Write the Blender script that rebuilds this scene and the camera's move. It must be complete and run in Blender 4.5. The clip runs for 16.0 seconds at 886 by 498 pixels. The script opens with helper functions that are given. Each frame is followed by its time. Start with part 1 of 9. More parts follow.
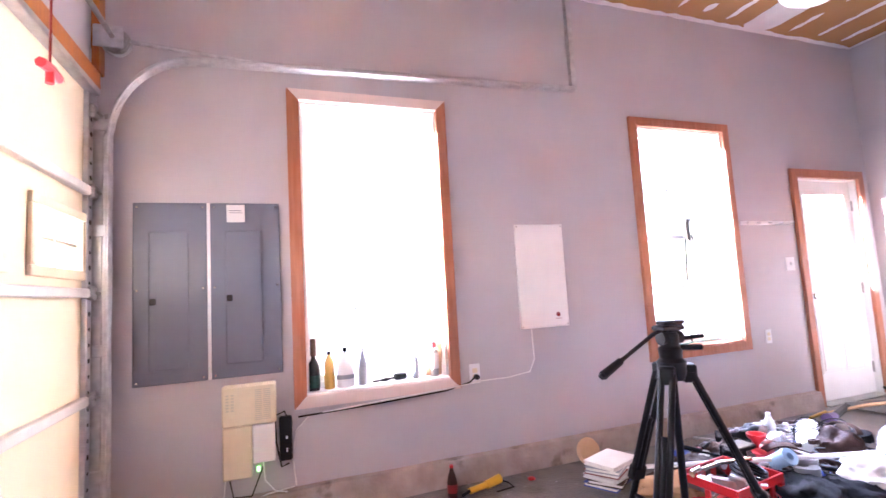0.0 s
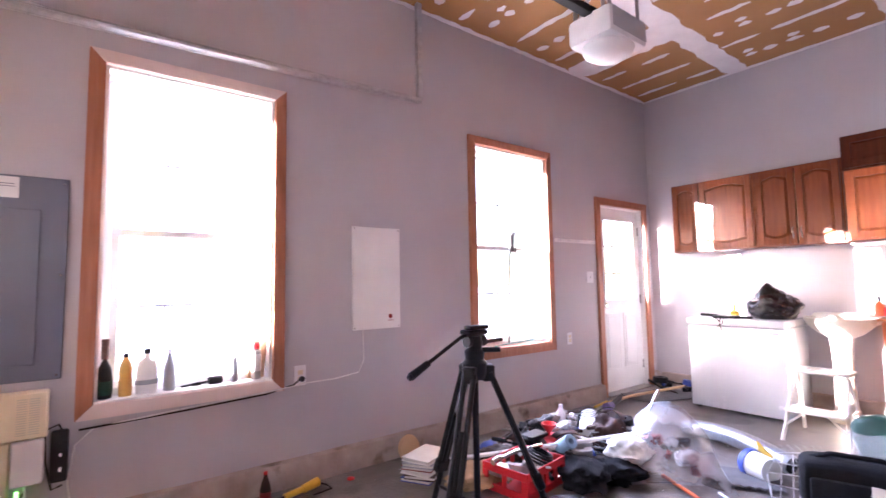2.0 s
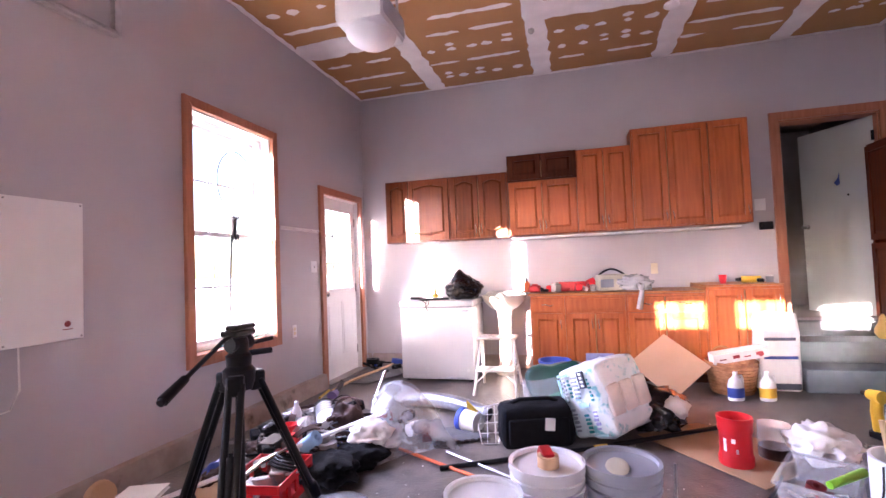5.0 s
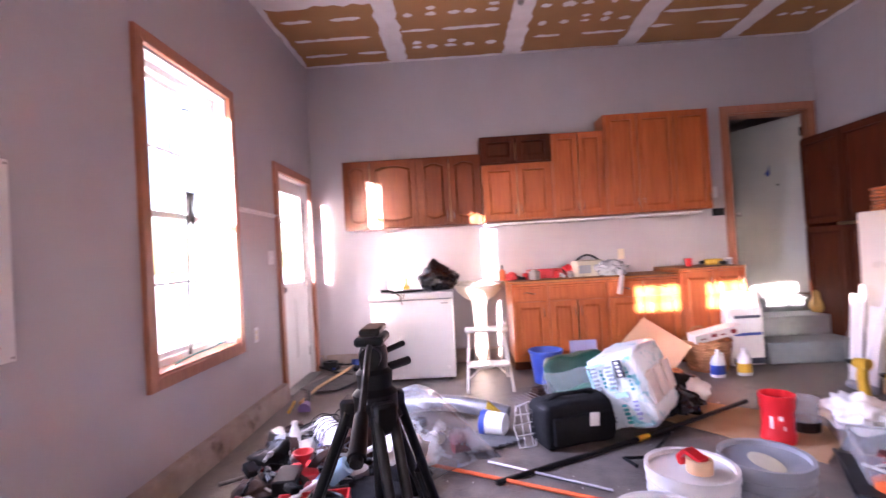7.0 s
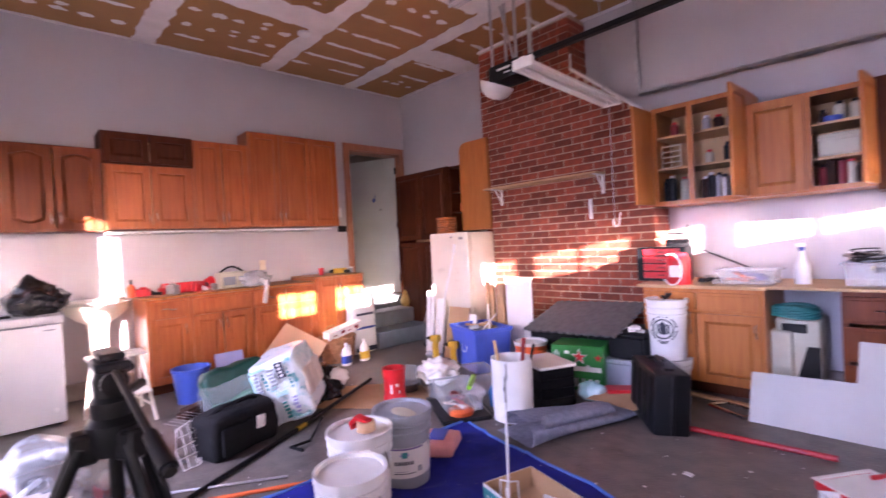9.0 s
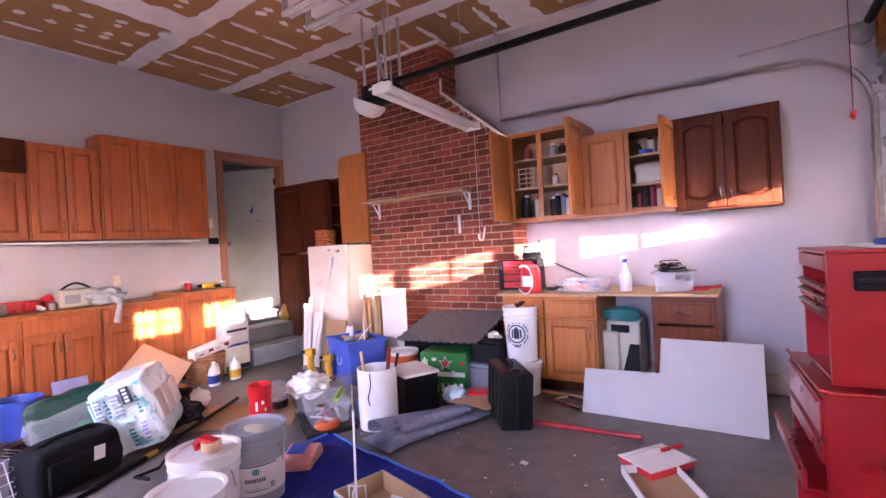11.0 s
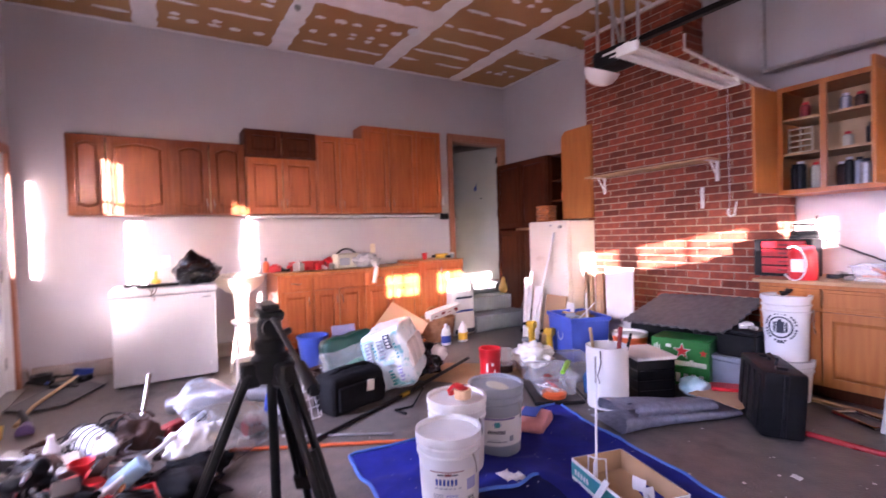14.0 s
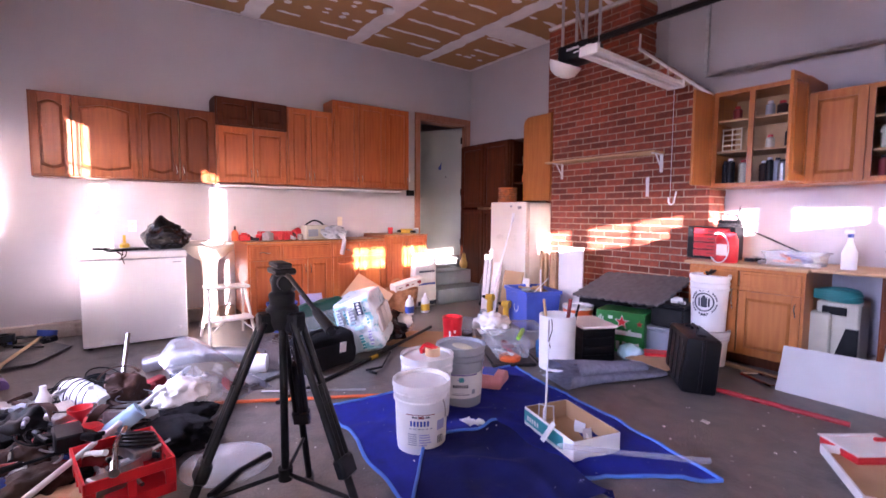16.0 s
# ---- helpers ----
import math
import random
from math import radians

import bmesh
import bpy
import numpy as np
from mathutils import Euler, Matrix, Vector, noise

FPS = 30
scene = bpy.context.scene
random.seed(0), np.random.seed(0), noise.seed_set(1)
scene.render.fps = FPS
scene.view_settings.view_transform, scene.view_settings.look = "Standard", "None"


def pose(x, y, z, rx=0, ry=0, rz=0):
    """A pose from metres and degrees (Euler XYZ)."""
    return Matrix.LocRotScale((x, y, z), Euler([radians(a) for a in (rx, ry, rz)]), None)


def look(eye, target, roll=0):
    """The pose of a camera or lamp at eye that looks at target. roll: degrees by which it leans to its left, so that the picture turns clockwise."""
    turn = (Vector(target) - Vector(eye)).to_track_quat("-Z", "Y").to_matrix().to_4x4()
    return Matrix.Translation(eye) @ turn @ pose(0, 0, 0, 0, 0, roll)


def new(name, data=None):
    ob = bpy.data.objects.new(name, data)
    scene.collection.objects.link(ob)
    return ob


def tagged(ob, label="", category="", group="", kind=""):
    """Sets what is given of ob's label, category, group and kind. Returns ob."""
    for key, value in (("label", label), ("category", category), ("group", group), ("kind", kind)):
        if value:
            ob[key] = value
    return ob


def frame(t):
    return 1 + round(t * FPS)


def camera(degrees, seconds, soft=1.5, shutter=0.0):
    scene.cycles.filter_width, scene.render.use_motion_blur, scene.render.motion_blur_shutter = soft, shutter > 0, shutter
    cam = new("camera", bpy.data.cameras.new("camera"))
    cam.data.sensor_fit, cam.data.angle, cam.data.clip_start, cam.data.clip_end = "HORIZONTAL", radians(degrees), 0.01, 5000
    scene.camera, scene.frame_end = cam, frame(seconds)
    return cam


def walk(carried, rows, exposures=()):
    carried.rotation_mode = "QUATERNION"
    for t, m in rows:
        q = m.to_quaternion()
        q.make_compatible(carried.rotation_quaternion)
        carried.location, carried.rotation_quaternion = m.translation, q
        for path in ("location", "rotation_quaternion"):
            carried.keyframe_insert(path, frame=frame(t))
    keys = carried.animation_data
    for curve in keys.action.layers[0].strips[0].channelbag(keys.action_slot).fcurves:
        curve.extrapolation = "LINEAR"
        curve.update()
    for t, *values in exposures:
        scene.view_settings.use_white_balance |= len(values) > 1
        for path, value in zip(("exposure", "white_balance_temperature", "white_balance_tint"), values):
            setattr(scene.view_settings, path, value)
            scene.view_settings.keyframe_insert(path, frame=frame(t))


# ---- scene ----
cam = camera(87.4, 16.0, shutter=0.4)
PATH = [
    (0, (-5.52, -2.866, 1.197), (-4.854, -0.989, 1.378), -3.3),
    (0.5, (-5.494, -2.874, 1.213), (-4.714, -1.04, 1.382), -2.5),
    (1, (-5.456, -2.904, 1.202), (-4.543, -1.13, 1.341), -2.6),
    (1.5, (-5.43, -2.938, 1.197), (-4.364, -1.251, 1.328), -1.8),
    (2, (-5.414, -2.956, 1.211), (-4.209, -1.367, 1.364), -1.0),
    (2.5, (-5.393, -2.971, 1.235), (-3.998, -1.545, 1.38), 0.7),
    (3, (-5.41, -2.911, 1.231), (-3.716, -1.87, 1.443), -0.4),
    (3.5, (-5.469, -2.896, 1.21), (-3.611, -2.163, 1.305), -1.7),
    (3.7, (-5.509, -2.832, 1.213), (-3.603, -2.231, 1.282), -0.8),
    (5.8, (-5.41, -2.312, 1.204), (-3.466, -1.847, 1.294), -3.9),
    (6, (-5.341, -2.201, 1.204), (-3.382, -1.813, 1.313), -3.9),
    (6.5, (-5.2, -1.939, 1.164), (-3.247, -1.53, 1.3), -1.5),
    (7, (-5.205, -1.618, 1.195), (-3.207, -1.554, 1.223), -3.3),
    (7.5, (-5.163, -1.523, 1.167), (-3.201, -1.886, 1.311), -2.2),
    (8, (-5.172, -1.435, 1.193), (-3.291, -2.099, 1.331), -0.9),
    (8.5, (-5.26, -1.25, 1.216), (-3.559, -2.301, 1.159), -3.9),
    (9, (-5.379, -1.227, 1.237), (-3.929, -2.604, 1.213), -3.1),
    (9.5, (-5.5, -1.263, 1.241), (-4.309, -2.868, 1.185), -2.4),
    (9.7, (-5.538, -1.281, 1.242), (-4.439, -2.951, 1.185), -2.1),
    (11.8, (-5.655, -1.27, 1.254), (-4.532, -2.925, 1.27), -4.0),
    (12, (-5.607, -1.208, 1.254), (-4.506, -2.878, 1.248), -4.7),
    (12.5, (-5.58, -1.168, 1.259), (-4.512, -2.858, 1.241), -4.1),
    (13, (-5.571, -1.169, 1.26), (-4.47, -2.838, 1.217), -2.6),
    (13.5, (-5.501, -1.132, 1.248), (-4.211, -2.661, 1.245), -2.2),
    (14, (-5.518, -1.133, 1.209), (-3.807, -2.167, 1.159), -1.9),
    (14.5, (-5.602, -1.123, 1.179), (-3.845, -2.071, 1.072), -0.3),
    (15, (-5.638, -1.119, 1.19), (-3.954, -2.198, 1.15), -3.6),
    (15.5, (-5.69, -0.975, 1.189), (-4.068, -2.126, 0.979), -3.2),
    (16, (-5.691, -0.892, 1.201), (-4.088, -2.079, 1.051), 0.4),
]
walk(cam, [(t, look(eye, target, roll)) for t, eye, target, roll in PATH],
     [(0.0, 5.78, 5350, 30), (0.5, 5.47, 5350, 30), (1.0, 5.15, 5400, 31), (2.5, 4.97, 5550, 34), (3.5, 4.72, 5700, 37), (6.0, 4.74, 5700, 38), (7.5, 4.55, 5750, 41), (9.0, 4.5, 5850, 44), (12.5, 4.52, 5900, 44), (14.0, 4.48, 5800, 43), (16.0, 4.45, 5650, 43)])
SUN_POWER, WINDOW_POWER = 5.0, 2.6

# ---- world, sun, sky light ----
SUN_DIR = Vector((1.0, -0.415, -0.147)).normalized()
world = bpy.data.worlds.new("world")
scene.world = world
world.use_nodes = True
wn = world.node_tree.nodes
sky = wn.new("ShaderNodeTexSky")
sky.sky_type, sky.sun_disc = "NISHITA", False
sky.sun_elevation = math.asin(-SUN_DIR.z)
sky.sun_rotation = math.atan2(-SUN_DIR.x, -SUN_DIR.y)
sky.air_density, sky.dust_density = 1.0, 1.0
wn["Background"].inputs["Strength"].default_value = 0.05
world.node_tree.links.new(sky.outputs[0], wn["Background"].inputs["Color"])

sun = new("sun", bpy.data.lights.new("sun", "SUN"))
sun.data.energy, sun.data.angle, sun.data.color = SUN_POWER, radians(0.55), (1.0, 0.87, 0.66)
sun.matrix_world = look((0, 0, 20), Vector((0, 0, 20)) + SUN_DIR)


def window_light(name, x, z, w, h, power, m=None, colour=(0.72, 0.82, 1.0), spread=86, drop=0.82):
    """Sky light that enters by an opening of the wall with the windows."""
    lamp = new(name, bpy.data.lights.new(name, "AREA"))
    lamp.data.shape, lamp.data.size, lamp.data.size_y = "RECTANGLE", w, h
    lamp.data.energy, lamp.data.color = power, colour
    lamp.data.spread = radians(spread)
    lamp.matrix_world = m or look((x, 0.30, z), (x, -1.0, z - drop))
    return lamp


window_light("sky_light_window", -4.96, 1.53, 0.9, 1.75, WINDOW_POWER * 0.24, None, (0.60, 0.74, 1.0), 54, 0.30)
window_light("sky_light_window", -2.36, 1.53, 0.9, 1.75, WINDOW_POWER * 0.8)
window_light("sky_light_door", -0.62, 1.45, 0.62, 0.9, WINDOW_POWER * 0.04)

for y in (-1.45, -4.14):
    window_light("sky_light_garage_door", 0, 0, 2.1, 0.27, WINDOW_POWER * 0.09, look((-6.56, y, 1.53), (-5.0, y, 1.33)), (1.0, 0.93, 0.83))


# ---- materials ----
def material(name, a, b=None, scale=8.0, rough=0.6, metal=0.0, bump=0.0, bump_scale=60.0, stretch=(1, 1, 1), spots=None, spot_at=0.62,
             spot_scale=3.0, contrast=1.0, flecks=None, fleck_at=0.70, fleck_scale=70.0, coat=0.0, jitter=0.0, alpha=1.0, transmission=0.0, rough_var=0.12, detail=6.0, island=False, spec=0.5):
    m = bpy.data.materials.new(name)
    m.use_nodes = True
    nt = m.node_tree
    nd, ln = nt.nodes, nt.links
    p = nd["Principled BSDF"]
    b = b or tuple(c * 0.82 for c in a)
    co = nd.new("ShaderNodeTexCoord")
    mp = nd.new("ShaderNodeMapping")
    mp.inputs["Scale"].default_value = stretch
    ln.new(co.outputs["Object"], mp.inputs["Vector"])
    n1 = nd.new("ShaderNodeTexNoise")
    n1.inputs["Scale"].default_value, n1.inputs["Detail"].default_value = scale, detail
    ln.new(mp.outputs[0], n1.inputs["Vector"])
    ramp = nd.new("ShaderNodeValToRGB")
    ramp.color_ramp.elements[0].position, ramp.color_ramp.elements[1].position = 0.5 - 0.2 / contrast, 0.5 + 0.2 / contrast
    ramp.color_ramp.elements[0].color, ramp.color_ramp.elements[1].color = (*b, 1), (*a, 1)
    ln.new(n1.outputs["Fac"], ramp.inputs["Fac"])
    colour = ramp.outputs["Color"]
    layers = [(spots, spot_at, spot_scale, 0.12)] if spots else []
    if flecks:
        layers.append((flecks, fleck_at, fleck_scale, 0.02))
    for tint, at_, sc_, soft_ in layers:
        n2 = nd.new("ShaderNodeTexNoise")
        n2.inputs["Scale"].default_value, n2.inputs["Detail"].default_value = sc_, 5.0
        ln.new(mp.outputs[0], n2.inputs["Vector"])
        r2 = nd.new("ShaderNodeValToRGB")
        r2.color_ramp.elements[0].position, r2.color_ramp.elements[1].position = at_, at_ + soft_
        mx = nd.new("ShaderNodeMix")
        mx.data_type = "RGBA"
        ln.new(n2.outputs["Fac"], r2.inputs["Fac"])
        ln.new(r2.outputs["Color"], mx.inputs["Factor"])
        ln.new(colour, mx.inputs["A"])
        mx.inputs["B"].default_value = (*tint, 1)
        colour = mx.outputs["Result"]
    if jitter:
        ob = nd.new("ShaderNodeNewGeometry" if island else "ShaderNodeObjectInfo")
        hsv = nd.new("ShaderNodeHueSaturation")
        ma = nd.new("ShaderNodeMapRange")
        ma.inputs["To Min"].default_value, ma.inputs["To Max"].default_value = 1 - jitter, 1 + jitter
        ln.new(ob.outputs["Random Per Island" if island else "Random"], ma.inputs["Value"])
        ln.new(ma.outputs[0], hsv.inputs["Value"])
        ln.new(colour, hsv.inputs["Color"])
        colour = hsv.outputs["Color"]
    ln.new(colour, p.inputs["Base Color"])
    rr = nd.new("ShaderNodeMapRange")
    rr.inputs["To Min"].default_value, rr.inputs["To Max"].default_value = max(0.02, rough - rough_var), min(1, rough + rough_var)
    ln.new(n1.outputs["Fac"], rr.inputs["Value"])
    ln.new(rr.outputs[0], p.inputs["Roughness"])
    p.inputs["Metallic"].default_value = metal
    p.inputs["Specular IOR Level"].default_value = spec
    p.inputs["Coat Weight"].default_value = coat
    p.inputs["Coat Roughness"].default_value = 0.12
    p.inputs["Alpha"].default_value = alpha
    p.inputs["Transmission Weight"].default_value = transmission
    if bump:
        n3 = nd.new("ShaderNodeTexNoise")
        n3.inputs["Scale"].default_value, n3.inputs["Detail"].default_value = bump_scale, 4.0
        ln.new(mp.outputs[0], n3.inputs["Vector"])
        bp = nd.new("ShaderNodeBump")
        bp.inputs["Strength"].default_value, bp.inputs["Distance"].default_value = bump, 0.01
        ln.new(n3.outputs["Fac"], bp.inputs["Height"])
        ln.new(bp.outputs[0], p.inputs["Normal"])
    return m


def wood(name, a, b, rough=0.42, coat=0.12, along="z", jitter=0.06, spec=0.35):
    st = {"z": (9, 9, 0.7), "x": (0.7, 9, 9), "y": (9, 0.7, 9)}[along]
    return material(name, a, b, scale=4.0, rough=rough, bump=0.08, bump_scale=14, stretch=st, coat=coat, jitter=jitter, detail=9, spec=spec)


WALL = material("wall_paint", (0.475, 0.45, 0.472), (0.452, 0.426, 0.448), scale=2.6, contrast=1.2, rough=0.5, bump=0.14, bump_scale=90, rough_var=0.1)
MUD = material("joint_compound", (0.82, 0.78, 0.78), (0.70, 0.66, 0.66), scale=5, rough=0.9, bump=0.2, bump_scale=30)
PAPER = material("drywall_paper", (0.40, 0.215, 0.085), (0.34, 0.175, 0.065), scale=2.2, rough=0.95, bump=0.05)
CONCRETE = material("concrete_floor", (0.168, 0.145, 0.128), (0.100, 0.085, 0.076), scale=9, contrast=1.5, rough=0.42, bump=0.45, bump_scale=60, spots=(0.055, 0.046, 0.041), spot_at=0.56, spot_scale=2.6, flecks=(0.38, 0.36, 0.35), fleck_at=0.70, fleck_scale=34, rough_var=0.2, detail=12)
KERB = material("foundation_concrete", (0.45, 0.38, 0.335), (0.31, 0.25, 0.215), scale=7, rough=0.9, bump=0.5, bump_scale=45, spots=(0.10, 0.075, 0.06), spot_at=0.6, spot_scale=5)
CASING = wood("casing_wood", (0.43, 0.185, 0.105), (0.32, 0.12, 0.063), rough=0.4)
OAK = wood("honey_oak", (0.47, 0.17, 0.036), (0.37, 0.115, 0.022), rough=0.45)
CHERRY = wood("cherry_wood", (0.47, 0.125, 0.028), (0.34, 0.078, 0.015), rough=0.38, coat=0.15)
WALNUT = wood("dark_stained_wood", (0.088, 0.021, 0.006), (0.052, 0.012, 0.0035), rough=0.55, coat=0.0, spec=0.14)
BROWN = wood("brown_stained_wood", (0.19, 0.047, 0.011), (0.12, 0.027, 0.006), rough=0.36, coat=0.08, spec=0.22)
INSIDE = material("cabinet_interior", (0.55, 0.36, 0.19), (0.45, 0.28, 0.13), scale=5, rough=0.6)
BRICK = material("red_brick", (0.27, 0.056, 0.024), (0.15, 0.032, 0.017), scale=22, rough=0.85, bump=0.4, bump_scale=110, jitter=0.38, spots=(0.075, 0.035, 0.03), spot_at=0.66, spot_scale=9)
BRICK_FAR = material("red_brick_joined", (0.27, 0.056, 0.024), (0.15, 0.032, 0.017), scale=22, rough=0.85, bump=0.4, bump_scale=110, jitter=0.38, spots=(0.075, 0.035, 0.03), spot_at=0.66, spot_scale=9, island=True)
MORTAR = material("mortar", (0.46, 0.34, 0.25), (0.34, 0.245, 0.175), scale=30, rough=0.95, bump=0.4, bump_scale=140)
WHITE_PAINT = material("white_paint", (0.80, 0.79, 0.78), (0.74, 0.73, 0.72), scale=4, rough=0.4)
ENAMEL = material("white_enamel", (0.70, 0.70, 0.72), (0.65, 0.65, 0.68), scale=2, rough=0.25, coat=0.3)
OLD_ENAMEL = material("yellowed_enamel", (0.76, 0.71, 0.62), (0.68, 0.62, 0.52), scale=3, rough=0.3)
BOARD = material("primed_board", (0.52, 0.50, 0.475), (0.45, 0.435, 0.415), scale=3, rough=0.7, bump=0.06)
VINYL = material("white_vinyl", (0.82, 0.82, 0.82), (0.78, 0.78, 0.78), rough=0.4)
DOOR_CREAM = material("garage_door_cream", (0.80, 0.69, 0.48), (0.74, 0.62, 0.42), scale=3, rough=0.5, bump=0.06, bump_scale=150)
GALV = material("galvanised_steel", (0.56, 0.56, 0.57), (0.42, 0.42, 0.44), scale=25, rough=0.38, metal=0.9)
STEEL = material("dull_steel", (0.42, 0.41, 0.40), (0.30, 0.29, 0.28), scale=30, rough=0.4, metal=0.9)
CHROME = material("chrome", (0.75, 0.74, 0.72), (0.66, 0.65, 0.63), scale=12, rough=0.15, metal=1.0)
PANEL_GREY = material("panel_grey_paint", (0.135, 0.145, 0.185), (0.115, 0.125, 0.165), scale=3, rough=0.35)
BLACK = material("black_plastic", (0.009, 0.009, 0.010), (0.005, 0.005, 0.006), scale=14, rough=0.40, bump=0.05, spec=0.22)
BLACK_CLOTH = material("black_fabric", (0.009, 0.009, 0.011), (0.005, 0.005, 0.006), scale=30, spec=0.2, rough=0.9, bump=0.4, bump_scale=160)
BLACK_GLOSS = material("black_gloss_bag", (0.010, 0.010, 0.012), (0.006, 0.006, 0.007), scale=10, rough=0.25, bump=0.25, bump_scale=22)
RED_TOOL = material("red_tool_paint", (0.33, 0.009, 0.014), (0.26, 0.007, 0.010), scale=5, rough=0.3, coat=0.3, spots=(0.22, 0.01, 0.012), spot_at=0.66)
RED = material("red_plastic", (0.62, 0.018, 0.02), (0.50, 0.012, 0.015), scale=7, rough=0.35)
DARK_RED = material("dark_red", (0.26, 0.012, 0.015), (0.16, 0.008, 0.010), scale=7, rough=0.5)
ORANGE = material("orange_plastic", (0.75, 0.14, 0.03), (0.60, 0.10, 0.02), rough=0.45)
YELLOW = material("yellow_plastic", (0.75, 0.47, 0.03), (0.62, 0.36, 0.02), rough=0.4)
BLUE = material("blue_plastic", (0.065, 0.13, 0.60), (0.05, 0.10, 0.48), scale=6, rough=0.38)
TARP = material("blue_tarp", (0.020, 0.027, 0.27), (0.013, 0.017, 0.18), scale=7, rough=0.85, bump=0.5, bump_scale=18, spots=(0.010, 0.012, 0.10), spot_at=0.60, spot_scale=3.5, flecks=(0.5, 0.5, 0.6), fleck_at=0.72, fleck_scale=42, spec=0.2)
TARP_DARK = material("navy_tarp_underside", (0.010, 0.012, 0.085), (0.007, 0.008, 0.055), scale=7, rough=0.9, bump=0.5, bump_scale=18, flecks=(0.45, 0.45, 0.52), fleck_at=0.715, fleck_scale=38, spec=0.15)
BUCKET = material("used_white_plastic", (0.76, 0.76, 0.77), (0.66, 0.65, 0.67), scale=9, rough=0.45, bump=0.06, bump_scale=25, spots=(0.50, 0.48, 0.48), spot_at=0.63, spot_scale=7)
PACK = material("printed_pack_film", (0.74, 0.78, 0.79), (0.62, 0.69, 0.72), scale=7, rough=0.3, bump=0.7, bump_scale=11, spots=(0.16, 0.46, 0.52), spot_at=0.56, spot_scale=17, coat=0.3)
TARP_EDGE = material("tarp_blue_binding", (0.07, 0.20, 0.62), (0.05, 0.15, 0.5), rough=0.6)
WHITE_PLASTIC = material("white_plastic", (0.78, 0.78, 0.79), (0.70, 0.70, 0.72), scale=6, rough=0.4)
GREY_PLASTIC = material("grey_plastic", (0.30, 0.32, 0.37), (0.25, 0.27, 0.31), scale=6, rough=0.45)
CLEAR = material("clear_plastic", (0.80, 0.82, 0.84), (0.72, 0.74, 0.78), scale=9, rough=0.13, alpha=0.24, bump=0.4, bump_scale=9)
BAG_FILM = material("milky_plastic_film", (0.74, 0.75, 0.77), (0.60, 0.61, 0.64), scale=9, rough=0.2, alpha=0.62, bump=0.8, bump_scale=14, coat=0.4)
FILM = material("thin_clear_film", (0.85, 0.87, 0.88), (0.75, 0.78, 0.8), scale=9, rough=0.07, alpha=0.2, bump=0.8, bump_scale=9)
SHEET = material("stiff_clear_sheet", (0.56, 0.57, 0.60), (0.20, 0.205, 0.22), scale=7, contrast=3.0, rough=0.06, alpha=0.52, bump=0.9, bump_scale=9, coat=0.4)
CARDBOARD = material("cardboard", (0.46, 0.29, 0.155), (0.38, 0.23, 0.115), scale=4, rough=0.9, bump=0.06)
TAN = material("tan_board", (0.66, 0.43, 0.26), (0.58, 0.37, 0.21), scale=3, rough=0.8)
PAPER_WHITE = material("white_paper", (0.78, 0.76, 0.73), (0.68, 0.66, 0.64), scale=8, rough=0.8)
GREEN = material("green_print", (0.012, 0.19, 0.035), (0.010, 0.14, 0.025), rough=0.35)
DARK_GREEN = material("dark_green_plastic", (0.004, 0.046, 0.030), (0.002, 0.024, 0.016), scale=6, rough=0.36, spec=0.3, bump=0.4, bump_scale=14)
TEAL = material("teal_hose", (0.02, 0.20, 0.19), (0.015, 0.15, 0.14), rough=0.4)
TURQUOISE = material("turquoise_film", (0.28, 0.60, 0.64), (0.62, 0.76, 0.78), scale=5, rough=0.25, bump=0.4, bump_scale=14, coat=0.4)
BLUE_GREY = material("blue_grey_carpet", (0.50, 0.52, 0.64), (0.34, 0.36, 0.47), scale=30, rough=0.95, bump=0.5, bump_scale=140)
BEIGE = material("beige_plastic", (0.55, 0.52, 0.40), (0.48, 0.45, 0.34), rough=0.5)
IVORY = material("ivory_plastic", (0.72, 0.64, 0.46), (0.64, 0.56, 0.39), rough=0.5)
BROWN_BITS = material("brown_leather", (0.055, 0.021, 0.012), (0.026, 0.010, 0.006), scale=12, rough=0.65, bump=0.4, spec=0.3)
PINK = material("pink_foam", (0.75, 0.33, 0.30), (0.64, 0.26, 0.24), scale=12, rough=0.9, bump=0.3)
WICKER = material("wicker", (0.46, 0.22, 0.085), (0.28, 0.11, 0.04), scale=18, rough=0.7, bump=0.5, bump_scale=60)
GOURD = material("tan_gourd", (0.66, 0.41, 0.10), (0.56, 0.33, 0.07), scale=8, rough=0.5)
STEP_GREY = material("grey_step_paint", (0.23, 0.26, 0.27), (0.17, 0.19, 0.20), scale=6, rough=0.6, spots=(0.12, 0.11, 0.10), spot_at=0.62)
DOOR_GREY = material("grey_door_primer", (0.47, 0.50, 0.47), (0.43, 0.46, 0.43), scale=3, rough=0.55)
SHADOW_ROOM = material("hall_shade_paint", (0.30, 0.27, 0.25), (0.26, 0.23, 0.21), rough=0.8)
RUBBER = material("grey_rubber", (0.13, 0.125, 0.125), (0.08, 0.078, 0.08), scale=18, rough=0.85, bump=0.3)
PURPLE = material("purple_plastic", (0.20, 0.13, 0.33), (0.15, 0.10, 0.26), rough=0.5)
LIGHT_BLUE = material("light_blue_foam", (0.33, 0.52, 0.72), (0.28, 0.45, 0.64), rough=0.7)
LAVENDER = material("lavender_label", (0.36, 0.36, 0.62), (0.30, 0.30, 0.54), rough=0.5)
INK = material("dark_ink", (0.03, 0.035, 0.06), (0.025, 0.028, 0.05), rough=0.6)
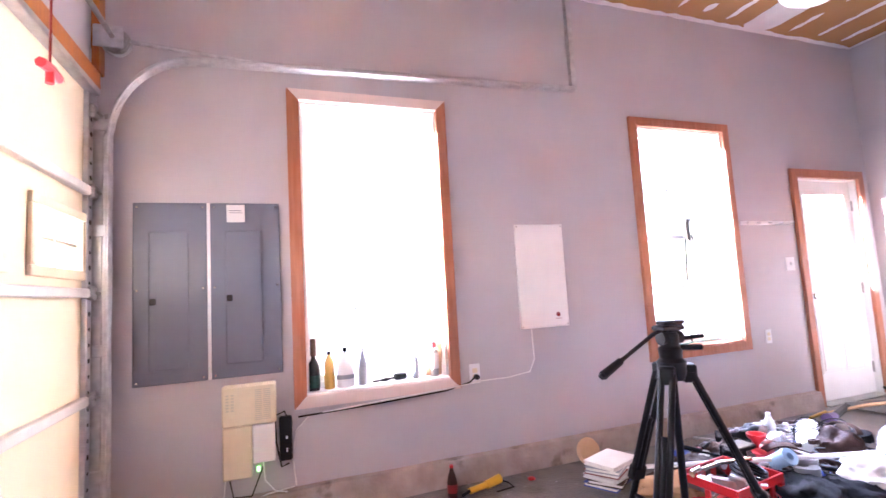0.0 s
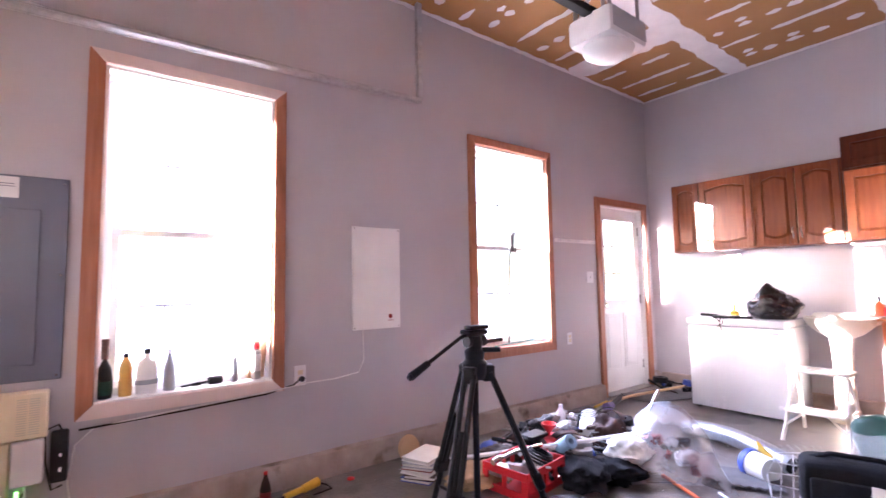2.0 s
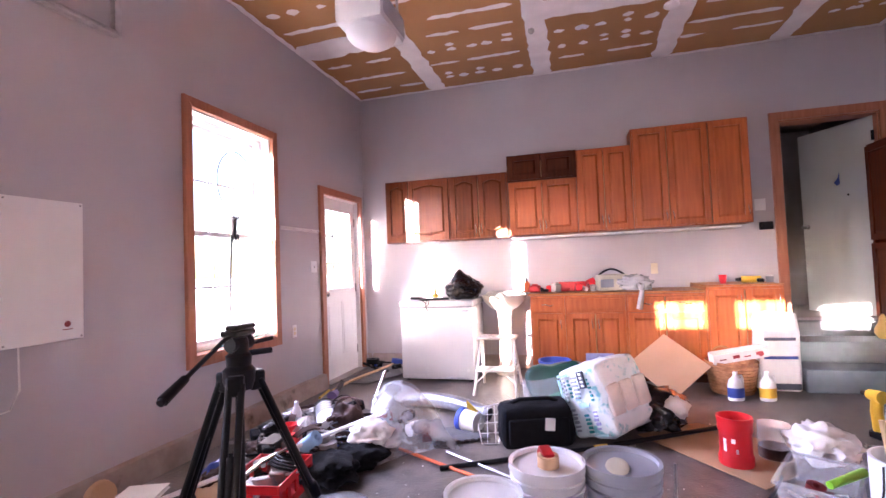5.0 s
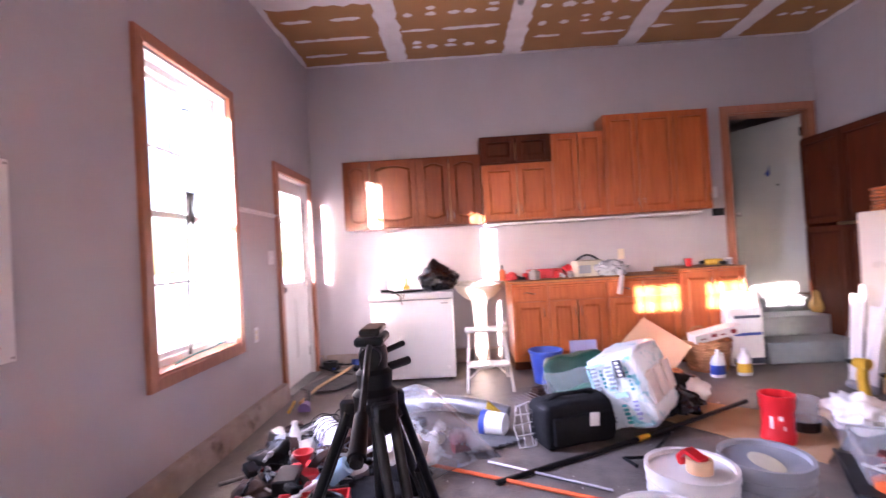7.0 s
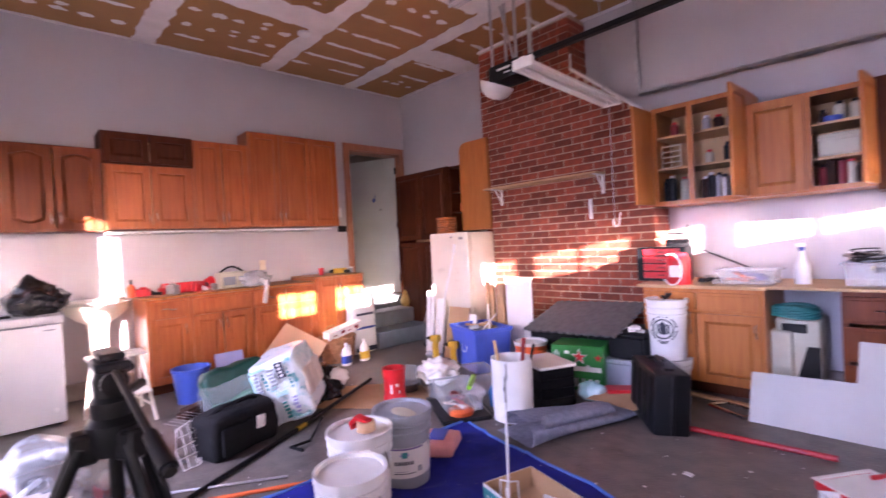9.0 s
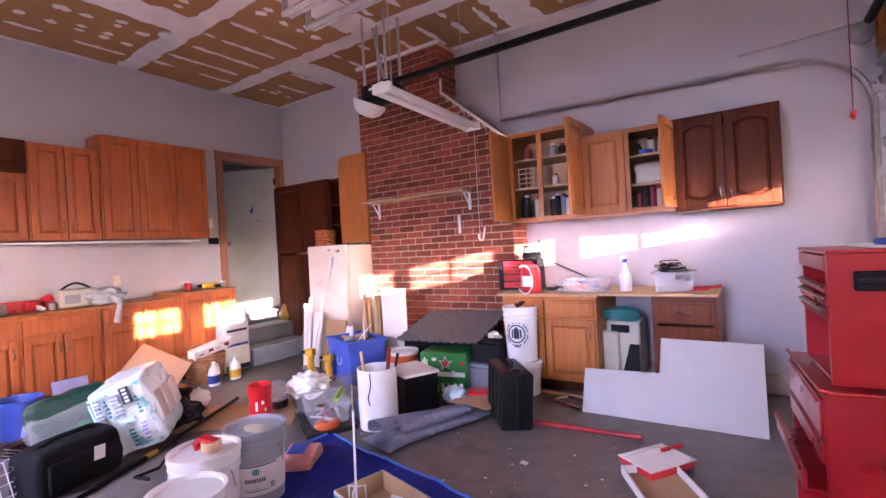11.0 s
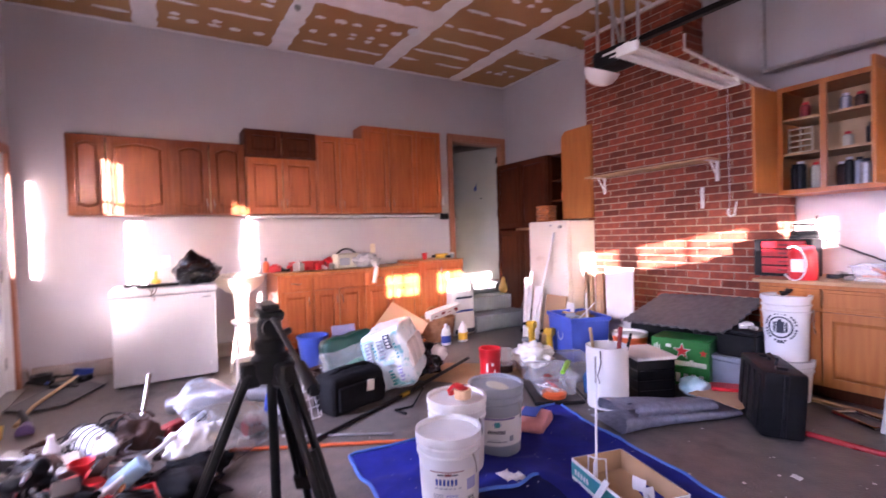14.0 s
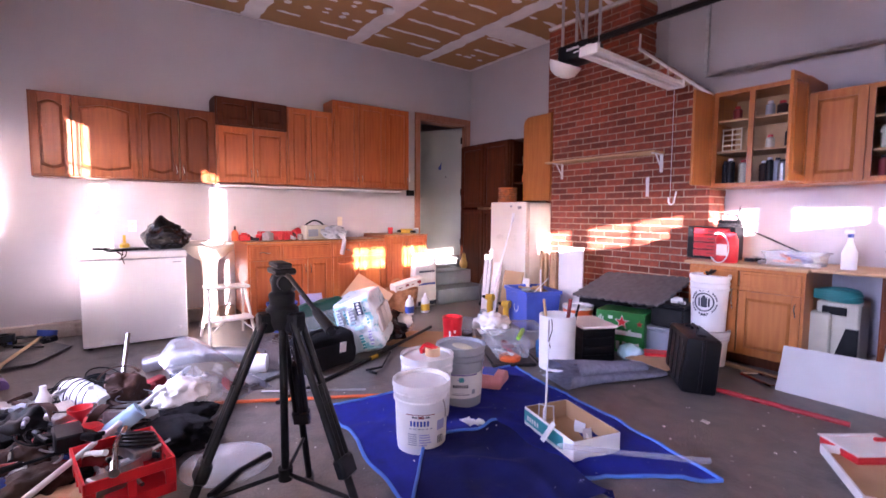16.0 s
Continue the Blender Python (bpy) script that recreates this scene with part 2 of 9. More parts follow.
BLUE_INK = material("blue_ink", (0.03, 0.07, 0.35), (0.025, 0.055, 0.28), rough=0.5)
TEAL_INK = material("teal_print", (0.03, 0.30, 0.32), (0.025, 0.26, 0.28), rough=0.5)
PALE_GROUND = material("pale_ground", (0.78, 0.80, 0.84), (0.66, 0.68, 0.72), scale=0.6, rough=0.9, bump=0.3, bump_scale=4)
BARK = material("bark", (0.20, 0.16, 0.13), (0.12, 0.10, 0.08), scale=20, rough=0.95)
LED = bpy.data.materials.new("green_led")
LED.use_nodes = True
LED.node_tree.nodes["Principled BSDF"].inputs["Base Color"].default_value = (0.1, 0.6, 0.05, 1)
LED.node_tree.nodes["Principled BSDF"].inputs["Emission Color"].default_value = (0.2, 1, 0.1, 1)
LED.node_tree.nodes["Principled BSDF"].inputs["Emission Strength"].default_value = 0.25
GLASS = bpy.data.materials.new("window_glass")
GLASS.use_nodes = True
gp = GLASS.node_tree.nodes["Principled BSDF"]
gp.inputs["Base Color"].default_value, gp.inputs["Roughness"].default_value = (1, 1, 1, 1), 0.02
gp.inputs["Transmission Weight"].default_value, gp.inputs["IOR"].default_value = 1.0, 1.06


# ---- mesh helpers ----
def box(bm, x0, x1, y0, y1, z0, z1, bevel=0.0, m=None, seg=1):
    r = bmesh.ops.create_cube(bm, size=1)
    vs = r["verts"]
    mat4 = Matrix.Translation(((x0 + x1) / 2, (y0 + y1) / 2, (z0 + z1) / 2)) @ Matrix.Diagonal((abs(x1 - x0), abs(y1 - y0), abs(z1 - z0), 1))
    bmesh.ops.transform(bm, matrix=mat4, verts=vs)
    if bevel > 0:
        es = list({e for v in vs for e in v.link_edges})
        g = bmesh.ops.bevel(bm, geom=es, offset=bevel, segments=seg, affect="EDGES", profile=0.5)
        vs = list({v for f in g["faces"] for v in f.verts} | {v for v in vs if v.is_valid})
    if m is not None:
        bmesh.ops.transform(bm, matrix=m, verts=vs)
    return vs


def rod(bm, p, q, r0, r1=None, seg=12, caps=True):
    p, q = Vector(p), Vector(q)
    d = q - p
    m = Matrix.Translation((p + q) / 2) @ d.to_track_quat("Z", "Y").to_matrix().to_4x4()
    return bmesh.ops.create_cone(bm, cap_ends=caps, cap_tris=False, segments=seg, radius1=r0, radius2=r0 if r1 is None else r1, depth=d.length, matrix=m)["verts"]


def lathe(bm, profile, seg=24, m=None, squash=1.0):
    """A turned shape from (radius, height) pairs, closed where the radius is 0."""
    rings, made = [], []
    for r, z in profile:
        if r < 1e-5:
            ring = [bm.verts.new((0, 0, z))]
        else:
            ring = [bm.verts.new((r * math.cos(6.28318 * i / seg), squash * r * math.sin(6.28318 * i / seg), z)) for i in range(seg)]
        rings.append(ring)
        made += ring
    for a, b in zip(rings, rings[1:]):
        for i in range(seg):
            j = (i + 1) % seg
            if len(a) == 1 and len(b) > 1:
                bm.faces.new((a[0], b[j], b[i]))
            elif len(b) == 1 and len(a) > 1:
                bm.faces.new((a[i], a[j], b[0]))
            elif len(a) > 1:
                bm.faces.new((a[i], a[j], b[j], b[i]))
    if m is not None:
        bmesh.ops.transform(bm, matrix=m, verts=made)
    return made


def tube(bm, pts, r, seg=8):
    """A round bar along a line of points."""
    pts = [Vector(p) for p in pts]
    rings, up = [], Vector((0.31, 0.2, 0.93))
    for i, p in enumerate(pts):
        d = (pts[min(i + 1, len(pts) - 1)] - pts[max(i - 1, 0)]).normalized()
        side = d.cross(up)
        if side.length < 1e-3:
            side = d.cross(Vector((1, 0, 0)))
        side.normalize()
        over = side.cross(d)
        rings.append([bm.verts.new(p + r * (math.cos(6.28318 * k / seg) * side + math.sin(6.28318 * k / seg) * over)) for k in range(seg)])
    for a, b in zip(rings, rings[1:]):
        for k in range(seg):
            bm.faces.new((a[k], a[(k + 1) % seg], b[(k + 1) % seg], b[k]))
    bm.faces.new(rings[0][::-1])
    bm.faces.new(rings[-1])


def arc(fn, n, a=0.0, b=1.0):
    return [fn(a + (b - a) * i / n) for i in range(n + 1)]


def prism(bm, outline, y0, y1):
    """An outline of (x, z) pushed from y0 to y1."""
    a = [bm.verts.new((x, y0, z)) for x, z in outline]
    b = [bm.verts.new((x, y1, z)) for x, z in outline]
    bm.faces.new(a)
    bm.faces.new(b[::-1])
    for i in range(len(a)):
        j = (i + 1) % len(a)
        bm.faces.new((a[j], a[i], b[i], b[j]))
    return a + b


def crumple(bm, amount, scale=6.0, seed=0.0):
    for v in bm.verts:
        n = noise.noise_vector(v.co * scale + Vector((seed, seed * 1.7, -seed)))
        v.co += n * amount


def lump(bm, sx, sy, sz, amount=0.15, scale=4.0, seed=0.0, level=3, m=None, flat=True):
    """A soft heap: a ball pressed on the ground and creased."""
    if "soft" not in bm.verts.layers.int:
        bm.verts.layers.int.new("soft")
    vs = bmesh.ops.create_icosphere(bm, subdivisions=level, radius=1)["verts"]
    for v in vs:
        n = noise.noise(v.co * scale * 0.4 + Vector((seed, 0, seed))) + 0.3 * (1 - 3 * abs(noise.noise(v.co * scale * 0.55 + Vector((0, seed, 0)))))
        if level > 3:
            n += 0.2 * (1 - 4 * abs(noise.noise(v.co * scale * 1.3 + Vector((seed, seed, 1.0))))) + 0.12 * noise.noise(v.co * scale * 3.1)
        v.co *= 1 + amount * n * 0.75
        v.co = Vector((v.co.x * sx, v.co.y * sy, v.co.z * sz + sz * 0.8))
        if flat and v.co.z < 0.004:
            v.co.z = 0.004
    if m is not None:
        bmesh.ops.transform(bm, matrix=m, verts=vs)
    return vs


def link(name, bm, mat, parent=None, smooth=False, label=""):
    bmesh.ops.recalc_face_normals(bm, faces=bm.faces)
    soft = "soft" in bm.verts.layers.int
    me = bpy.data.meshes.new(name)
    bm.to_mesh(me)
    bm.free()
    for m in mat if isinstance(mat, (list, tuple)) else [mat]:
        me.materials.append(m)
    if smooth:
        for f in me.polygons:
            f.use_smooth = True
        me.set_sharp_from_angle(angle=radians(75 if soft else 40))
    ob = new(name, me)
    if parent is not None:
        ob.parent = parent
    if label:
        ob["label"] = label
    return ob


def part(name, bm, mat, parent, label="", smooth=True):
    return link(name, bm, mat, parent, smooth, label)


def thing(name, label, category, m=None, group=""):
    ob = new(name)
    ob.empty_display_size = 0.1
    if m is not None:
        ob.matrix_world = m
    return tagged(ob, label, category, group)


def solid(name, bm, mat, label, category, m=None, group="", smooth=True, kind=""):
    ob = link(name, bm, mat, None, smooth)
    if m is not None:
        ob.matrix_world = m
    return tagged(ob, label, category, group, kind)


def structure(name, bm, mat, label, category, smooth=False):
    return solid(name, bm, mat, label, category, kind="structure", smooth=smooth)


def B():
    return bmesh.new()


# ---- the large structure ----
NORTH, EAST, SOUTH, WEST, TOP = 0.0, 0.0, -5.62, -6.42, 3.41
W1 = (-5.388, -4.512, 0.645, 2.405)
W2 = (-2.825, -1.917, 0.645, 2.415)
D1 = (-1.045, -0.185, 0.0, 2.05)
D2 = (-5.52, -4.67, 0.53, 2.57)


def wall_with_openings(name, axis, face, back, lo, hi, openings, mat, label):
    """A wall along x (axis 'x') or y, with rectangular openings that go through it, built as blocks in one mesh."""
    bm = B()
    cuts = sorted({lo, hi, *(v for o in openings for v in o[:2])})
    for a, b in zip(cuts, cuts[1:]):
        mid = (a + b) / 2
        spans = sorted((o[2], o[3]) for o in openings if o[0] < mid < o[1])
        z = -0.05
        for z0, z1 in spans + [(TOP + 0.15, None)]:
            if z0 - z > 1e-4:
                if axis == "x":
                    box(bm, a, b, face, back, z, z0)
                else:
                    box(bm, face, back, a, b, z, z0)
            z = z1 if z1 is not None else z
    bmesh.ops.remove_doubles(bm, verts=bm.verts, dist=1e-5)
    return structure(name, bm, mat, label, "wall")


wall_with_openings("wall_north", "x", 0.0, 0.17, -6.72, 0.3, [W1, W2, D1], WALL, "pale lavender grey painted wall with two tall windows")
wall_with_openings("wall_east", "y", 0.0, 0.2, -5.62, 0.0, [D2], WALL, "pale lavender grey painted wall behind the kitchen cabinets")
wall_with_openings("wall_south", "x", -5.62, -5.82, -6.72, 0.3, [], WALL, "pale lavender grey painted wall behind the workbench")
GD1, GD2 = (-2.85, -0.12, 0.0, 2.34), (-5.50, -3.12, 0.0, 2.34)
wall_with_openings("wall_west", "y", -6.42, -6.66, -5.62, 0.0, [GD1, GD2], WALL, "painted wall round two garage doors")

bm = B()
box(bm, -6.72, 0.3, -5.82, 0.26, -0.2, 0.0)
floor = structure("floor", bm, CONCRETE, "stained grey concrete garage floor with paint drips", "floor")

# unfinished drywall ceiling: brown paper boards, white joint compound over seams and screws
bm = B()
box(bm, -6.72, 0.3, -5.82, 0.26, TOP, TOP + 0.15)
brown_faces = len(bm.faces)
rng = random.Random(5)


def smear(x0, x1, y0, y1, rag=0.02, step=0.08, z=TOP - 0.004):
    """A ragged band of compound under the ceiling, longer along x or y."""
    along_x = (x1 - x0) > (y1 - y0)
    n = max(2, int((x1 - x0 if along_x else y1 - y0) / step))
    low, high = [], []
    for i in range(n + 1):
        f = i / n
        a, b = rng.uniform(-rag, rag), rng.uniform(-rag, rag)
        e = 0.35 if i in (0, n) else 1.0
        if along_x:
            m, h = (y0 + y1) / 2, (y1 - y0) / 2 * e
            low.append((x0 + f * (x1 - x0), m - h + a)), high.append((x0 + f * (x1 - x0), m + h + b))
        else:
            m, h = (x0 + x1) / 2, (x1 - x0) / 2 * e
            low.append((m - h + a, y0 + f * (y1 - y0))), high.append((m + h + b, y0 + f * (y1 - y0)))
    lo = [bm.verts.new((x, y, z)) for x, y in low]
    hi = [bm.verts.new((x, y, z)) for x, y in high]
    for i in range(n):
        fs = bm.faces.new((lo[i], lo[i + 1], hi[i + 1], hi[i]))
        fs.material_index = 1


SEAMS = (-1.08, -2.34, -3.60, -4.72)
for y in SEAMS:
    smear(-6.42, 0.0, y - 0.10, y + 0.10, 0.018)
smear(-6.42, 0, -0.05, 0.0, 0.012), smear(-6.42, 0, -5.62, -5.55, 0.012)
smear(-0.06, 0, -5.6, 0.0, 0.010), smear(-6.42, -6.34, -5.6, 0, 0.01)
edges = [0.0, *SEAMS, -5.62]
for k, (ya, yb) in enumerate(zip(edges, edges[1:])):
    for butt in ((-2.62, -5.1) if k % 2 else (-1.42, -3.9)):
        smear(butt - 0.17, butt + 0.17, yb, ya, 0.03, z=TOP - 0.0045)
    x = -0.30 - 0.05 * k
    while x > -6.2:
        kind = rng.random()
        if kind < 0.72:
            y = yb + rng.uniform(0.12, 0.25)
            while y < ya - 0.2:
                ln = rng.uniform(0.25, 0.8)
                smear(x - 0.028, x + 0.028, y, min(y + ln, ya - 0.11), 0.014, 0.06, TOP - 0.005)
                y += ln + rng.uniform(0.02, 0.25)
        else:
            for d in range(5):
                y = yb + 0.2 + d * 0.2 + rng.uniform(-0.03, 0.03)
                if y < ya - 0.15:
                    w = rng.uniform(0.028, 0.045)
                    smear(x - w, x + w, y, y + rng.uniform(0.07, 0.13), 0.012, 0.03, TOP - 0.005)
                    if rng.random() < 0.3:
                        smear(x - w - 0.1, x + w - 0.1, y, y + 0.09, 0.012, 0.03, TOP - 0.005)
        x -= rng.uniform(0.27, 0.42)
ceiling = structure("ceiling", bm, [PAPER, MUD], "unfinished brown drywall ceiling with white joint compound", "ceiling")

# rough foundation kerb along the walls
for nm, spans in (("baseboard_north", [(-6.4, -1.13, -0.07, 0.002), (-0.1, 0.0, -0.07, 0.002)]),):
    bm = B()
    for a, b, c, d in spans:
        n = max(1, int((b - a) / 0.12))
        ring = []
        for i in range(n + 1):
            x, e = a + (b - a) * i / n, 0.012 * noise.noise(Vector((i * 0.37, 0, 0)))
            ring.append([bm.verts.new(p) for p in ((x, d, 0.0), (x, c + e, 0.0), (x, c + 0.008 + e, 0.085), (x, c + 0.022 + e, 0.143 + e * 0.5), (x, d, 0.15 + e * 0.5))])
        for p, q in zip(ring, ring[1:]):
            for k in range(4):
                bm.faces.new((p[k], q[k], q[k + 1], p[k + 1]))
    structure(nm, bm, KERB, "rough concrete foundation kerb at the wall foot", "kerb")
bm = B()
box(bm, -0.05, 0.002, -2.1, -0.075, 0, 0.15, 0.01)
structure("baseboard_east", bm, KERB, "rough concrete foundation kerb at the wall foot", "kerb")
bm = B()
box(bm, -6.4, -4.0, -5.622, -5.56, 0, 0.15, 0.01)
structure("baseboard_south", bm, KERB, "rough concrete foundation kerb at the wall foot", "kerb")


# windows
def casing(parent, x0, x1, z0, z1, w, t=0.022, bottom=True, mat=CASING, across=None):
    for nm, ol in (("casing_side", [(x0 - w, z0 - (w if bottom else 0)), (x0, z0), (x0, z1), (x0 - w, z1 + w)]),
                   ("casing_side", [(x1, z0), (x1 + w, z0 - (w if bottom else 0)), (x1 + w, z1 + w), (x1, z1)]),
                   ("casing_head", [(x0, z1), (x1, z1), (x1 + w, z1 + w), (x0 - w, z1 + w)]),
                   ("casing_sill", [(x0 - w, z0 - w), (x1 + w, z0 - w), (x1, z0), (x0, z0)])):
        if nm == "casing_sill" and not bottom:
            continue
        bm = B()
        prism(bm, ol, -t, 0.003)
        cx, cz = sum(p[0] for p in ol) / 4, sum(p[1] for p in ol) / 4
        prism(bm, [(cx + (x - cx) * (0.9 if nm == "casing_side" else 1), cz + (z - cz) * (1 if nm == "casing_side" else 0.9)) for x, z in ol], -t - 0.006, -t + 0.001)
        part(nm, bm, mat if nm == "casing_side" else across or mat, parent, smooth=False)


def window(name, o, label, reveal, sill, across=None):
    x0, x1, z0, z1 = o
    w = tagged(new(name), label, "window", kind="structure")
    casing(w, x0, x1, z0, z1, 0.072, across=across)
    bm = B()
    box(bm, x0, x0 + 0.015, 0.003, 0.085, z0, z1), box(bm, x1 - 0.015, x1, 0.003, 0.085, z0, z1), box(bm, x0 + 0.015, x1 - 0.015, 0.003, 0.085, z1 - 0.015, z1)
    part("jamb", bm, reveal, w, smooth=False)
    bm = B()
    vs = box(bm, x0, x1, -0.02, 0.10, z0 - 0.02, z0 + 0.012, 0.004)
    part("sill", bm, sill, w, "pale painted sill board")
    y = 0.098
    bm = B()
    for a, b, c, d in ((x0 + .015, x1 - .015, z0 + .012, z0 + .055), (x0 + .015, x1 - .015, z1 - .055, z1 - .015), (x0 + .015, x0 + .055, z0 + .055, z1 - .055), (x1 - .055, x1 - .015, z0 + .055, z1 - .055)):
        box(bm, a, b, y - 0.012, y + 0.07, c, d, 0.004)
    part("window_frame", bm, VINYL, w, "white vinyl frame")
    zm = (z0 + z1) / 2 + 0.0
    for nm, a, c, yy in (("lower_sash", z0 + .05, zm + .02, y), ("upper_sash", zm - .02, z1 - .05, y + .035)):
        bm = B()
        xa, xb, s = x0 + .055, x1 - .055, 0.038
        for p, q, r, u in ((xa, xb, a, a + s), (xa, xb, c - s, c), (xa, xa + s, a + s, c - s), (xb - s, xb, a + s, c - s)):
            box(bm, p, q, yy, yy + 0.03, r, u, 0.003)
        sash = part(nm, bm, VINYL, w, "white sash with muntin bars")
        bm = B()
        for k in (1, 2):
            xx = xa + (xb - xa) * k / 3
            box(bm, xx - .008, xx + .008, yy + .009, yy + .021, a + s, c - s)
        zz = (a + c) / 2
        box(bm, xa + s, xb - s, yy + .010, yy + .020, zz - .008, zz + .008)
        part("muntin", bm, VINYL, sash, smooth=False)
        bm = B()
        box(bm, xa + s, xb - s, yy + .012, yy + .016, a + s, c - s)
        g = part("pane", bm, GLASS, sash, smooth=False)
        g.visible_shadow = False
    return w


window("window_1", W1, "tall white double-hung window with reddish wood casing and deep sill", WHITE_PAINT, WHITE_PAINT, material("pink_white_trim", (0.74, 0.62, 0.58), (0.68, 0.55, 0.50), scale=5, rough=0.45))
window("window_2", W2, "tall white double-hung window with reddish wood casing", WHITE_PAINT, CASING)

# outside door in the north wall
d1 = tagged(new("door_1"), "closed white half-glazed back door in reddish wood casing", "door", kind="structure")
casing(d1, D1[0], D1[1], 0.0, D1[3], 0.078, bottom=False)
bm = B()
x0, x1 = D1[0] + 0.012, D1[1] - 0.012
gx0, gx1, gz0, gz1 = x0 + 0.12, x1 - 0.12, 1.00, 1.91
yd = 0.055
for a, b, c, d in ((x0, gx0, 0.015, 2.035), (gx1, x1, 0.015, 2.035), (gx0, gx1, 0.015, gz0), (gx0, gx1, gz1, 2.035)):
    box(bm, a, b, yd, yd + 0.044, c, d)
for a, b in ((gx0 + 0.0, (gx0 + gx1) / 2 - 0.04), ((gx0 + gx1) / 2 + 0.04, gx1)):
    box(bm, a, b, yd - 0.006, yd, 0.25, 0.86, 0.005)
    box(bm, a + 0.03, b - 0.03, yd - 0.012, yd - 0.004, 0.28, 0.83, 0.005)
slab = part("door_leaf", bm, WHITE_PAINT, d1, "white painted leaf with two lower panels", smooth=False)
bm = B()
for a, b, c, d in ((gx0 - .02, gx1 + .02, gz0 - .02, gz0 + .012), (gx0 - .02, gx1 + .02, gz1 - .012, gz1 + .02), (gx0 - .02, gx0 + .012, gz0, gz1), (gx1 - .012, gx1 + .02, gz0, gz1)):
    box(bm, a, b, yd - 0.014, yd - 0.001, c, d, 0.003)
for k in (1, 2):
    box(bm, gx0 + (gx1 - gx0) * k / 3 - .008, gx0 + (gx1 - gx0) * k / 3 + .008, yd + .006, yd + .016, gz0, gz1)
    box(bm, gx0, gx1, yd + .007, yd + .015, gz0 + (gz1 - gz0) * k / 3 - .008, gz0 + (gz1 - gz0) * k / 3 + .008)
part("glazing_bars", bm, WHITE_PAINT, slab, smooth=False)
bm = B()
box(bm, gx0, gx1, yd + .018, yd + .022, gz0, gz1)
part("pane", bm, GLASS, slab, smooth=False).visible_shadow = False
bm = B()
lathe(bm, [(0, 0), (0.028, 0.002), (0.028, 0.008), (0.012, 0.012), (0.012, 0.035), (0.027, 0.045), (0.029, 0.06), (0.018, 0.072), (0, 0.074)], 16, pose(x0 + 0.06, yd, 0.96, 90))
part("door_knob", bm, CHROME, slab, "brass coloured knob")
bm = B()
for z in (0.25, 1.0, 1.8):
    box(bm, x1 - 0.012, x1 + 0.006, yd - 0.012, yd + 0.004, z - 0.05, z + 0.05, 0.003)
part("hinge", bm, STEEL, slab)
bm = B()
box(bm, D1[0] - 0.0, D1[0] + 0.010, 0.003, 0.12, 0, 2.05), box(bm, D1[1] - 0.010, D1[1], 0.003, 0.12, 0, 2.05), box(bm, D1[0] + .01, D1[1] - .01, 0.003, 0.12, 2.038, 2.05)
part("jamb", bm, WHITE_PAINT, d1, smooth=False)
bm = B()
box(bm, D1[0], D1[1], -0.06, 0.15, 0.0, 0.014, 0.004)
part("threshold", bm, STEEL, d1)
# unseen upright added outside the jamb, narrowing the sun that enters
bm = B()
box(bm, D1[0] - 0.07, D1[0] - 0.002, 0.171, 0.275, -0.05, 2.12, 0.004)
part("sun_stop", bm, WHITE_PAINT, d1, "unseen white upright added outside to narrow the sun patch")

# inner door to the house, in the east wall above the steps
d2 = tagged(new("door_2"), "grey primed inner door standing open in reddish wood casing", "door", kind="structure")
d2.matrix_world = pose(0, 0, 0, 0, 0, -90)
casing(d2, 4.67, 5.52, 0.53, 2.57, 0.085, bottom=False)
bm = B()
box(bm, 4.67, 4.685, 0.003, 0.2, 0.53, 2.57), box(bm, 5.505, 5.52, 0.003, 0.2, 0.53, 2.57), box(bm, 4.685, 5.505, 0.003, 0.2, 2.555, 2.57)
part("jamb", bm, CASING, d2, smooth=False)
bm = B()
ajar = pose(5.50, 0.06, 0.545, 0, 0, -65)
box(bm, -0.81, 0, 0.0, 0.044, 0, 2.0, 0.003, ajar)
leaf = part("door_leaf", bm, DOOR_GREY, d2, "flat grey primed leaf with a strip of blue tape", smooth=False)
bm = B()
lathe(bm, [(0, 0), (0.028, 0.002), (0.012, 0.012), (0.012, 0.035), (0.027, 0.045), (0.018, 0.072), (0, 0.074)], 14, ajar @ pose(-0.75, 0, 0.95, 90))
part("door_knob", bm, STEEL, leaf)
bm = B()
for z in (0.22, 1.0, 1.8):
    box(bm, -0.015, 0.01, -0.014, 0.002, z - 0.05, z + 0.05, 0.003, ajar)
part("hinge", bm, BLACK, leaf)
bm = B()
prism(bm, [(-0.42, 1.40), (-0.39, 1.36), (-0.36, 1.38), (-0.36, 1.50), (-0.38, 1.44)], -0.002, 0.001)
bmesh.ops.transform(bm, matrix=ajar, verts=bm.verts)
part("tape", bm, BLUE_INK, leaf, "torn piece of blue tape", smooth=False)
bm = B()
lathe(bm, [(0, -0.001), (0.012, -0.001), (0.012, 0.004), (0, 0.004)], 10, ajar @ pose(-0.28, 0, 1.25, 90))
part("door_viewer", bm, BLACK, leaf)
# closed hall behind that door, its shade put into a darker wall colour
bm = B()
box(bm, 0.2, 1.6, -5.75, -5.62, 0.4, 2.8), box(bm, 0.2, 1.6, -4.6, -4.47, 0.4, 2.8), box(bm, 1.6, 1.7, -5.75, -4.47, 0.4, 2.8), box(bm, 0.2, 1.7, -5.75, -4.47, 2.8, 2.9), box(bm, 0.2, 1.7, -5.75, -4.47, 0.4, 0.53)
structure("hall_walls", bm, SHADOW_ROOM, "hall behind the inner door, coloured darker for its shade", "wall")

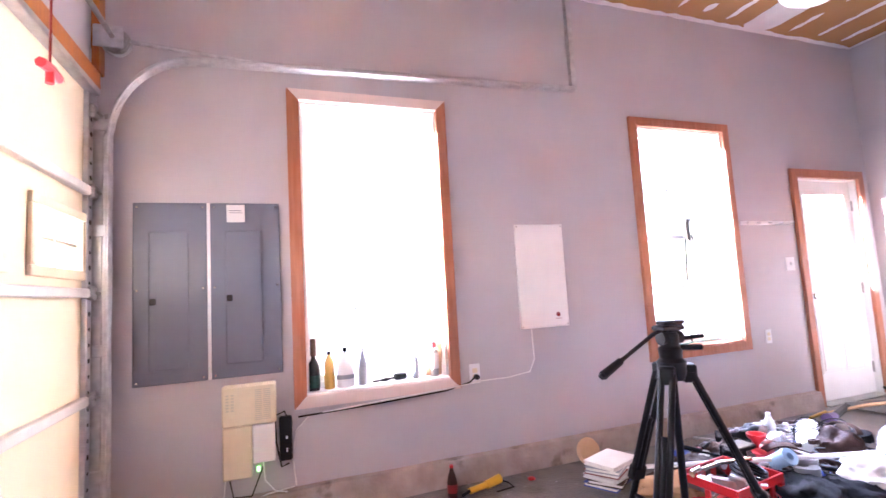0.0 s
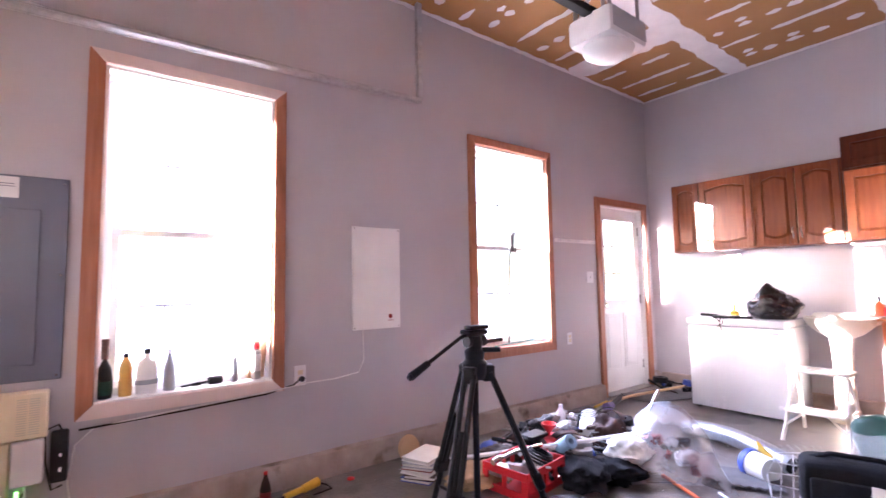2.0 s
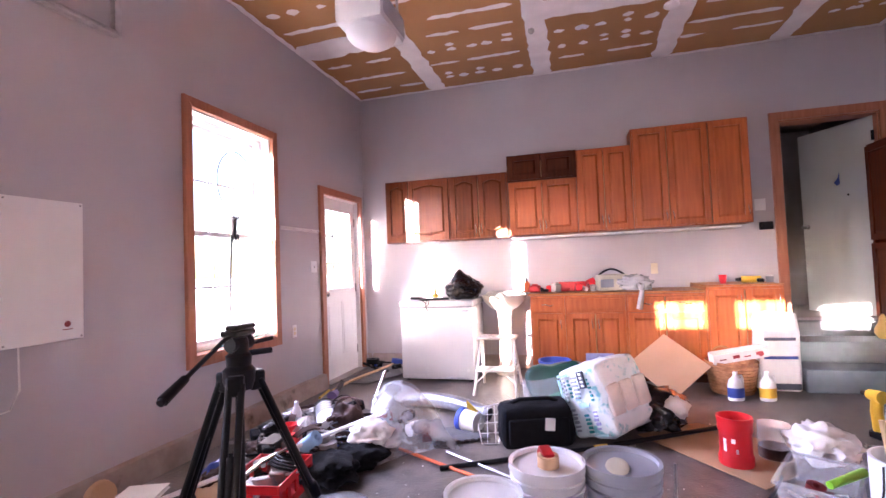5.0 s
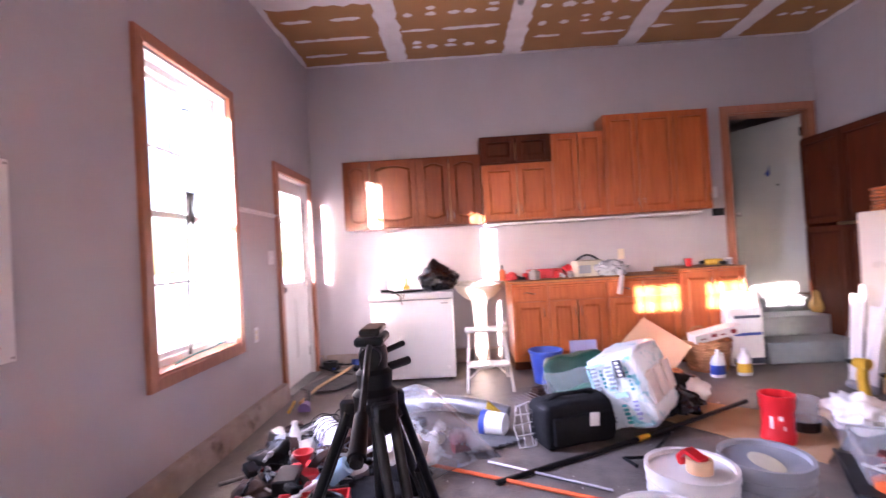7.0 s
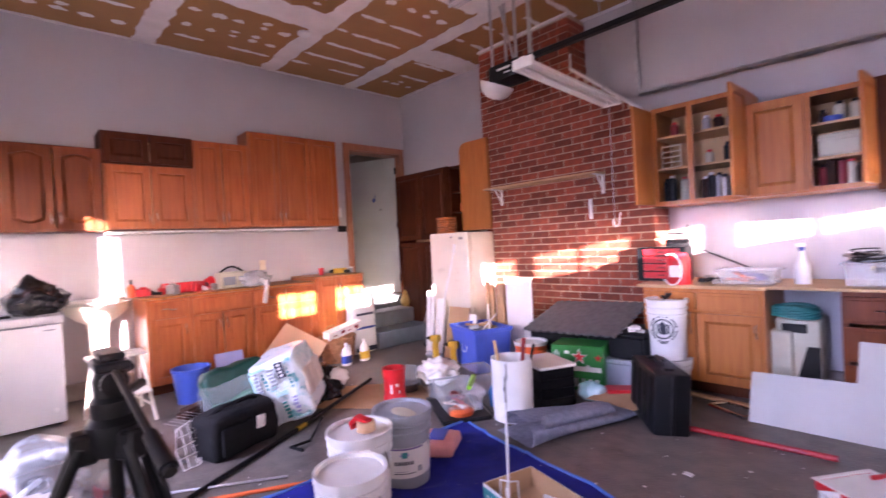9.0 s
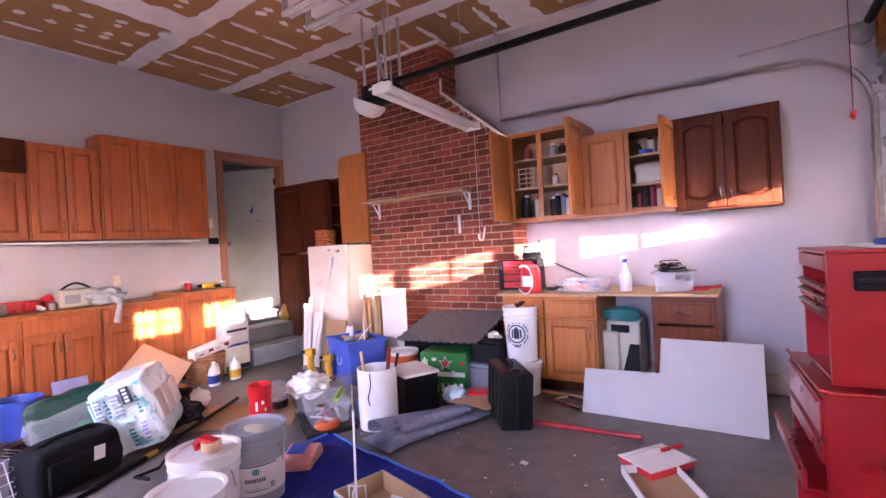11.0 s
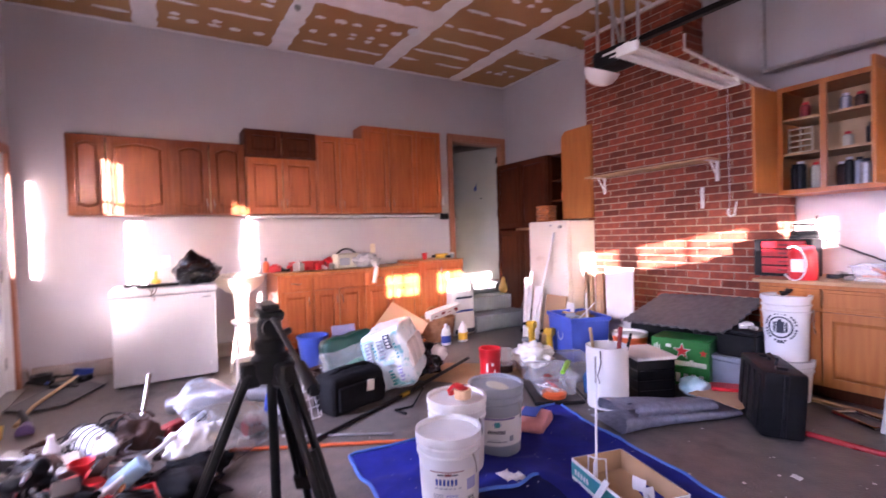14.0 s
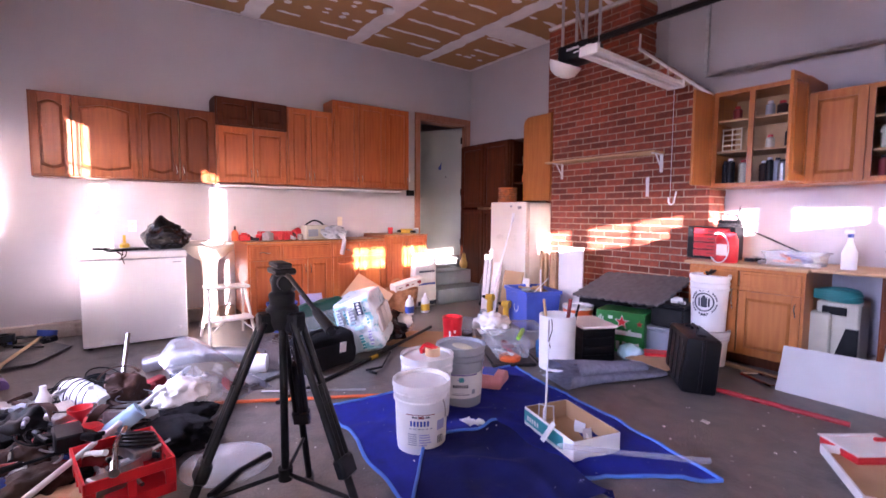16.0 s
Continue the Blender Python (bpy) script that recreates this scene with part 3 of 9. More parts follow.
# painted steps up to the inner door
st = thing("steps", "two grey painted concrete steps below the inner door", "steps")
for nm, xa, xb, z0, z1, ya in (("step", -0.78, -0.003, 0.0, 0.20, -4.46), ("step", -0.46, -0.003, 0.20, 0.39, -4.50), ("step", -0.14, -0.003, 0.39, 0.53, -4.52)):
    bm = B()
    box(bm, xa, xb, -5.60, ya, z0, z1, 0.008)
    part(nm, bm, STEP_GREY, st)


# sectional garage doors
def garage_door(name, y0, y1, wins):
    g = tagged(new(name), "cream sectional garage door with small glazed windows and steel struts", "garage door", kind="structure")
    joints = (0.0, 0.27, 0.775, 1.285, 1.79, 2.335)
    for k, (za, zb) in enumerate(zip(joints, joints[1:])):
        bm = B()
        glazed = k == 3
        if not glazed:
            box(bm, -6.475, -6.425, y0, y1, za + 0.002, zb - 0.002, 0.004)
        else:
            wz0, wz1, ww = 1.385, 1.635, 0.225
            box(bm, -6.475, -6.425, y0, y1, za + .002, wz0), box(bm, -6.475, -6.425, y0, y1, wz1, zb - .002)
            cuts = [y0] + [c for w in sorted(wins) for c in (w - ww, w + ww)] + [y1]
            for a, b in zip(cuts[::2], cuts[1::2]):
                box(bm, -6.475, -6.425, a, b, wz0, wz1)
        sec = part("door_section", bm, DOOR_CREAM, g, smooth=False)
        if glazed:
            for w in wins:
                bm = B()
                for a, b, c, d in ((w - .27, w + .27, 1.345, 1.39), (w - .27, w + .27, 1.63, 1.675), (w - .27, w - .22, 1.39, 1.63), (w + .22, w + .27, 1.39, 1.63)):
                    box(bm, -6.424, -6.405, a, b, c, d, 0.004)
                box(bm, -6.46, -6.43, w - .008, w + .008, 1.39, 1.63), box(bm, -6.455, -6.435, w - .222, w + .222, 1.503, 1.517)
                fr = part("window_frame", bm, DOOR_CREAM, sec)
                bm = B()
                box(bm, -6.452, -6.448, w - .222, w + .222, 1.386, 1.634)
                part("pane", bm, GLASS, fr, smooth=False).visible_shadow = False
    for z in joints[1:-1]:
        bm = B()
        box(bm, -6.424, -6.385, y0 + 0.03, y1 - 0.03, z - 0.022, z + 0.022, 0.006)
        part("strut", bm, material("strut_paint", (0.66, 0.62, 0.56), rough=0.4) if "strut_paint" not in bpy.data.materials else bpy.data.materials["strut_paint"], g)
    bm = B()
    box(bm, -6.424, -6.37, y0, y1, 2.30, 2.335, 0.004)
    part("top_angle", bm, GALV, g, "perforated steel angle")
    for y in (y0 + 0.03, y1 - 0.03):
        bm = B()
        box(bm, -6.424, -6.40, y - 0.03, y + 0.03, 0.01, 2.3, 0.003)
        for k in range(30):
            for v in rod(bm, (-6.401, y, 0.06 + k * 0.075), (-6.3985, y, 0.06 + k * 0.075), 0.009 if k % 3 else 0.013, seg=8):
                for fc in v.link_faces:
                    fc.material_index = 1
        part("end_stile", bm, [GALV, BLACK], g, "perforated steel stile")
        for z in joints[1:-1] + (2.2, 0.1):
            bm = B()
            box(bm, -6.40, -6.375, y - 0.035, y + 0.035, z - 0.035, z + 0.035, 0.008)
            s = 1 if y > (y0 + y1) / 2 else -1
            rod(bm, (-6.37, y, z), (-6.37, y + s * 0.09, z), 0.007, seg=8)
            rod(bm, (-6.355, y + s * 0.075, z), (-6.355, y + s * 0.10, z), 0.022, seg=12)
            part("hinge_roller", bm, STEEL, g)
    return g


garage_door("garage_door_north", -2.85, -0.12, (-0.43, -1.12, -1.80, -2.48))
garage_door("garage_door_south", -5.50, -3.12, (-3.335, -3.87, -4.405, -4.94))


def door_track(y, x_end, z_end, label, rise=0.46):
    t = thing("door_track", label, "door track")
    pts = [(-6.335, y, 0.02), (-6.335, y, 2.08)] + arc(lambda a: (-6.335 + 0.42 * (1 - math.cos(a)), y, 2.08 + rise * math.sin(a)), 12, 0.12, 1.5708) + [(x_end, y, z_end)]
    for off in (-0.026, 0.026):
        bm = B()
        tube(bm, [(p[0], p[1] + off, p[2]) for p in pts], 0.008, 6)
        part("rail_lip", bm, GALV, t)
    bm = B()
    tube(bm, [(p[0] - (0.012 if p[2] < 2.1 else 0), p[1], p[2] + (0.012 if p[2] > 2.4 else 0)) for p in pts], 0.021, 6)
    part("rail", bm, GALV, t)
    bm = B()
    box(bm, x_end - 0.01, x_end + 0.03, y - 0.004, y + 0.004, z_end, TOP)
    box(bm, x_end - 0.012, x_end - 0.008, y - 0.004, y + 0.032, z_end, TOP)
    for k in range(int((TOP - z_end) / 0.05)):
        rod(bm, (x_end + 0.012, y - 0.006, z_end + 0.03 + k * 0.05), (x_end + 0.012, y + 0.006, z_end + 0.03 + k * 0.05), 0.006, seg=6)
    part("hanger", bm, GALV, t, "perforated angle up to the ceiling")
    bm = B()
    box(bm, -6.418, -6.36, y - 0.004, y + 0.004, 0.05, 2.2), box(bm, -6.419, -6.412, y - 0.03, y + 0.03, 0.02, 2.55)
    for z in (0.4, 1.0, 1.6, 2.15):
        box(bm, -6.41, -6.33, y - 0.02, y + 0.02, z - 0.03, z + 0.03, 0.004)
    part("jamb_bracket", bm, GALV, t)
    bm = B()
    tube(bm, [(-6.40, y - 0.02, 2.62), (-5.6, y - 0.0, 2.575)], 0.011, 6)
    part("brace", bm, GALV, t)
    return t


door_track(-0.10, -3.45, 2.61, "galvanised curved garage door track along the window wall")
door_track(-5.47, -3.60, 2.485, "galvanised curved garage door track along the workbench wall", 0.345)
door_track(-2.885, -3.655, 2.52, "galvanised curved garage door track between the doors")
door_track(-3.08, -3.61, 2.535, "galvanised curved garage door track between the doors")
# timber header, torsion bar and cable drums over each door
for y0, y1, zb in ((-2.85, -0.12, 2.59), (-5.50, -3.12, 2.53)):
    bm = B()
    box(bm, -6.418, -6.385, y0 - 0.05, y1 + 0.05, 2.345, 2.44, 0.004)
    for y in (y0 - 0.045, y1 + 0.0):
        box(bm, -6.417, -6.380, y, y + 0.09, 2.44, 2.95, 0.004)
    solid("header_board", bm, OAK, "orange-brown timber boards over the garage door", "board", smooth=False)
    t = thing("torsion_bar", "steel torsion bar with cable drums over the garage door", "torsion bar")
    bm = B()
    rod(bm, (-6.30, y0 - 0.02, zb), (-6.30, y1 + 0.02, zb), 0.0125)
    part("shaft", bm, STEEL, t)
    for y in (y0 + 0.02, y1 - 0.02):
        bm = B()
        lathe(bm, [(0, -0.03), (0.066, -0.03), (0.07, -0.02), (0.058, -0.015), (0.058, 0.015), (0.07, 0.02), (0.066, 0.03), (0, 0.03)], 24, pose(-6.30, y, zb, 90))
        part("cable_drum", bm, STEEL, t, "dark steel cable drum")
        bm = B()
        box(bm, -6.384, -6.25, y - 0.06, y - 0.052, zb - 0.06, zb + 0.06, 0.004)
        part("bearing_plate", bm, GALV, t)
    bm = B()
    rod(bm, (-6.30, (y0 + y1) / 2 - 0.9, zb), (-6.30, (y0 + y1) / 2 + 0.1, zb), 0.027, seg=16)
    part("spring", bm, BLACK, t)

# added ground outside, made near white so the windows blow out
bm = B()
bmesh.ops.create_grid(bm, x_segments=40, y_segments=40, size=200)
for v in bm.verts:
    v.co.z = -0.25 + (0.6 * noise.noise(v.co * 0.05) if v.co.length > 14 else 0) * 1.0
structure("ground", bm, PALE_GROUND, "near-white open ground added outside the windows", "ground", smooth=True)


# ---- cabinets ----
def cabinet_door(parent, x, z, w, h, y, mat, handle, hinge="left", swing=0.0, arched=False, handle_mat=CHROME, handle_high=False, name="door"):
    """A framed door with a raised panel; x, z its lower left corner, y the front of the body. swing in degrees, out of the body."""
    t = 0.022
    m = pose(x, y, z) if hinge == "left" else pose(x + w, y, z)
    m = m @ pose(0, 0, 0, 0, 0, -swing if hinge == "left" else swing)
    off = 0 if hinge == "left" else -w
    bm = B()
    s = min(0.055, w * 0.2, h * 0.22)
    n = 10
    top = lambda f: h - s - (0.035 * abs(2 * f - 1) ** 1.6 if arched else 0)
    low = lambda f: s + (0.03 * abs(2 * f - 1) ** 1.6 if arched else 0)
    box(bm, off, off + s, -t, 0, 0, h, 0.003), box(bm, off + w - s, off + w, -t, 0, 0, h, 0.003)
    xs = [off + s + (w - 2 * s) * i / n for i in range(n + 1)]
    prism(bm, [(xs[0], 0), (xs[-1], 0)] + [(xs[i], low(i / n)) for i in range(n, -1, -1)], -t, -0.001)
    prism(bm, [(xs[i], top(i / n)) for i in range(n + 1)] + [(xs[-1], h), (xs[0], h)], -t, -0.001)
    box(bm, off + s - .004, off + w - s + .004, -0.0066, -0.002, s - .004, h - s + .004)
    r = 0.022
    if w - 2 * s - 2 * r > 0.03 and h - 2 * s - 2 * r > 0.03:
        pan = [(off + s + r + (w - 2 * s - 2 * r) * i / n, low(i / n) + r) for i in range(n + 1)] + [(off + s + r + (w - 2 * s - 2 * r) * i / n, top(i / n) - r) for i in range(n, -1, -1)]
        cx, cz = off + w / 2, h / 2
        a = [bm.verts.new((px, -0.0205, pz)) for px, pz in pan]
        b = [bm.verts.new((cx + (px - cx) * (1 + 2 * r / (w - 2 * s - 2 * r)), -0.0065, cz + (pz - cz) * (1 + 2 * r / (h - 2 * s - 2 * r)))) for px, pz in pan]
        bm.faces.new(a)
        for i in range(len(a)):
            j = (i + 1) % len(a)
            bm.faces.new((a[j], a[i], b[i], b[j]))
    d = part(name, bm, mat, parent, smooth=False)
    d.matrix_local = m
    if handle:
        hx = off + (w - s * 0.5 if hinge == "left" else s * 0.5)
        z0 = (h - 0.16) if handle_high else 0.05
        bm = B()
        tube(bm, arc(lambda f: (hx + 0.004 * math.sin(f * 6.28), -t - 0.026 * math.sin(f * 3.14159) ** 0.6 - 0.001, z0 + 0.105 * f), 10), 0.0045, 6)
        part("handle", bm, handle_mat, d, "curved bright metal handle")
    return d


def drawer_front(parent, x, z, w, h, y, mat, handle=True, name="drawer"):
    bm = B()
    box(bm, x, x + w, y - 0.02, y - 0.001, z, z + h, 0.004)
    if h > 0.09:
        box(bm, x + .025, x + w - .025, y - 0.024, y - 0.019, z + .022, z + h - .022, 0.003)
    d = part(name, bm, mat, parent, smooth=False)
    if handle:
        bm = B()
        tube(bm, arc(lambda f: (x + w / 2 - 0.055 + 0.11 * f, y - 0.025 - 0.024 * math.sin(f * 3.14159) ** 0.6, z + h / 2 + 0.008 * math.sin(f * 6.28)), 10), 0.0045, 6)
        part("handle", bm, CHROME, d, "curved bright metal handle")
    return d


def carcass(parent, w, h, d, mat, shelves=(), z0=0.0, stiles=(), face=True, interior=INSIDE):
    """An open box of boards with a face frame."""
    t = 0.018
    bm = B()
    box(bm, 0, t, -d, 0, z0, z0 + h), box(bm, w - t, w, -d, 0, z0, z0 + h)
    box(bm, t, w - t, -d + .001, 0, z0, z0 + t), box(bm, t, w - t, -d + .001, 0, z0 + h - t, z0 + h)
    body = part("body", bm, mat, parent, smooth=False)
    bm = B()
    box(bm, t, w - t, -0.012, -0.002, z0 + t, z0 + h - t)
    part("back_panel", bm, interior, body, smooth=False)
    for s in shelves:
        bm = B()
        box(bm, t, w - t, -d + 0.02, -0.012, z0 + s - 0.009, z0 + s + 0.009, 0.001)
        part("shelf", bm, interior, body, smooth=False)
    if face:
        bm = B()
        for a, b, c, e in ((0, 0.035, z0, z0 + h), (w - 0.035, w, z0, z0 + h), (0.035, w - 0.035, z0, z0 + 0.035), (0.035, w - 0.035, z0 + h - 0.035, z0 + h)):
            box(bm, a, b, -d - 0.018, -d - 0.0005, c, e, 0.001)
        for s in stiles:
            box(bm, s - 0.02, s + 0.02, -d - 0.018, -d - 0.0005, z0 + 0.035, z0 + h - 0.035)
        part("face_frame", bm, mat, body, smooth=False)
    return body


def upper_cabinet(m, w, h, d, widths, mat, label, group, arched=False, handle=True):
    c = thing("wall_cabinet", label, "cabinet", m, group)
    carcass(c, w, h, d, mat)
    x, n = 0.012, len(widths)
    total = sum(widths)
    for i, dw in enumerate(widths):
        ww = (w - 0.024) * dw / total
        cabinet_door(c, x + 0.004, 0.014, ww - 0.008, h - 0.028, -d - 0.0185, mat, handle, "left" if i % 2 == 0 else "right", 0.0, arched)
        x += ww
    return c


EW = "kitchen cabinets on the wall"


def east(y, z):
    return pose(-0.004, y, z, 0, 0, -90)


upper_cabinet(east(-0.43, 1.512), 0.80, 0.735, 0.27, (0.29, 0.51), BROWN, "glossy brown stained wall cabinet with two arched panel doors", EW, True, False)
upper_cabinet(east(-1.23, 1.512), 0.675, 0.735, 0.27, (1, 1), BROWN, "glossy brown stained wall cabinet with a pair of arched panel doors", EW, True)
upper_cabinet(east(-1.912, 1.522), 0.735, 0.600, 0.27, (1, 1), CHERRY, "orange-brown wall cabinet with a pair of raised panel doors", EW)
upper_cabinet(east(-1.905, 2.125), 0.750, 0.295, 0.275, (1, 1), WALNUT, "small dark stained cabinet stacked on a lighter wall cabinet", EW, False, False)
upper_cabinet(east(-2.652, 1.522), 0.555, 0.890, 0.27, (1, 1), CHERRY, "orange-brown wall cabinet with two narrow raised panel doors", EW)
upper_cabinet(east(-3.212, 1.527), 1.085, 1.045, 0.275, (0.33, 0.385, 0.355), CHERRY, "tall orange-brown wall cabinet with three raised panel doors", EW)
bm = B()
box(bm, -0.27, -0.02, -4.20, -1.92, 1.488, 1.507, 0.003)
solid("light_strip", bm, WHITE_PAINT, "white batten under the orange-brown wall cabinets", "batten", smooth=False)


def base_cabinet(m, w, h, d, layout, mat, label, group, toe=0.1):
    """layout: list of (width, drawer handle or None, doors)."""
    c = thing("base_cabinet", label, "cabinet", m, group)
    carcass(c, w, h - toe, d, mat, z0=toe)
    # recessed plinth, coloured dark for the shade of the toe kick
    bm = B()
    box(bm, 0.0, w, -d + 0.07, -0.01, 0.0, toe)
    part("plinth", bm, WALNUT, c, smooth=False)
    x, total = 0.012, sum(l[0] for l in layout)
    for lw, dr, doors in layout:
        ww = (w - 0.024) * lw / total
        ztop = h - 0.02
        if dr is not None:
            drawer_front(c, x + 0.006, ztop - 0.14, ww - 0.012, 0.135, -d - 0.0185, mat, dr)
            ztop -= 0.155
            bm = B()
            box(bm, x, x + ww, -d - 0.017, -d - 0.0005, ztop - 0.02, ztop + 0.03)
            part("mid_rail", bm, mat, c, smooth=False)
        for i in range(doors):
            dw = ww / doors
            cabinet_door(c, x + dw * i + 0.005, toe + 0.015, dw - 0.01, ztop - toe - 0.02, -d - 0.0185, mat, True, ("left", "right")[i % 2] if doors > 1 else "left", 0, False, CHROME, True)
        x += ww
    return c


EB = "kitchen base cabinets"
base_cabinet(east(-2.125, 0), 0.345, 0.868, 0.57, [(1, True, 1)], CHERRY, "orange-brown base cabinet with one drawer and one door", EB)
base_cabinet(east(-2.472, 0), 0.575, 0.868, 0.57, [(1, False, 2)], CHERRY, "orange-brown sink base cabinet with two doors", EB)
base_cabinet(east(-3.049, 0), 0.71, 0.868, 0.57, [(1, True, 1), (1, True, 1)], CHERRY, "orange-brown base cabinet with two drawers and two doors", EB)
base_cabinet(east(-3.762, 0), 0.64, 0.918, 0.57, [(1, None, 1), (1, None, 1)], CHERRY, "orange-brown base cabinet with two full-height doors", EB)
bm = B()
box(bm, -0.605, -0.004, -3.758, -2.10, 0.872, 0.892, 0.004)
solid("worktop", bm, OAK, "thin worn wooden worktop on the base cabinets", "worktop")
bm = B()
box(bm, -0.605, -0.004, -4.405, -3.764, 0.922, 0.935, 0.003)
solid("worktop", bm, OAK, "thin wooden top of the taller base cabinet", "worktop")


# south wall: open oak cabinets and dark cabinet over the workbench
def south(x, z, y=-5.616):
    return pose(x, y, z, 0, 0, 180)


SW = "cabinets over the workbench"
c = thing("wall_cabinet", "honey oak wall cabinet with both doors standing open", "cabinet", south(-3.80, 1.447), SW)
carcass(c, 0.668, 0.805, 0.405, OAK, (0.30, 0.56), stiles=(0.29,))
cabinet_door(c, 0.006, 0.012, 0.335, 0.775, -0.424, OAK, False, "left", 91)
cabinet_door(c, 0.325, 0.012, 0.335, 0.775, -0.424, OAK, False, "right", 88)
c = thing("wall_cabinet", "honey oak wall cabinet with one door open", "cabinet", south(-4.47, 1.45), SW)
carcass(c, 0.685, 0.67, 0.405, OAK, (0.22, 0.45), stiles=(0.355,))
cabinet_door(c, 0.006, 0.012, 0.335, 0.645, -0.424, OAK, False, "left", 0)
cabinet_door(c, 0.345, 0.012, 0.335, 0.645, -0.424, OAK, False, "right", 84)
upper_cabinet(south(-5.157, 1.425), 0.668, 0.70, 0.405, (1, 1), WALNUT, "dark red-brown wall cabinet with a pair of arched panel doors", SW, True)

# workbench
SB = "workbench units"
base_cabinet(south(-3.76, 0), 0.82, 0.795, 0.62, [(1, False, 1), (1.1, False, 1)], OAK, "light oak base cabinet with two drawers and two doors", SB)
c = thing("drawer_cabinet", "dark stained drawer cabinet with three drawers", "cabinet", south(-4.975, 0), SB)
carcass(c, 0.43, 0.80, 0.55, BROWN)
for z, hh in ((0.60, 0.17), (0.36, 0.22), (0.06, 0.28)):
    drawer_front(c, 0.012, z, 0.406, hh, -0.5685, BROWN)
bm = B()
box(bm, -4.60, -3.72, -5.614, -4.955, 0.797, 0.822, 0.004)
box(bm, -5.42, -4.602, -5.612, -4.985, 0.803, 0.823, 0.004)
solid("worktop", bm, INSIDE, "worn wooden workbench top", "worktop")

# alcove beside the chimney
c = thing("tall_cabinet", "tall dark stained pantry cabinet with panel doors", "cabinet", south(-0.20, 0))
carcass(c, 1.02, 2.20, 0.30, WALNUT)
for i in range(2):
    cabinet_door(c, 0.012 + i * 0.5, 1.30, 0.49, 0.88, -0.3185, WALNUT, False, ("left", "right")[i], 0, False)
    cabinet_door(c, 0.012 + i * 0.5, 0.05, 0.49, 1.22, -0.3185, WALNUT, False, ("left", "right")[i], 0, False)
c = thing("shelf_unit", "dark open shelf unit with a few small things", "shelf", south(-1.225, 1.37))
carcass(c, 0.24, 0.82, 0.28, WALNUT, (0.25, 0.5), face=False, interior=WALNUT)
c = thing("wall_cabinet", "plain light oak cabinet beside the brick chimney", "cabinet", south(-1.50, 1.375))
bm = B()
ol = [(0, 0), (0.44, 0), (0.44, 1.04), (0.10, 1.04)] + arc(lambda a: (0.10 - 0.10 * math.sin(a), 0.94 + 0.10 * math.cos(a)), 5, 0, 1.5708)[1:]
prism(bm, ol, -0.36, -0.002)
part("body", bm, OAK, c, smooth=False)

# brick chimney breast with a sloped shoulder
ch = tagged(new("wall_chimney"), "red brick chimney breast with pale mortar and a sloped shoulder", "chimney", kind="structure")
FY, CX0, CX1, CX2 = -5.29, -1.86, -3.75, -3.01
bm = B()
prism(bm, [(CX0 - .006, 0.0), (CX1 + .006, 0.0), (CX1 + .006, 2.24), (CX2 + .006, 2.86), (CX2 + .006, TOP - .003), (CX0 - .006, TOP - .003)], FY - 0.007, -5.618)
part("mortar", bm, MORTAR, ch, "pale mortar", smooth=False)


def right_edge(z):
    return CX1 if z < 2.24 else CX1 + (z - 2.24) / 0.62 * (CX2 - CX1) if z < 2.86 else CX2


bm = B()
tube(bm, [(CX1 - 0.01, FY + 0.004, 2.24), (CX2 - 0.01, FY + 0.004, 2.86)], 0.014, 6)
tube(bm, [(CX2 - 0.01, FY - 0.01, 2.86), (CX2 - 0.012, FY - 0.01, 3.0)], 0.012, 6)
box(bm, CX2 - 0.02, CX0, FY - 0.01, FY + 0.025, TOP - 0.035, TOP - 0.006, 0.006)
part("mortar_bead", bm, MUD, ch, "white compound along the shoulder and ceiling")

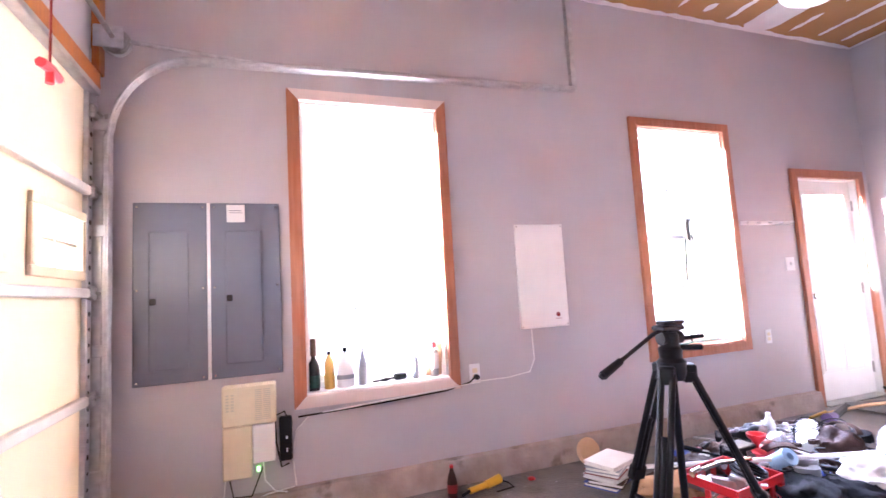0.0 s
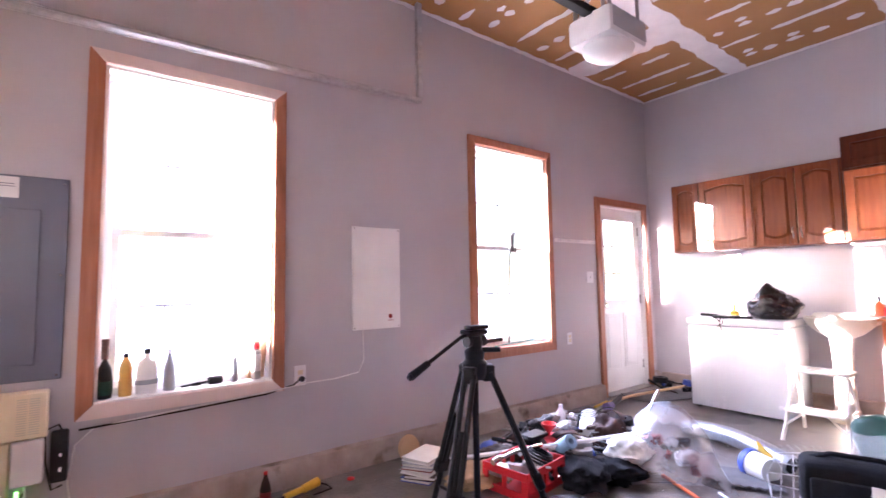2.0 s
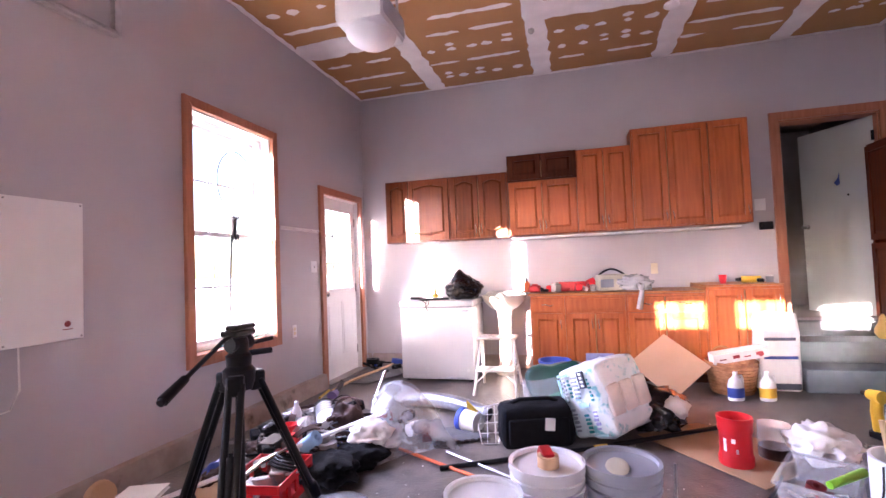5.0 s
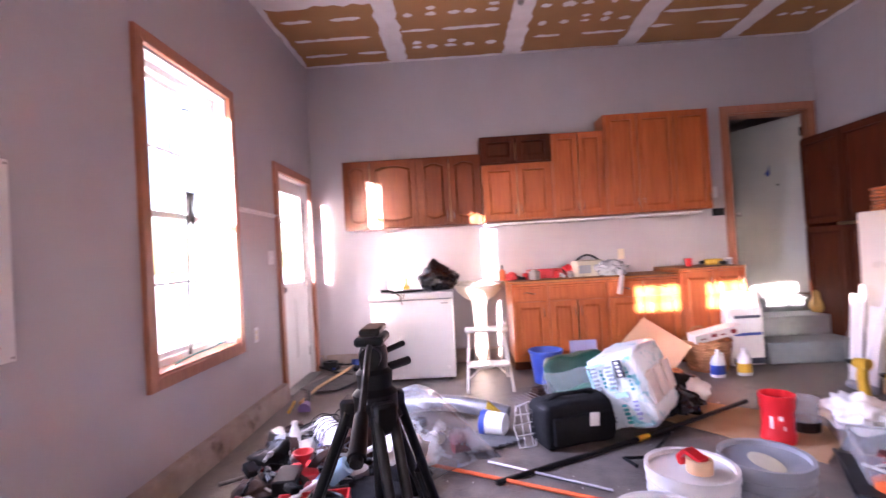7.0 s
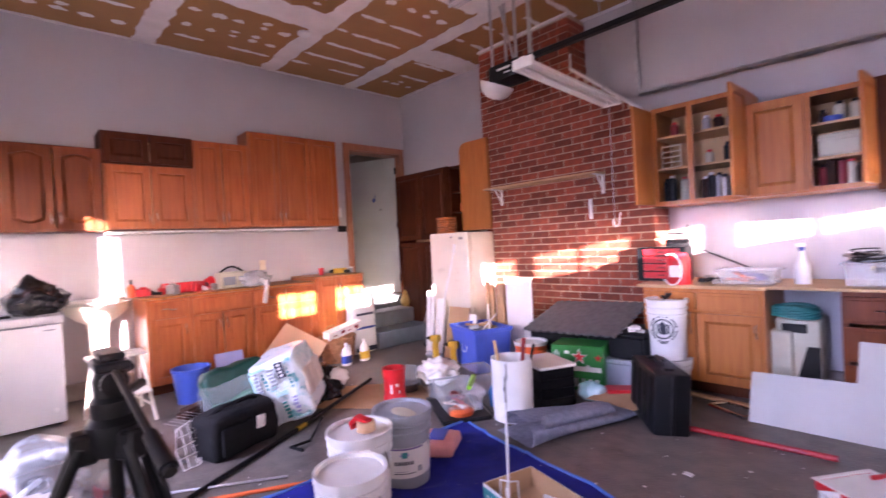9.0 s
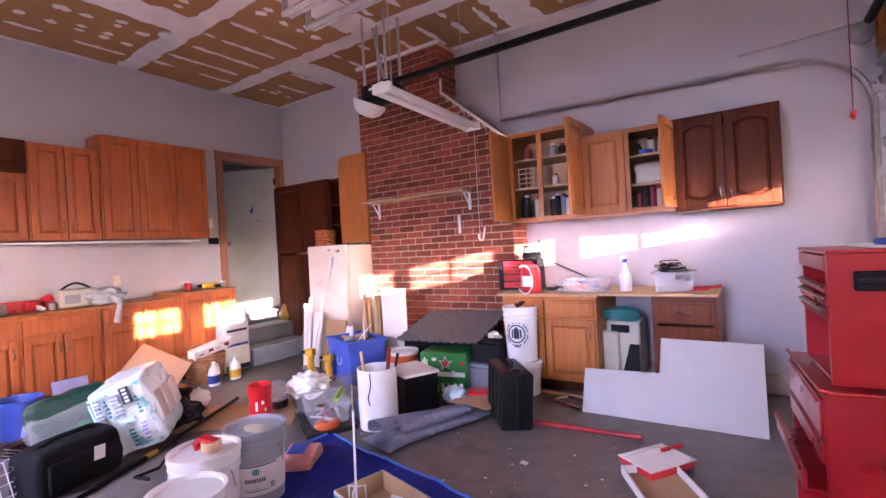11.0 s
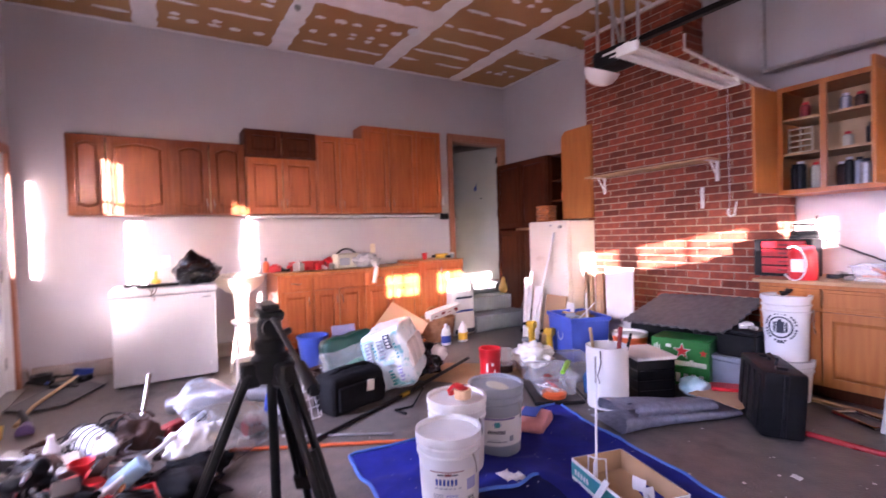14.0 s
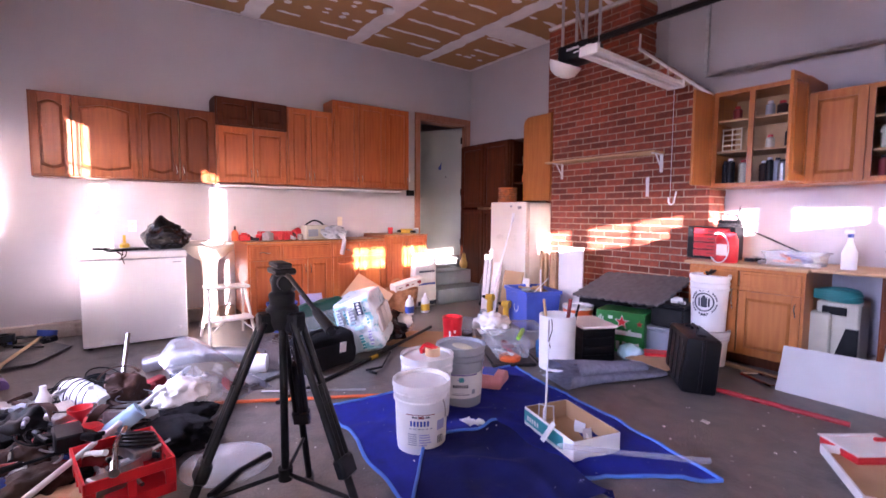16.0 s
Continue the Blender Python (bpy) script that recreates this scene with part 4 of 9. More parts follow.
# two openers and a tube light
def opener(m, rail, label, lens):
    o = thing("garage_door_opener", label, "garage door opener", m)
    bm = B()
    box(bm, -0.17, 0.17, -0.13, 0.13, 0.0, 0.15, 0.03, seg=2)
    body = part("housing", bm, BLACK if lens == "half" else WHITE_PLASTIC, o)
    bm = B()
    if lens == "half":
        lathe(bm, [(0, -0.12), (0.06, -0.112), (0.11, -0.08), (0.135, -0.03), (0.14, 0.0), (0, 0.0)], 22, pose(0.17, 0, 0.025, 0, -25, 0) @ Matrix.Scale(1.12, 4))
    else:
        lathe(bm, [(0, -0.06), (0.09, -0.05), (0.14, -0.02), (0.15, 0.0), (0, 0.0)], 20, pose(0, 0, 0.0), 0.85)
    part("light_cover", bm, WHITE_PLASTIC, o, "milky white light cover")
    bm = B()
    box(bm, 0.168, 0.176, -0.11, 0.11, 0.02, 0.13, 0.004)
    part("end_panel", bm, BLACK, o)
    if lens != "half":
        bm = B()
        for k in range(9):
            box(bm, -0.15, 0.15, -0.1315, -0.1295, 0.03 + k * 0.012, 0.036 + k * 0.012)
        part("vent_slots", bm, GREY_PLASTIC, o)
    else:
        bm = B()
        box(bm, -0.08, 0.06, 0.1295, 0.1312, 0.08, 0.10)
        box(bm, -0.08, -0.02, 0.1295, 0.1312, 0.045, 0.055)
        part("maker_mark", bm, WHITE_PLASTIC, o, smooth=False)
    bm = B()
    for x, y in ((-0.13, -0.1), (-0.13, 0.1), (0.13, 0.1), (0.13, -0.1)):
        box(bm, x - 0.016, x + 0.016, y - 0.002, y + 0.002, 0.14, TOP - m.translation.z - 0.001)
    part("hanger", bm, GALV, o, "perforated steel hangers")
    bm = B()
    rod(bm, (-0.1, 0.1, 0.16), (0.16, -0.08, TOP - m.translation.z - 0.03), 0.012, seg=6)
    part("brace", bm, GALV, o)
    bm = B()
    box(bm, -rail, -0.1, -0.025, 0.025, 0.13, 0.175, 0.004)
    part("rail", bm, BLACK, o, "black opener rail to the garage door")
    return o


opener(pose(-3.278, -1.611, 2.433), 3.05, "white garage door opener hung from the ceiling", "pan")
opener(pose(-2.87, -4.562, 2.63), 3.5, "black garage door opener with a milky light cover", "half")

# ---- window wall: things on it and by it ----
def wall_plate(name, x, z, w, h, label, mat=WHITE_PLASTIC, m=None, slots="outlet"):
    t = thing(name, label, name.replace("_", " "), m or pose(x, -0.002, z))
    bm = B()
    box(bm, -w / 2, w / 2, -0.006, 0, -h / 2, h / 2, 0.002)
    part("plate", bm, mat, t)
    bm = B()
    if slots == "outlet":
        for dz in (-0.02, 0.02):
            box(bm, -0.016, 0.016, -0.009, -0.005, dz - 0.014, dz + 0.014, 0.003)
    else:
        box(bm, -0.006, 0.006, -0.018, -0.005, -0.010, 0.012, 0.002)
    part("socket" if slots == "outlet" else "toggle", bm, IVORY if slots == "outlet" else mat, t)
    return t


def breaker_panel(x0, x1, label):
    p = thing("breaker_panel", label, "breaker panel", pose(x0, -0.002, 0.79), "breaker panels")
    w = x1 - x0
    bm = B()
    box(bm, 0, w, -0.012, 0, 0, 0.975, 0.003)
    part("cover", bm, PANEL_GREY, p)
    bm = B()
    box(bm, 0.075, 0.265, -0.019, -0.011, 0.075, 0.815, 0.004)
    d = part("door", bm, PANEL_GREY, p, "shallow grey steel door")
    bm = B()
    box(bm, 0.08, 0.11, -0.022, -0.018, 0.42, 0.455, 0.002)
    part("latch", bm, BLACK, d)
    for x, z in ((0.02, 0.02), (w - 0.02, 0.02), (0.02, 0.95), (w - 0.02, 0.95), (0.02, 0.5), (w - 0.02, 0.5)):
        bm = B()
        rod(bm, (x, -0.015, z), (x, -0.011, z), 0.005, seg=8)
        part("screw", bm, CHROME, p)
    return p


breaker_panel(-6.255, -5.90, "dark grey steel breaker panel with a shallow door")
p2 = breaker_panel(-5.882, -5.515, "dark grey steel breaker panel with a paper note")
bm = B()
box(bm, 0.085, 0.18, -0.0145, -0.0125, 0.865, 0.965)
part("note", bm, PAPER_WHITE, p2, "white printed note", smooth=False)
bm = B()
for k in range(2):
    box(bm, 0.10, 0.165, -0.0155, -0.0144, 0.93 - k * 0.012, 0.933 - k * 0.012)
part("note_print", bm, INK, p2, smooth=False)
bm = B()
box(bm, -5.899, -5.883, -0.010, -0.001, 0.79, 1.765)
solid("panel_gap_strip", bm, WHITE_PAINT, "white strip between the two breaker panels", "strip", smooth=False)

tb = thing("phone_system_box", "ivory phone system box with vents and cables", "phone box", pose(-5.83, -0.002, 0.26))
bm = B()
box(bm, 0, 0.275, -0.075, 0, 0.275, 0.49, 0.008)
upper = part("vented_cover", bm, IVORY, tb)
bm = B()
for k in range(16):
    for c0, c1 in ((0.165, 0.20), (0.208, 0.245)):
        box(bm, c0, c1, -0.077, -0.074, 0.30 + k * 0.0105, 0.305 + k * 0.0105)
for k in range(6):
    box(bm, 0.02, 0.035, -0.077, -0.074, 0.36 + k * 0.016, 0.368 + k * 0.016), box(bm, 0.045, 0.06, -0.077, -0.074, 0.36 + k * 0.016, 0.368 + k * 0.016)
part("vent_slots", bm, BEIGE, upper, smooth=False)
bm = B()
box(bm, 0, 0.145, -0.06, 0, 0, 0.27, 0.006)
part("lower_cover", bm, IVORY, tb)
bm = B()
box(bm, 0.15, 0.265, -0.068, 0, 0.07, 0.27, 0.006)
part("line_module", bm, WHITE_PLASTIC, tb)
bm = B()
box(bm, 0.17, 0.185, -0.07, -0.067, 0.045, 0.055), box(bm, 0.17, 0.185, -0.07, -0.067, 0.03, 0.04)
part("led", bm, LED, tb, "small green lights", smooth=False)
for k, (mat, pts) in enumerate(((BLACK, [(0.03, -0.03, 0), (0.05, -0.05, -0.09), (0.14, -0.05, -0.10), (0.20, -0.03, 0.04)]), (WHITE_PLASTIC, [(0.20, -0.05, 0.07), (0.21, -0.08, -0.02), (0.26, -0.06, -0.09), (0.33, -0.03, -0.12)]), (PAPER_WHITE, [(0.01, -0.02, 0), (0.0, -0.03, -0.1), (0.08, -0.04, -0.15), (0.22, -0.03, -0.11), (0.36, -0.02, -0.10)]))):
    bm = B()
    tube(bm, pts, 0.004, 6)
    part("cable", bm, mat, tb)
rt = thing("network_box", "black network box with curled cables", "router", pose(-5.545, -0.002, 0.31))
bm = B()
box(bm, 0.0, 0.07, -0.045, 0, 0, 0.24, 0.012, seg=2)
part("housing", bm, BLACK, rt)
bm = B()
box(bm, 0.035, 0.045, -0.047, -0.044, 0.05, 0.07), box(bm, 0.035, 0.045, -0.047, -0.044, 0.12, 0.135)
part("indicator", bm, WHITE_PLASTIC, rt, smooth=False)
bm = B()
tube(bm, [(0.04, -0.02, 0.24), (0.03, -0.04, 0.27), (-0.02, -0.04, 0.25), (-0.015, -0.03, 0.1), (0.01, -0.03, -0.03), (0.05, -0.02, -0.02)], 0.005, 6)
part("cable", bm, BLACK, rt)
bm = B()
tube(bm, [(-5.46, -0.010, 0.16), (-5.475, -0.012, 0.30), (-5.455, -0.012, 0.46), (-5.38, -0.028, 0.535), (-5.0, -0.030, 0.56), (-4.5, -0.030, 0.585), (-4.30, -0.012, 0.60), (-4.10, -0.012, 0.60), (-3.93, -0.012, 0.62), (-3.89, -0.012, 0.70), (-3.895, -0.012, 0.91)], 0.0045, 6)
solid("wall_cable", bm, PAPER_WHITE, "thin white cable stapled along the wall", "cable")
bm = B()
tube(bm, [(-5.44, -0.028, 0.535), (-5.0, -0.026, 0.548), (-4.55, -0.026, 0.57), (-4.38, -0.018, 0.60), (-4.34, -0.02, 0.63)], 0.006, 6)
solid("power_cord", bm, BLACK, "black power cord under the window sill", "cable")
o = wall_plate("outlet", -4.335, 0.65, 0.075, 0.125, "white wall outlet with a black plug")
bm = B()
rod(bm, (0.005, -0.035, -0.02), (0.005, -0.008, -0.02), 0.017, seg=12)
part("plug", bm, BLACK, o, "round black plug")
wall_plate("outlet", -1.622, 0.658, 0.07, 0.115, "white wall outlet beside the back door")
wall_plate("light_switch", -1.25, 1.262, 0.11, 0.118, "white double light switch beside the back door", slots="toggle")
bd = thing("control_board", "blank white board screwed on the wall", "board", pose(-3.975, -0.002, 0.905))
bm = B()
box(bm, 0, 0.385, -0.016, 0, 0, 0.725, 0.003)
part("board", bm, WHITE_PAINT, bd)
bm = B()
for x, z in ((0.015, 0.015), (0.37, 0.015), (0.015, 0.71), (0.37, 0.71)):
    rod(bm, (x, -0.019, z), (x, -0.015, z), 0.005, seg=8)
part("screw", bm, STEEL, bd)
bm = B()
lathe(bm, [(0, 0), (0.016, 0), (0.016, 0.001), (0, 0.001)], 16, pose(0.30, -0.0162, 0.085, 90))
box(bm, 0.275, 0.325, -0.0172, -0.0158, 0.055, 0.059)
part("maker_mark", bm, DARK_RED, bd, smooth=False)
hr = thing("hook_rail", "white coat hook rail on the wall", "hook rail", pose(-1.80, -0.002, 1.612))
bm = B()
box(bm, 0, 0.65, -0.014, 0, 0, 0.035, 0.003)
part("rail", bm, WHITE_PAINT, hr)
for k in range(5):
    bm = B()
    tube(bm, [(0.05 + k * 0.14, -0.014, 0.022), (0.05 + k * 0.14, -0.035, 0.012), (0.05 + k * 0.14, -0.045, 0.025)], 0.006, 6)
    part("hook", bm, WHITE_PLASTIC, hr)


def bottle(m, profile, mat, label, name="bottle", cap=None, cap_mat=WHITE_PLASTIC, band=None, band_mat=PAPER_WHITE, group="", squash=1.0, category="bottle"):
    t = thing(name, label, category, m, group)
    bm = B()
    lathe(bm, [(0, 0)] + profile + [(0, profile[-1][1])], 18, None, squash)
    part("body", bm, mat, t)
    if cap:
        bm = B()
        r, z0, z1 = cap
        lathe(bm, [(0, z0), (r, z0), (r, z1), (r * 0.85, z1 + 0.002), (0, z1 + 0.002)], 14)
        part("cap", bm, cap_mat, t)
    if band:
        bm = B()
        r, z0, z1 = band
        lathe(bm, [(r, z0), (r + 0.0012, z0), (r + 0.0012, z1), (r, z1)], 18, None, squash)
        part("label", bm, band_mat, t)
    return t


SILL = "things on the window sill"
zs = W1[2] + 0.013
bottle(pose(-5.345, 0.035, zs), [(0.033, 0.002), (0.035, 0.10), (0.030, 0.15), (0.012, 0.19), (0.013, 0.27)], BLACK, "dark bottle with a brush standing in it", cap=(0.018, 0.20, 0.30), cap_mat=BROWN_BITS, group=SILL, band=(0.0353, 0.02, 0.09), band_mat=DARK_GREEN)
bottle(pose(-5.255, 0.035, zs), [(0.03, 0.002), (0.033, 0.14), (0.026, 0.17), (0.012, 0.20)], GOURD, "amber oil bottle on the window sill", cap=(0.013, 0.2, 0.22), cap_mat=BLACK, group=SILL)
bottle(pose(-5.16, 0.035, zs), [(0.05, 0.002), (0.052, 0.13), (0.042, 0.17), (0.014, 0.195), (0.014, 0.21)], WHITE_PLASTIC, "white plastic jug with a dark printed label", "jug", cap=(0.016, 0.21, 0.235), cap_mat=BLACK, band=(0.0528, 0.05, 0.075), band_mat=GREY_PLASTIC, group=SILL, squash=0.7, category="jug")
bottle(pose(-5.055, 0.035, zs), [(0.028, 0.002), (0.031, 0.12), (0.02, 0.165), (0.012, 0.2)], GREY_PLASTIC, "grey translucent spray bottle on the sill", cap=(0.012, 0.2, 0.225), group=SILL)
bottle(pose(-4.72, 0.035, zs), [(0.02, 0.002), (0.022, 0.11), (0.012, 0.14)], GREY_PLASTIC, "small grey bottle on the sill", cap=(0.012, 0.14, 0.165), group=SILL)
bottle(pose(-4.595, 0.035, zs), [(0.027, 0.002), (0.027, 0.17), (0.012, 0.18)], STEEL, "spray can with a red cap on the sill", cap=(0.02, 0.18, 0.215), cap_mat=RED, band=(0.0274, 0.05, 0.15), band_mat=PAPER_WHITE, group=SILL)
for x, hgt, mat in ((-4.625, 0.27, TAN), (-4.565, 0.32, TAN)):
    bm = B()
    box(bm, -0.022, 0.022, -0.012, 0.012, 0, hgt, 0.006, pose(0, 0, 0, -8, 6, 0))
    solid("glove", bm, mat, "tan work glove standing against the window", "glove", pose(x, 0.055, zs + 0.004), SILL)
bm = B()
rod(bm, (-0.12, 0, 0.012), (0.02, 0, 0.02), 0.006), box(bm, 0.02, 0.10, -0.02, 0.02, 0.004, 0.045, 0.008)
rod(bm, (-0.06, 0, 0.014), (-0.02, 0, 0.016), 0.010)
solid("soldering_tool", bm, BLACK, "small black and red hand tool", "tool", pose(-4.88, 0.035, zs, 0, 0, 8), SILL)

# landing net in the second window
nt = thing("landing_net", "wire landing net leaning in the window", "landing net", pose(-2.38, 0.06, W2[2] + 0.014))
bm = B()
tube(bm, [(-0.02, 0.0, 0.02), (0.0, 0.0, 0.55), (0.035, 0.0, 0.98)], 0.009, 8)
part("handle", bm, BLACK, nt)
bm = B()
tube(bm, [(0.035, 0, 0.98)] + arc(lambda a: (0.09 + 0.215 * math.sin(a), 0.0, 1.30 - 0.26 * math.cos(a)), 22, 0.55, 5.75) + [(0.035, 0, 0.98)], 0.005, 6)
part("hoop", bm, BLACK, nt)
bm = B()
for k in range(7):
    x = 0.02 + 0.015 * k
    tube(bm, [(x, 0, 1.03), (x + 0.01 * math.sin(k), 0.01, 0.92), (x + 0.015, 0.01, 0.80 + 0.02 * (k % 3))], 0.005, 5)
part("net", bm, BLACK, nt)
bm = B()
tube(bm, [(-0.3, 0, 0.0), (-0.1, 0.0, 0.014), (0.1, -0.02, 0.02), (0.28, 0, 0.03), (0.38, 0.01, 0.012)], 0.006, 6)
tube(bm, [(0.15, -0.02, 0.03), (0.22, 0.0, 0.045), (0.3, 0.01, 0.03)], 0.008, 6)
solid("cord", bm, TEAL, "green cord lying on the sill", "cord", pose(-2.3, 0.03, W2[2] + 0.02))

# ---- tripod ----
TJ = Vector((-4.068, -1.395, 0.0))
tp = thing("tripod", "black camera tripod with fluid head and pan handle", "tripod", Matrix.Translation(TJ))
bm = B()
lathe(bm, [(0, 0.80), (0.045, 0.80), (0.055, 0.83), (0.055, 0.87), (0.04, 0.885), (0, 0.885)], 20)
for k in range(3):
    a = radians(88 + 120 * k)
    box(bm, 0.03, 0.085, -0.028, 0.028, 0.79, 0.86, 0.008, pose(0, 0, 0, 0, 0, 88 + 120 * k))
part("crown", bm, BLACK, tp)
for k in range(3):
    a = radians(88 + 120 * k)
    d = Vector((math.cos(a), math.sin(a), 0))
    s = Vector((-math.sin(a), math.cos(a), 0))
    top, mid, foot = d * 0.065 + Vector((0, 0, 0.83)), d * 0.265 + Vector((0, 0, 0.36)), d * 0.40 + Vector((0, 0, 0.015))
    bm = B()
    for o_ in (-0.02, 0.02):
        rod(bm, top + s * o_, mid + s * o_, 0.0125, seg=10)
    leg = part("leg", bm, BLACK, tp)
    bm = B()
    rod(bm, top + (mid - top) * 0.45, foot, 0.0145, seg=10)
    part("lower_tube", bm, BLACK, leg)
    bm = B()
    box(bm, -0.02, 0.02, -0.036, 0.036, -0.035, 0.035, 0.008, Matrix.Translation(mid) @ (foot - top).to_track_quat("Z", "X").to_matrix().to_4x4())
    part("clamp", bm, BLACK, leg)
    bm = B()
    rod(bm, foot - Vector((0, 0, 0.014)), foot + Vector((0, 0, 0.03)), 0.022, 0.017)
    part("foot", bm, RUBBER, leg)
    bm = B()
    rod(bm, (0, 0, 0.268), d * 0.298 + Vector((0, 0, 0.252)), 0.008, seg=8)
    part("spreader_arm", bm, BLACK, leg)
bm = B()
rod(bm, (0, 0, 0.28), (0, 0, 0.84), 0.0145), rod(bm, (0, 0, 0.245), (0, 0, 0.29), 0.026)
part("centre_column", bm, BLACK, tp)
bm = B()
lathe(bm, [(0, 0.885), (0.042, 0.885), (0.045, 0.92), (0.034, 0.93), (0.036, 0.965), (0.03, 0.985), (0, 0.985)], 18)
rod(bm, (-0.045, 0.0, 0.962), (0.055, 0.0, 0.962), 0.026, seg=16)
rod(bm, (0.05, -0.01, 0.955), (0.115, -0.06, 0.965), 0.008), rod(bm, (0.02, -0.03, 0.925), (0.085, -0.075, 0.925), 0.011)
head = part("head", bm, BLACK, tp, "fluid head")
bm = B()
box(bm, -0.055, 0.055, -0.035, 0.035, 0.99, 1.012, 0.006), box(bm, -0.04, 0.07, -0.025, 0.025, 1.012, 1.03, 0.005)
part("camera_plate", bm, BLACK, head)
bm = B()
tube(bm, [(-0.03, 0.0, 0.995), (-0.075, -0.004, 0.985), (-0.33, -0.029, 0.868)], 0.008, 8)
rod(bm, (-0.262, -0.022, 0.899), (-0.352, -0.031, 0.858), 0.014, 0.017), rod(bm, (-0.352, -0.031, 0.858), (-0.362, -0.032, 0.853), 0.012)
part("pan_handle", bm, BLACK, head, "worn black pan handle")

# ---- back corner: freezer, sink, stool ----
fz = thing("chest_freezer", "white chest freezer with clutter on its lid", "freezer", pose(-0.73, -0.735, 0.0))
bm = B()
box(bm, 0, 0.60, -0.80, 0, 0.02, 0.775, 0.012, seg=2)
part("body", bm, ENAMEL, fz)
bm = B()
box(bm, -0.012, 0.60, -0.81, 0.01, 0.785, 0.848, 0.014, seg=2)
part("lid", bm, ENAMEL, fz)
bm = B()
box(bm, 0.01, 0.59, -0.79, -0.01, 0.774, 0.786)
part("gasket", bm, GREY_PLASTIC, fz, smooth=False)
bm = B()
lathe(bm, [(0, 0), (0.018, 0), (0.018, 0.004), (0.01, 0.006), (0, 0.006)], 14, pose(0, -0.735, 0.12, 0, -90))
part("lock", bm, WHITE_PLASTIC, fz)
bm = B()
box(bm, -0.014, -0.011, -0.76, -0.69, 0.735, 0.745)
part("badge", bm, GREY_PLASTIC, fz, smooth=False)
for x in (0.05, 0.55):
    for y in (-0.75, -0.05):
        bm = B()
        rod(bm, (x, y, 0), (x, y, 0.03), 0.02, seg=10)
        part("foot", bm, BLACK, fz)
bm = B()
lump(bm, 0.17, 0.19, 0.14, 0.3, 5.0, 3.3, 4)
for v in bm.verts:
    v.co.z += 0.07 * math.exp(-((v.co.x / 0.06) ** 2 + ((v.co.y - 0.03) / 0.06) ** 2)) * (1 if v.co.z > 0.1 else 0)
solid("trash_bag", bm, BLACK_GLOSS, "glossy black plastic bag lying on the freezer", "bag", pose(-0.52, -1.40, 0.849))
bm = B()
box(bm, -0.07, 0.07, -0.16, 0.16, 0.0, 0.022, 0.006), rod(bm, (0, 0.12, 0.02), (0, 0.26, 0.03), 0.014)
solid("tool_tray", bm, BLACK, "flat black tool on the freezer", "tool", pose(-0.58, -1.08, 0.849, 0, 0, 20))
bm = B()
lathe(bm, [(0, 0), (0.04, 0.0), (0.04, 0.03), (0.015, 0.045), (0, 0.045)], 14), rod(bm, (0, 0, 0.04), (0.03, 0.0, 0.11), 0.012)
solid("plunger_tool", bm, YELLOW, "small yellow tool on the freezer", "tool", pose(-0.5, -1.07, 0.873))
bm = B()
tube(bm, [(0, 0, 0.0), (-0.018, 0.0, -0.005), (-0.016, 0.01, -0.05), (-0.012, -0.01, -0.11)], 0.004, 6), tube(bm, [(-0.014, -0.03, 0.003), (-0.018, -0.02, -0.04), (-0.014, 0.03, -0.075)], 0.004, 6), tube(bm, [(-0.014, 0.04, 0.0), (-0.018, 0.0, -0.03)], 0.006, 6)
solid("hanging_keys", bm, BROWN_BITS, "bunch of cords hanging over the freezer edge", "cord", pose(-0.742, -1.045, 0.852))
sk = thing("pedestal_sink", "old white pedestal sink with clutter in its basin", "sink", pose(-0.30, -1.81, 0.0))
bm = B()
lathe(bm, [(0, 0.70), (0.08, 0.70), (0.14, 0.735), (0.205, 0.80), (0.225, 0.85), (0.232, 0.87), (0.215, 0.875), (0.195, 0.85), (0.12, 0.79), (0, 0.775)], 28, None, 1.08)
box(bm, 0.10, 0.28, -0.22, 0.22, 0.80, 0.90, 0.015)
part("basin", bm, OLD_ENAMEL, sk)
bm = B()
lathe(bm, [(0, 0), (0.115, 0), (0.11, 0.04), (0.08, 0.10), (0.068, 0.35), (0.075, 0.62), (0.09, 0.70), (0, 0.70)], 24)
part("pedestal", bm, OLD_ENAMEL, sk)
bm = B()
for x, y, r in ((-0.05, 0.05, 0.05), (0.04, -0.06, 0.045), (-0.09, -0.07, 0.035), (0.06, 0.07, 0.04)):
    lump(bm, r, r, r * 0.8, 0.4, 6, x * 9, 2, pose(x, y, 0.815))
solid("rag_pile", bm, PAPER_WHITE, "crumpled rags in the sink basin", "rags", pose(-0.30, -1.81, 0.0))

sl = thing("step_stool", "paint-splashed folding step stool", "step stool", pose(-1.01, -1.83, 0.0, 0, 0, -90))
for s_ in (-1, 1):
    bm = B()
    tube(bm, [(s_ * 0.195, -0.25, 0.012), (s_ * 0.155, 0.0, 0.50)], 0.014, 8)
    part("front_leg", bm, OLD_ENAMEL, sl)
    bm = B()
    tube(bm, [(s_ * 0.19, 0.24, 0.012), (s_ * 0.15, 0.03, 0.49)], 0.012, 8)
    part("rear_leg", bm, OLD_ENAMEL, sl)
    bm = B()
    tube(bm, [(s_ * 0.178, -0.14, 0.22), (s_ * 0.172, 0.14, 0.22)], 0.008, 6), tube(bm, [(s_ * 0.18, -0.2, 0.12), (s_ * 0.06, -0.19, 0.23)], 0.007, 6)
    part("side_brace", bm, OLD_ENAMEL, sl)
bm = B()
box(bm, -0.19, 0.19, -0.09, 0.12, 0.495, 0.52, 0.008)
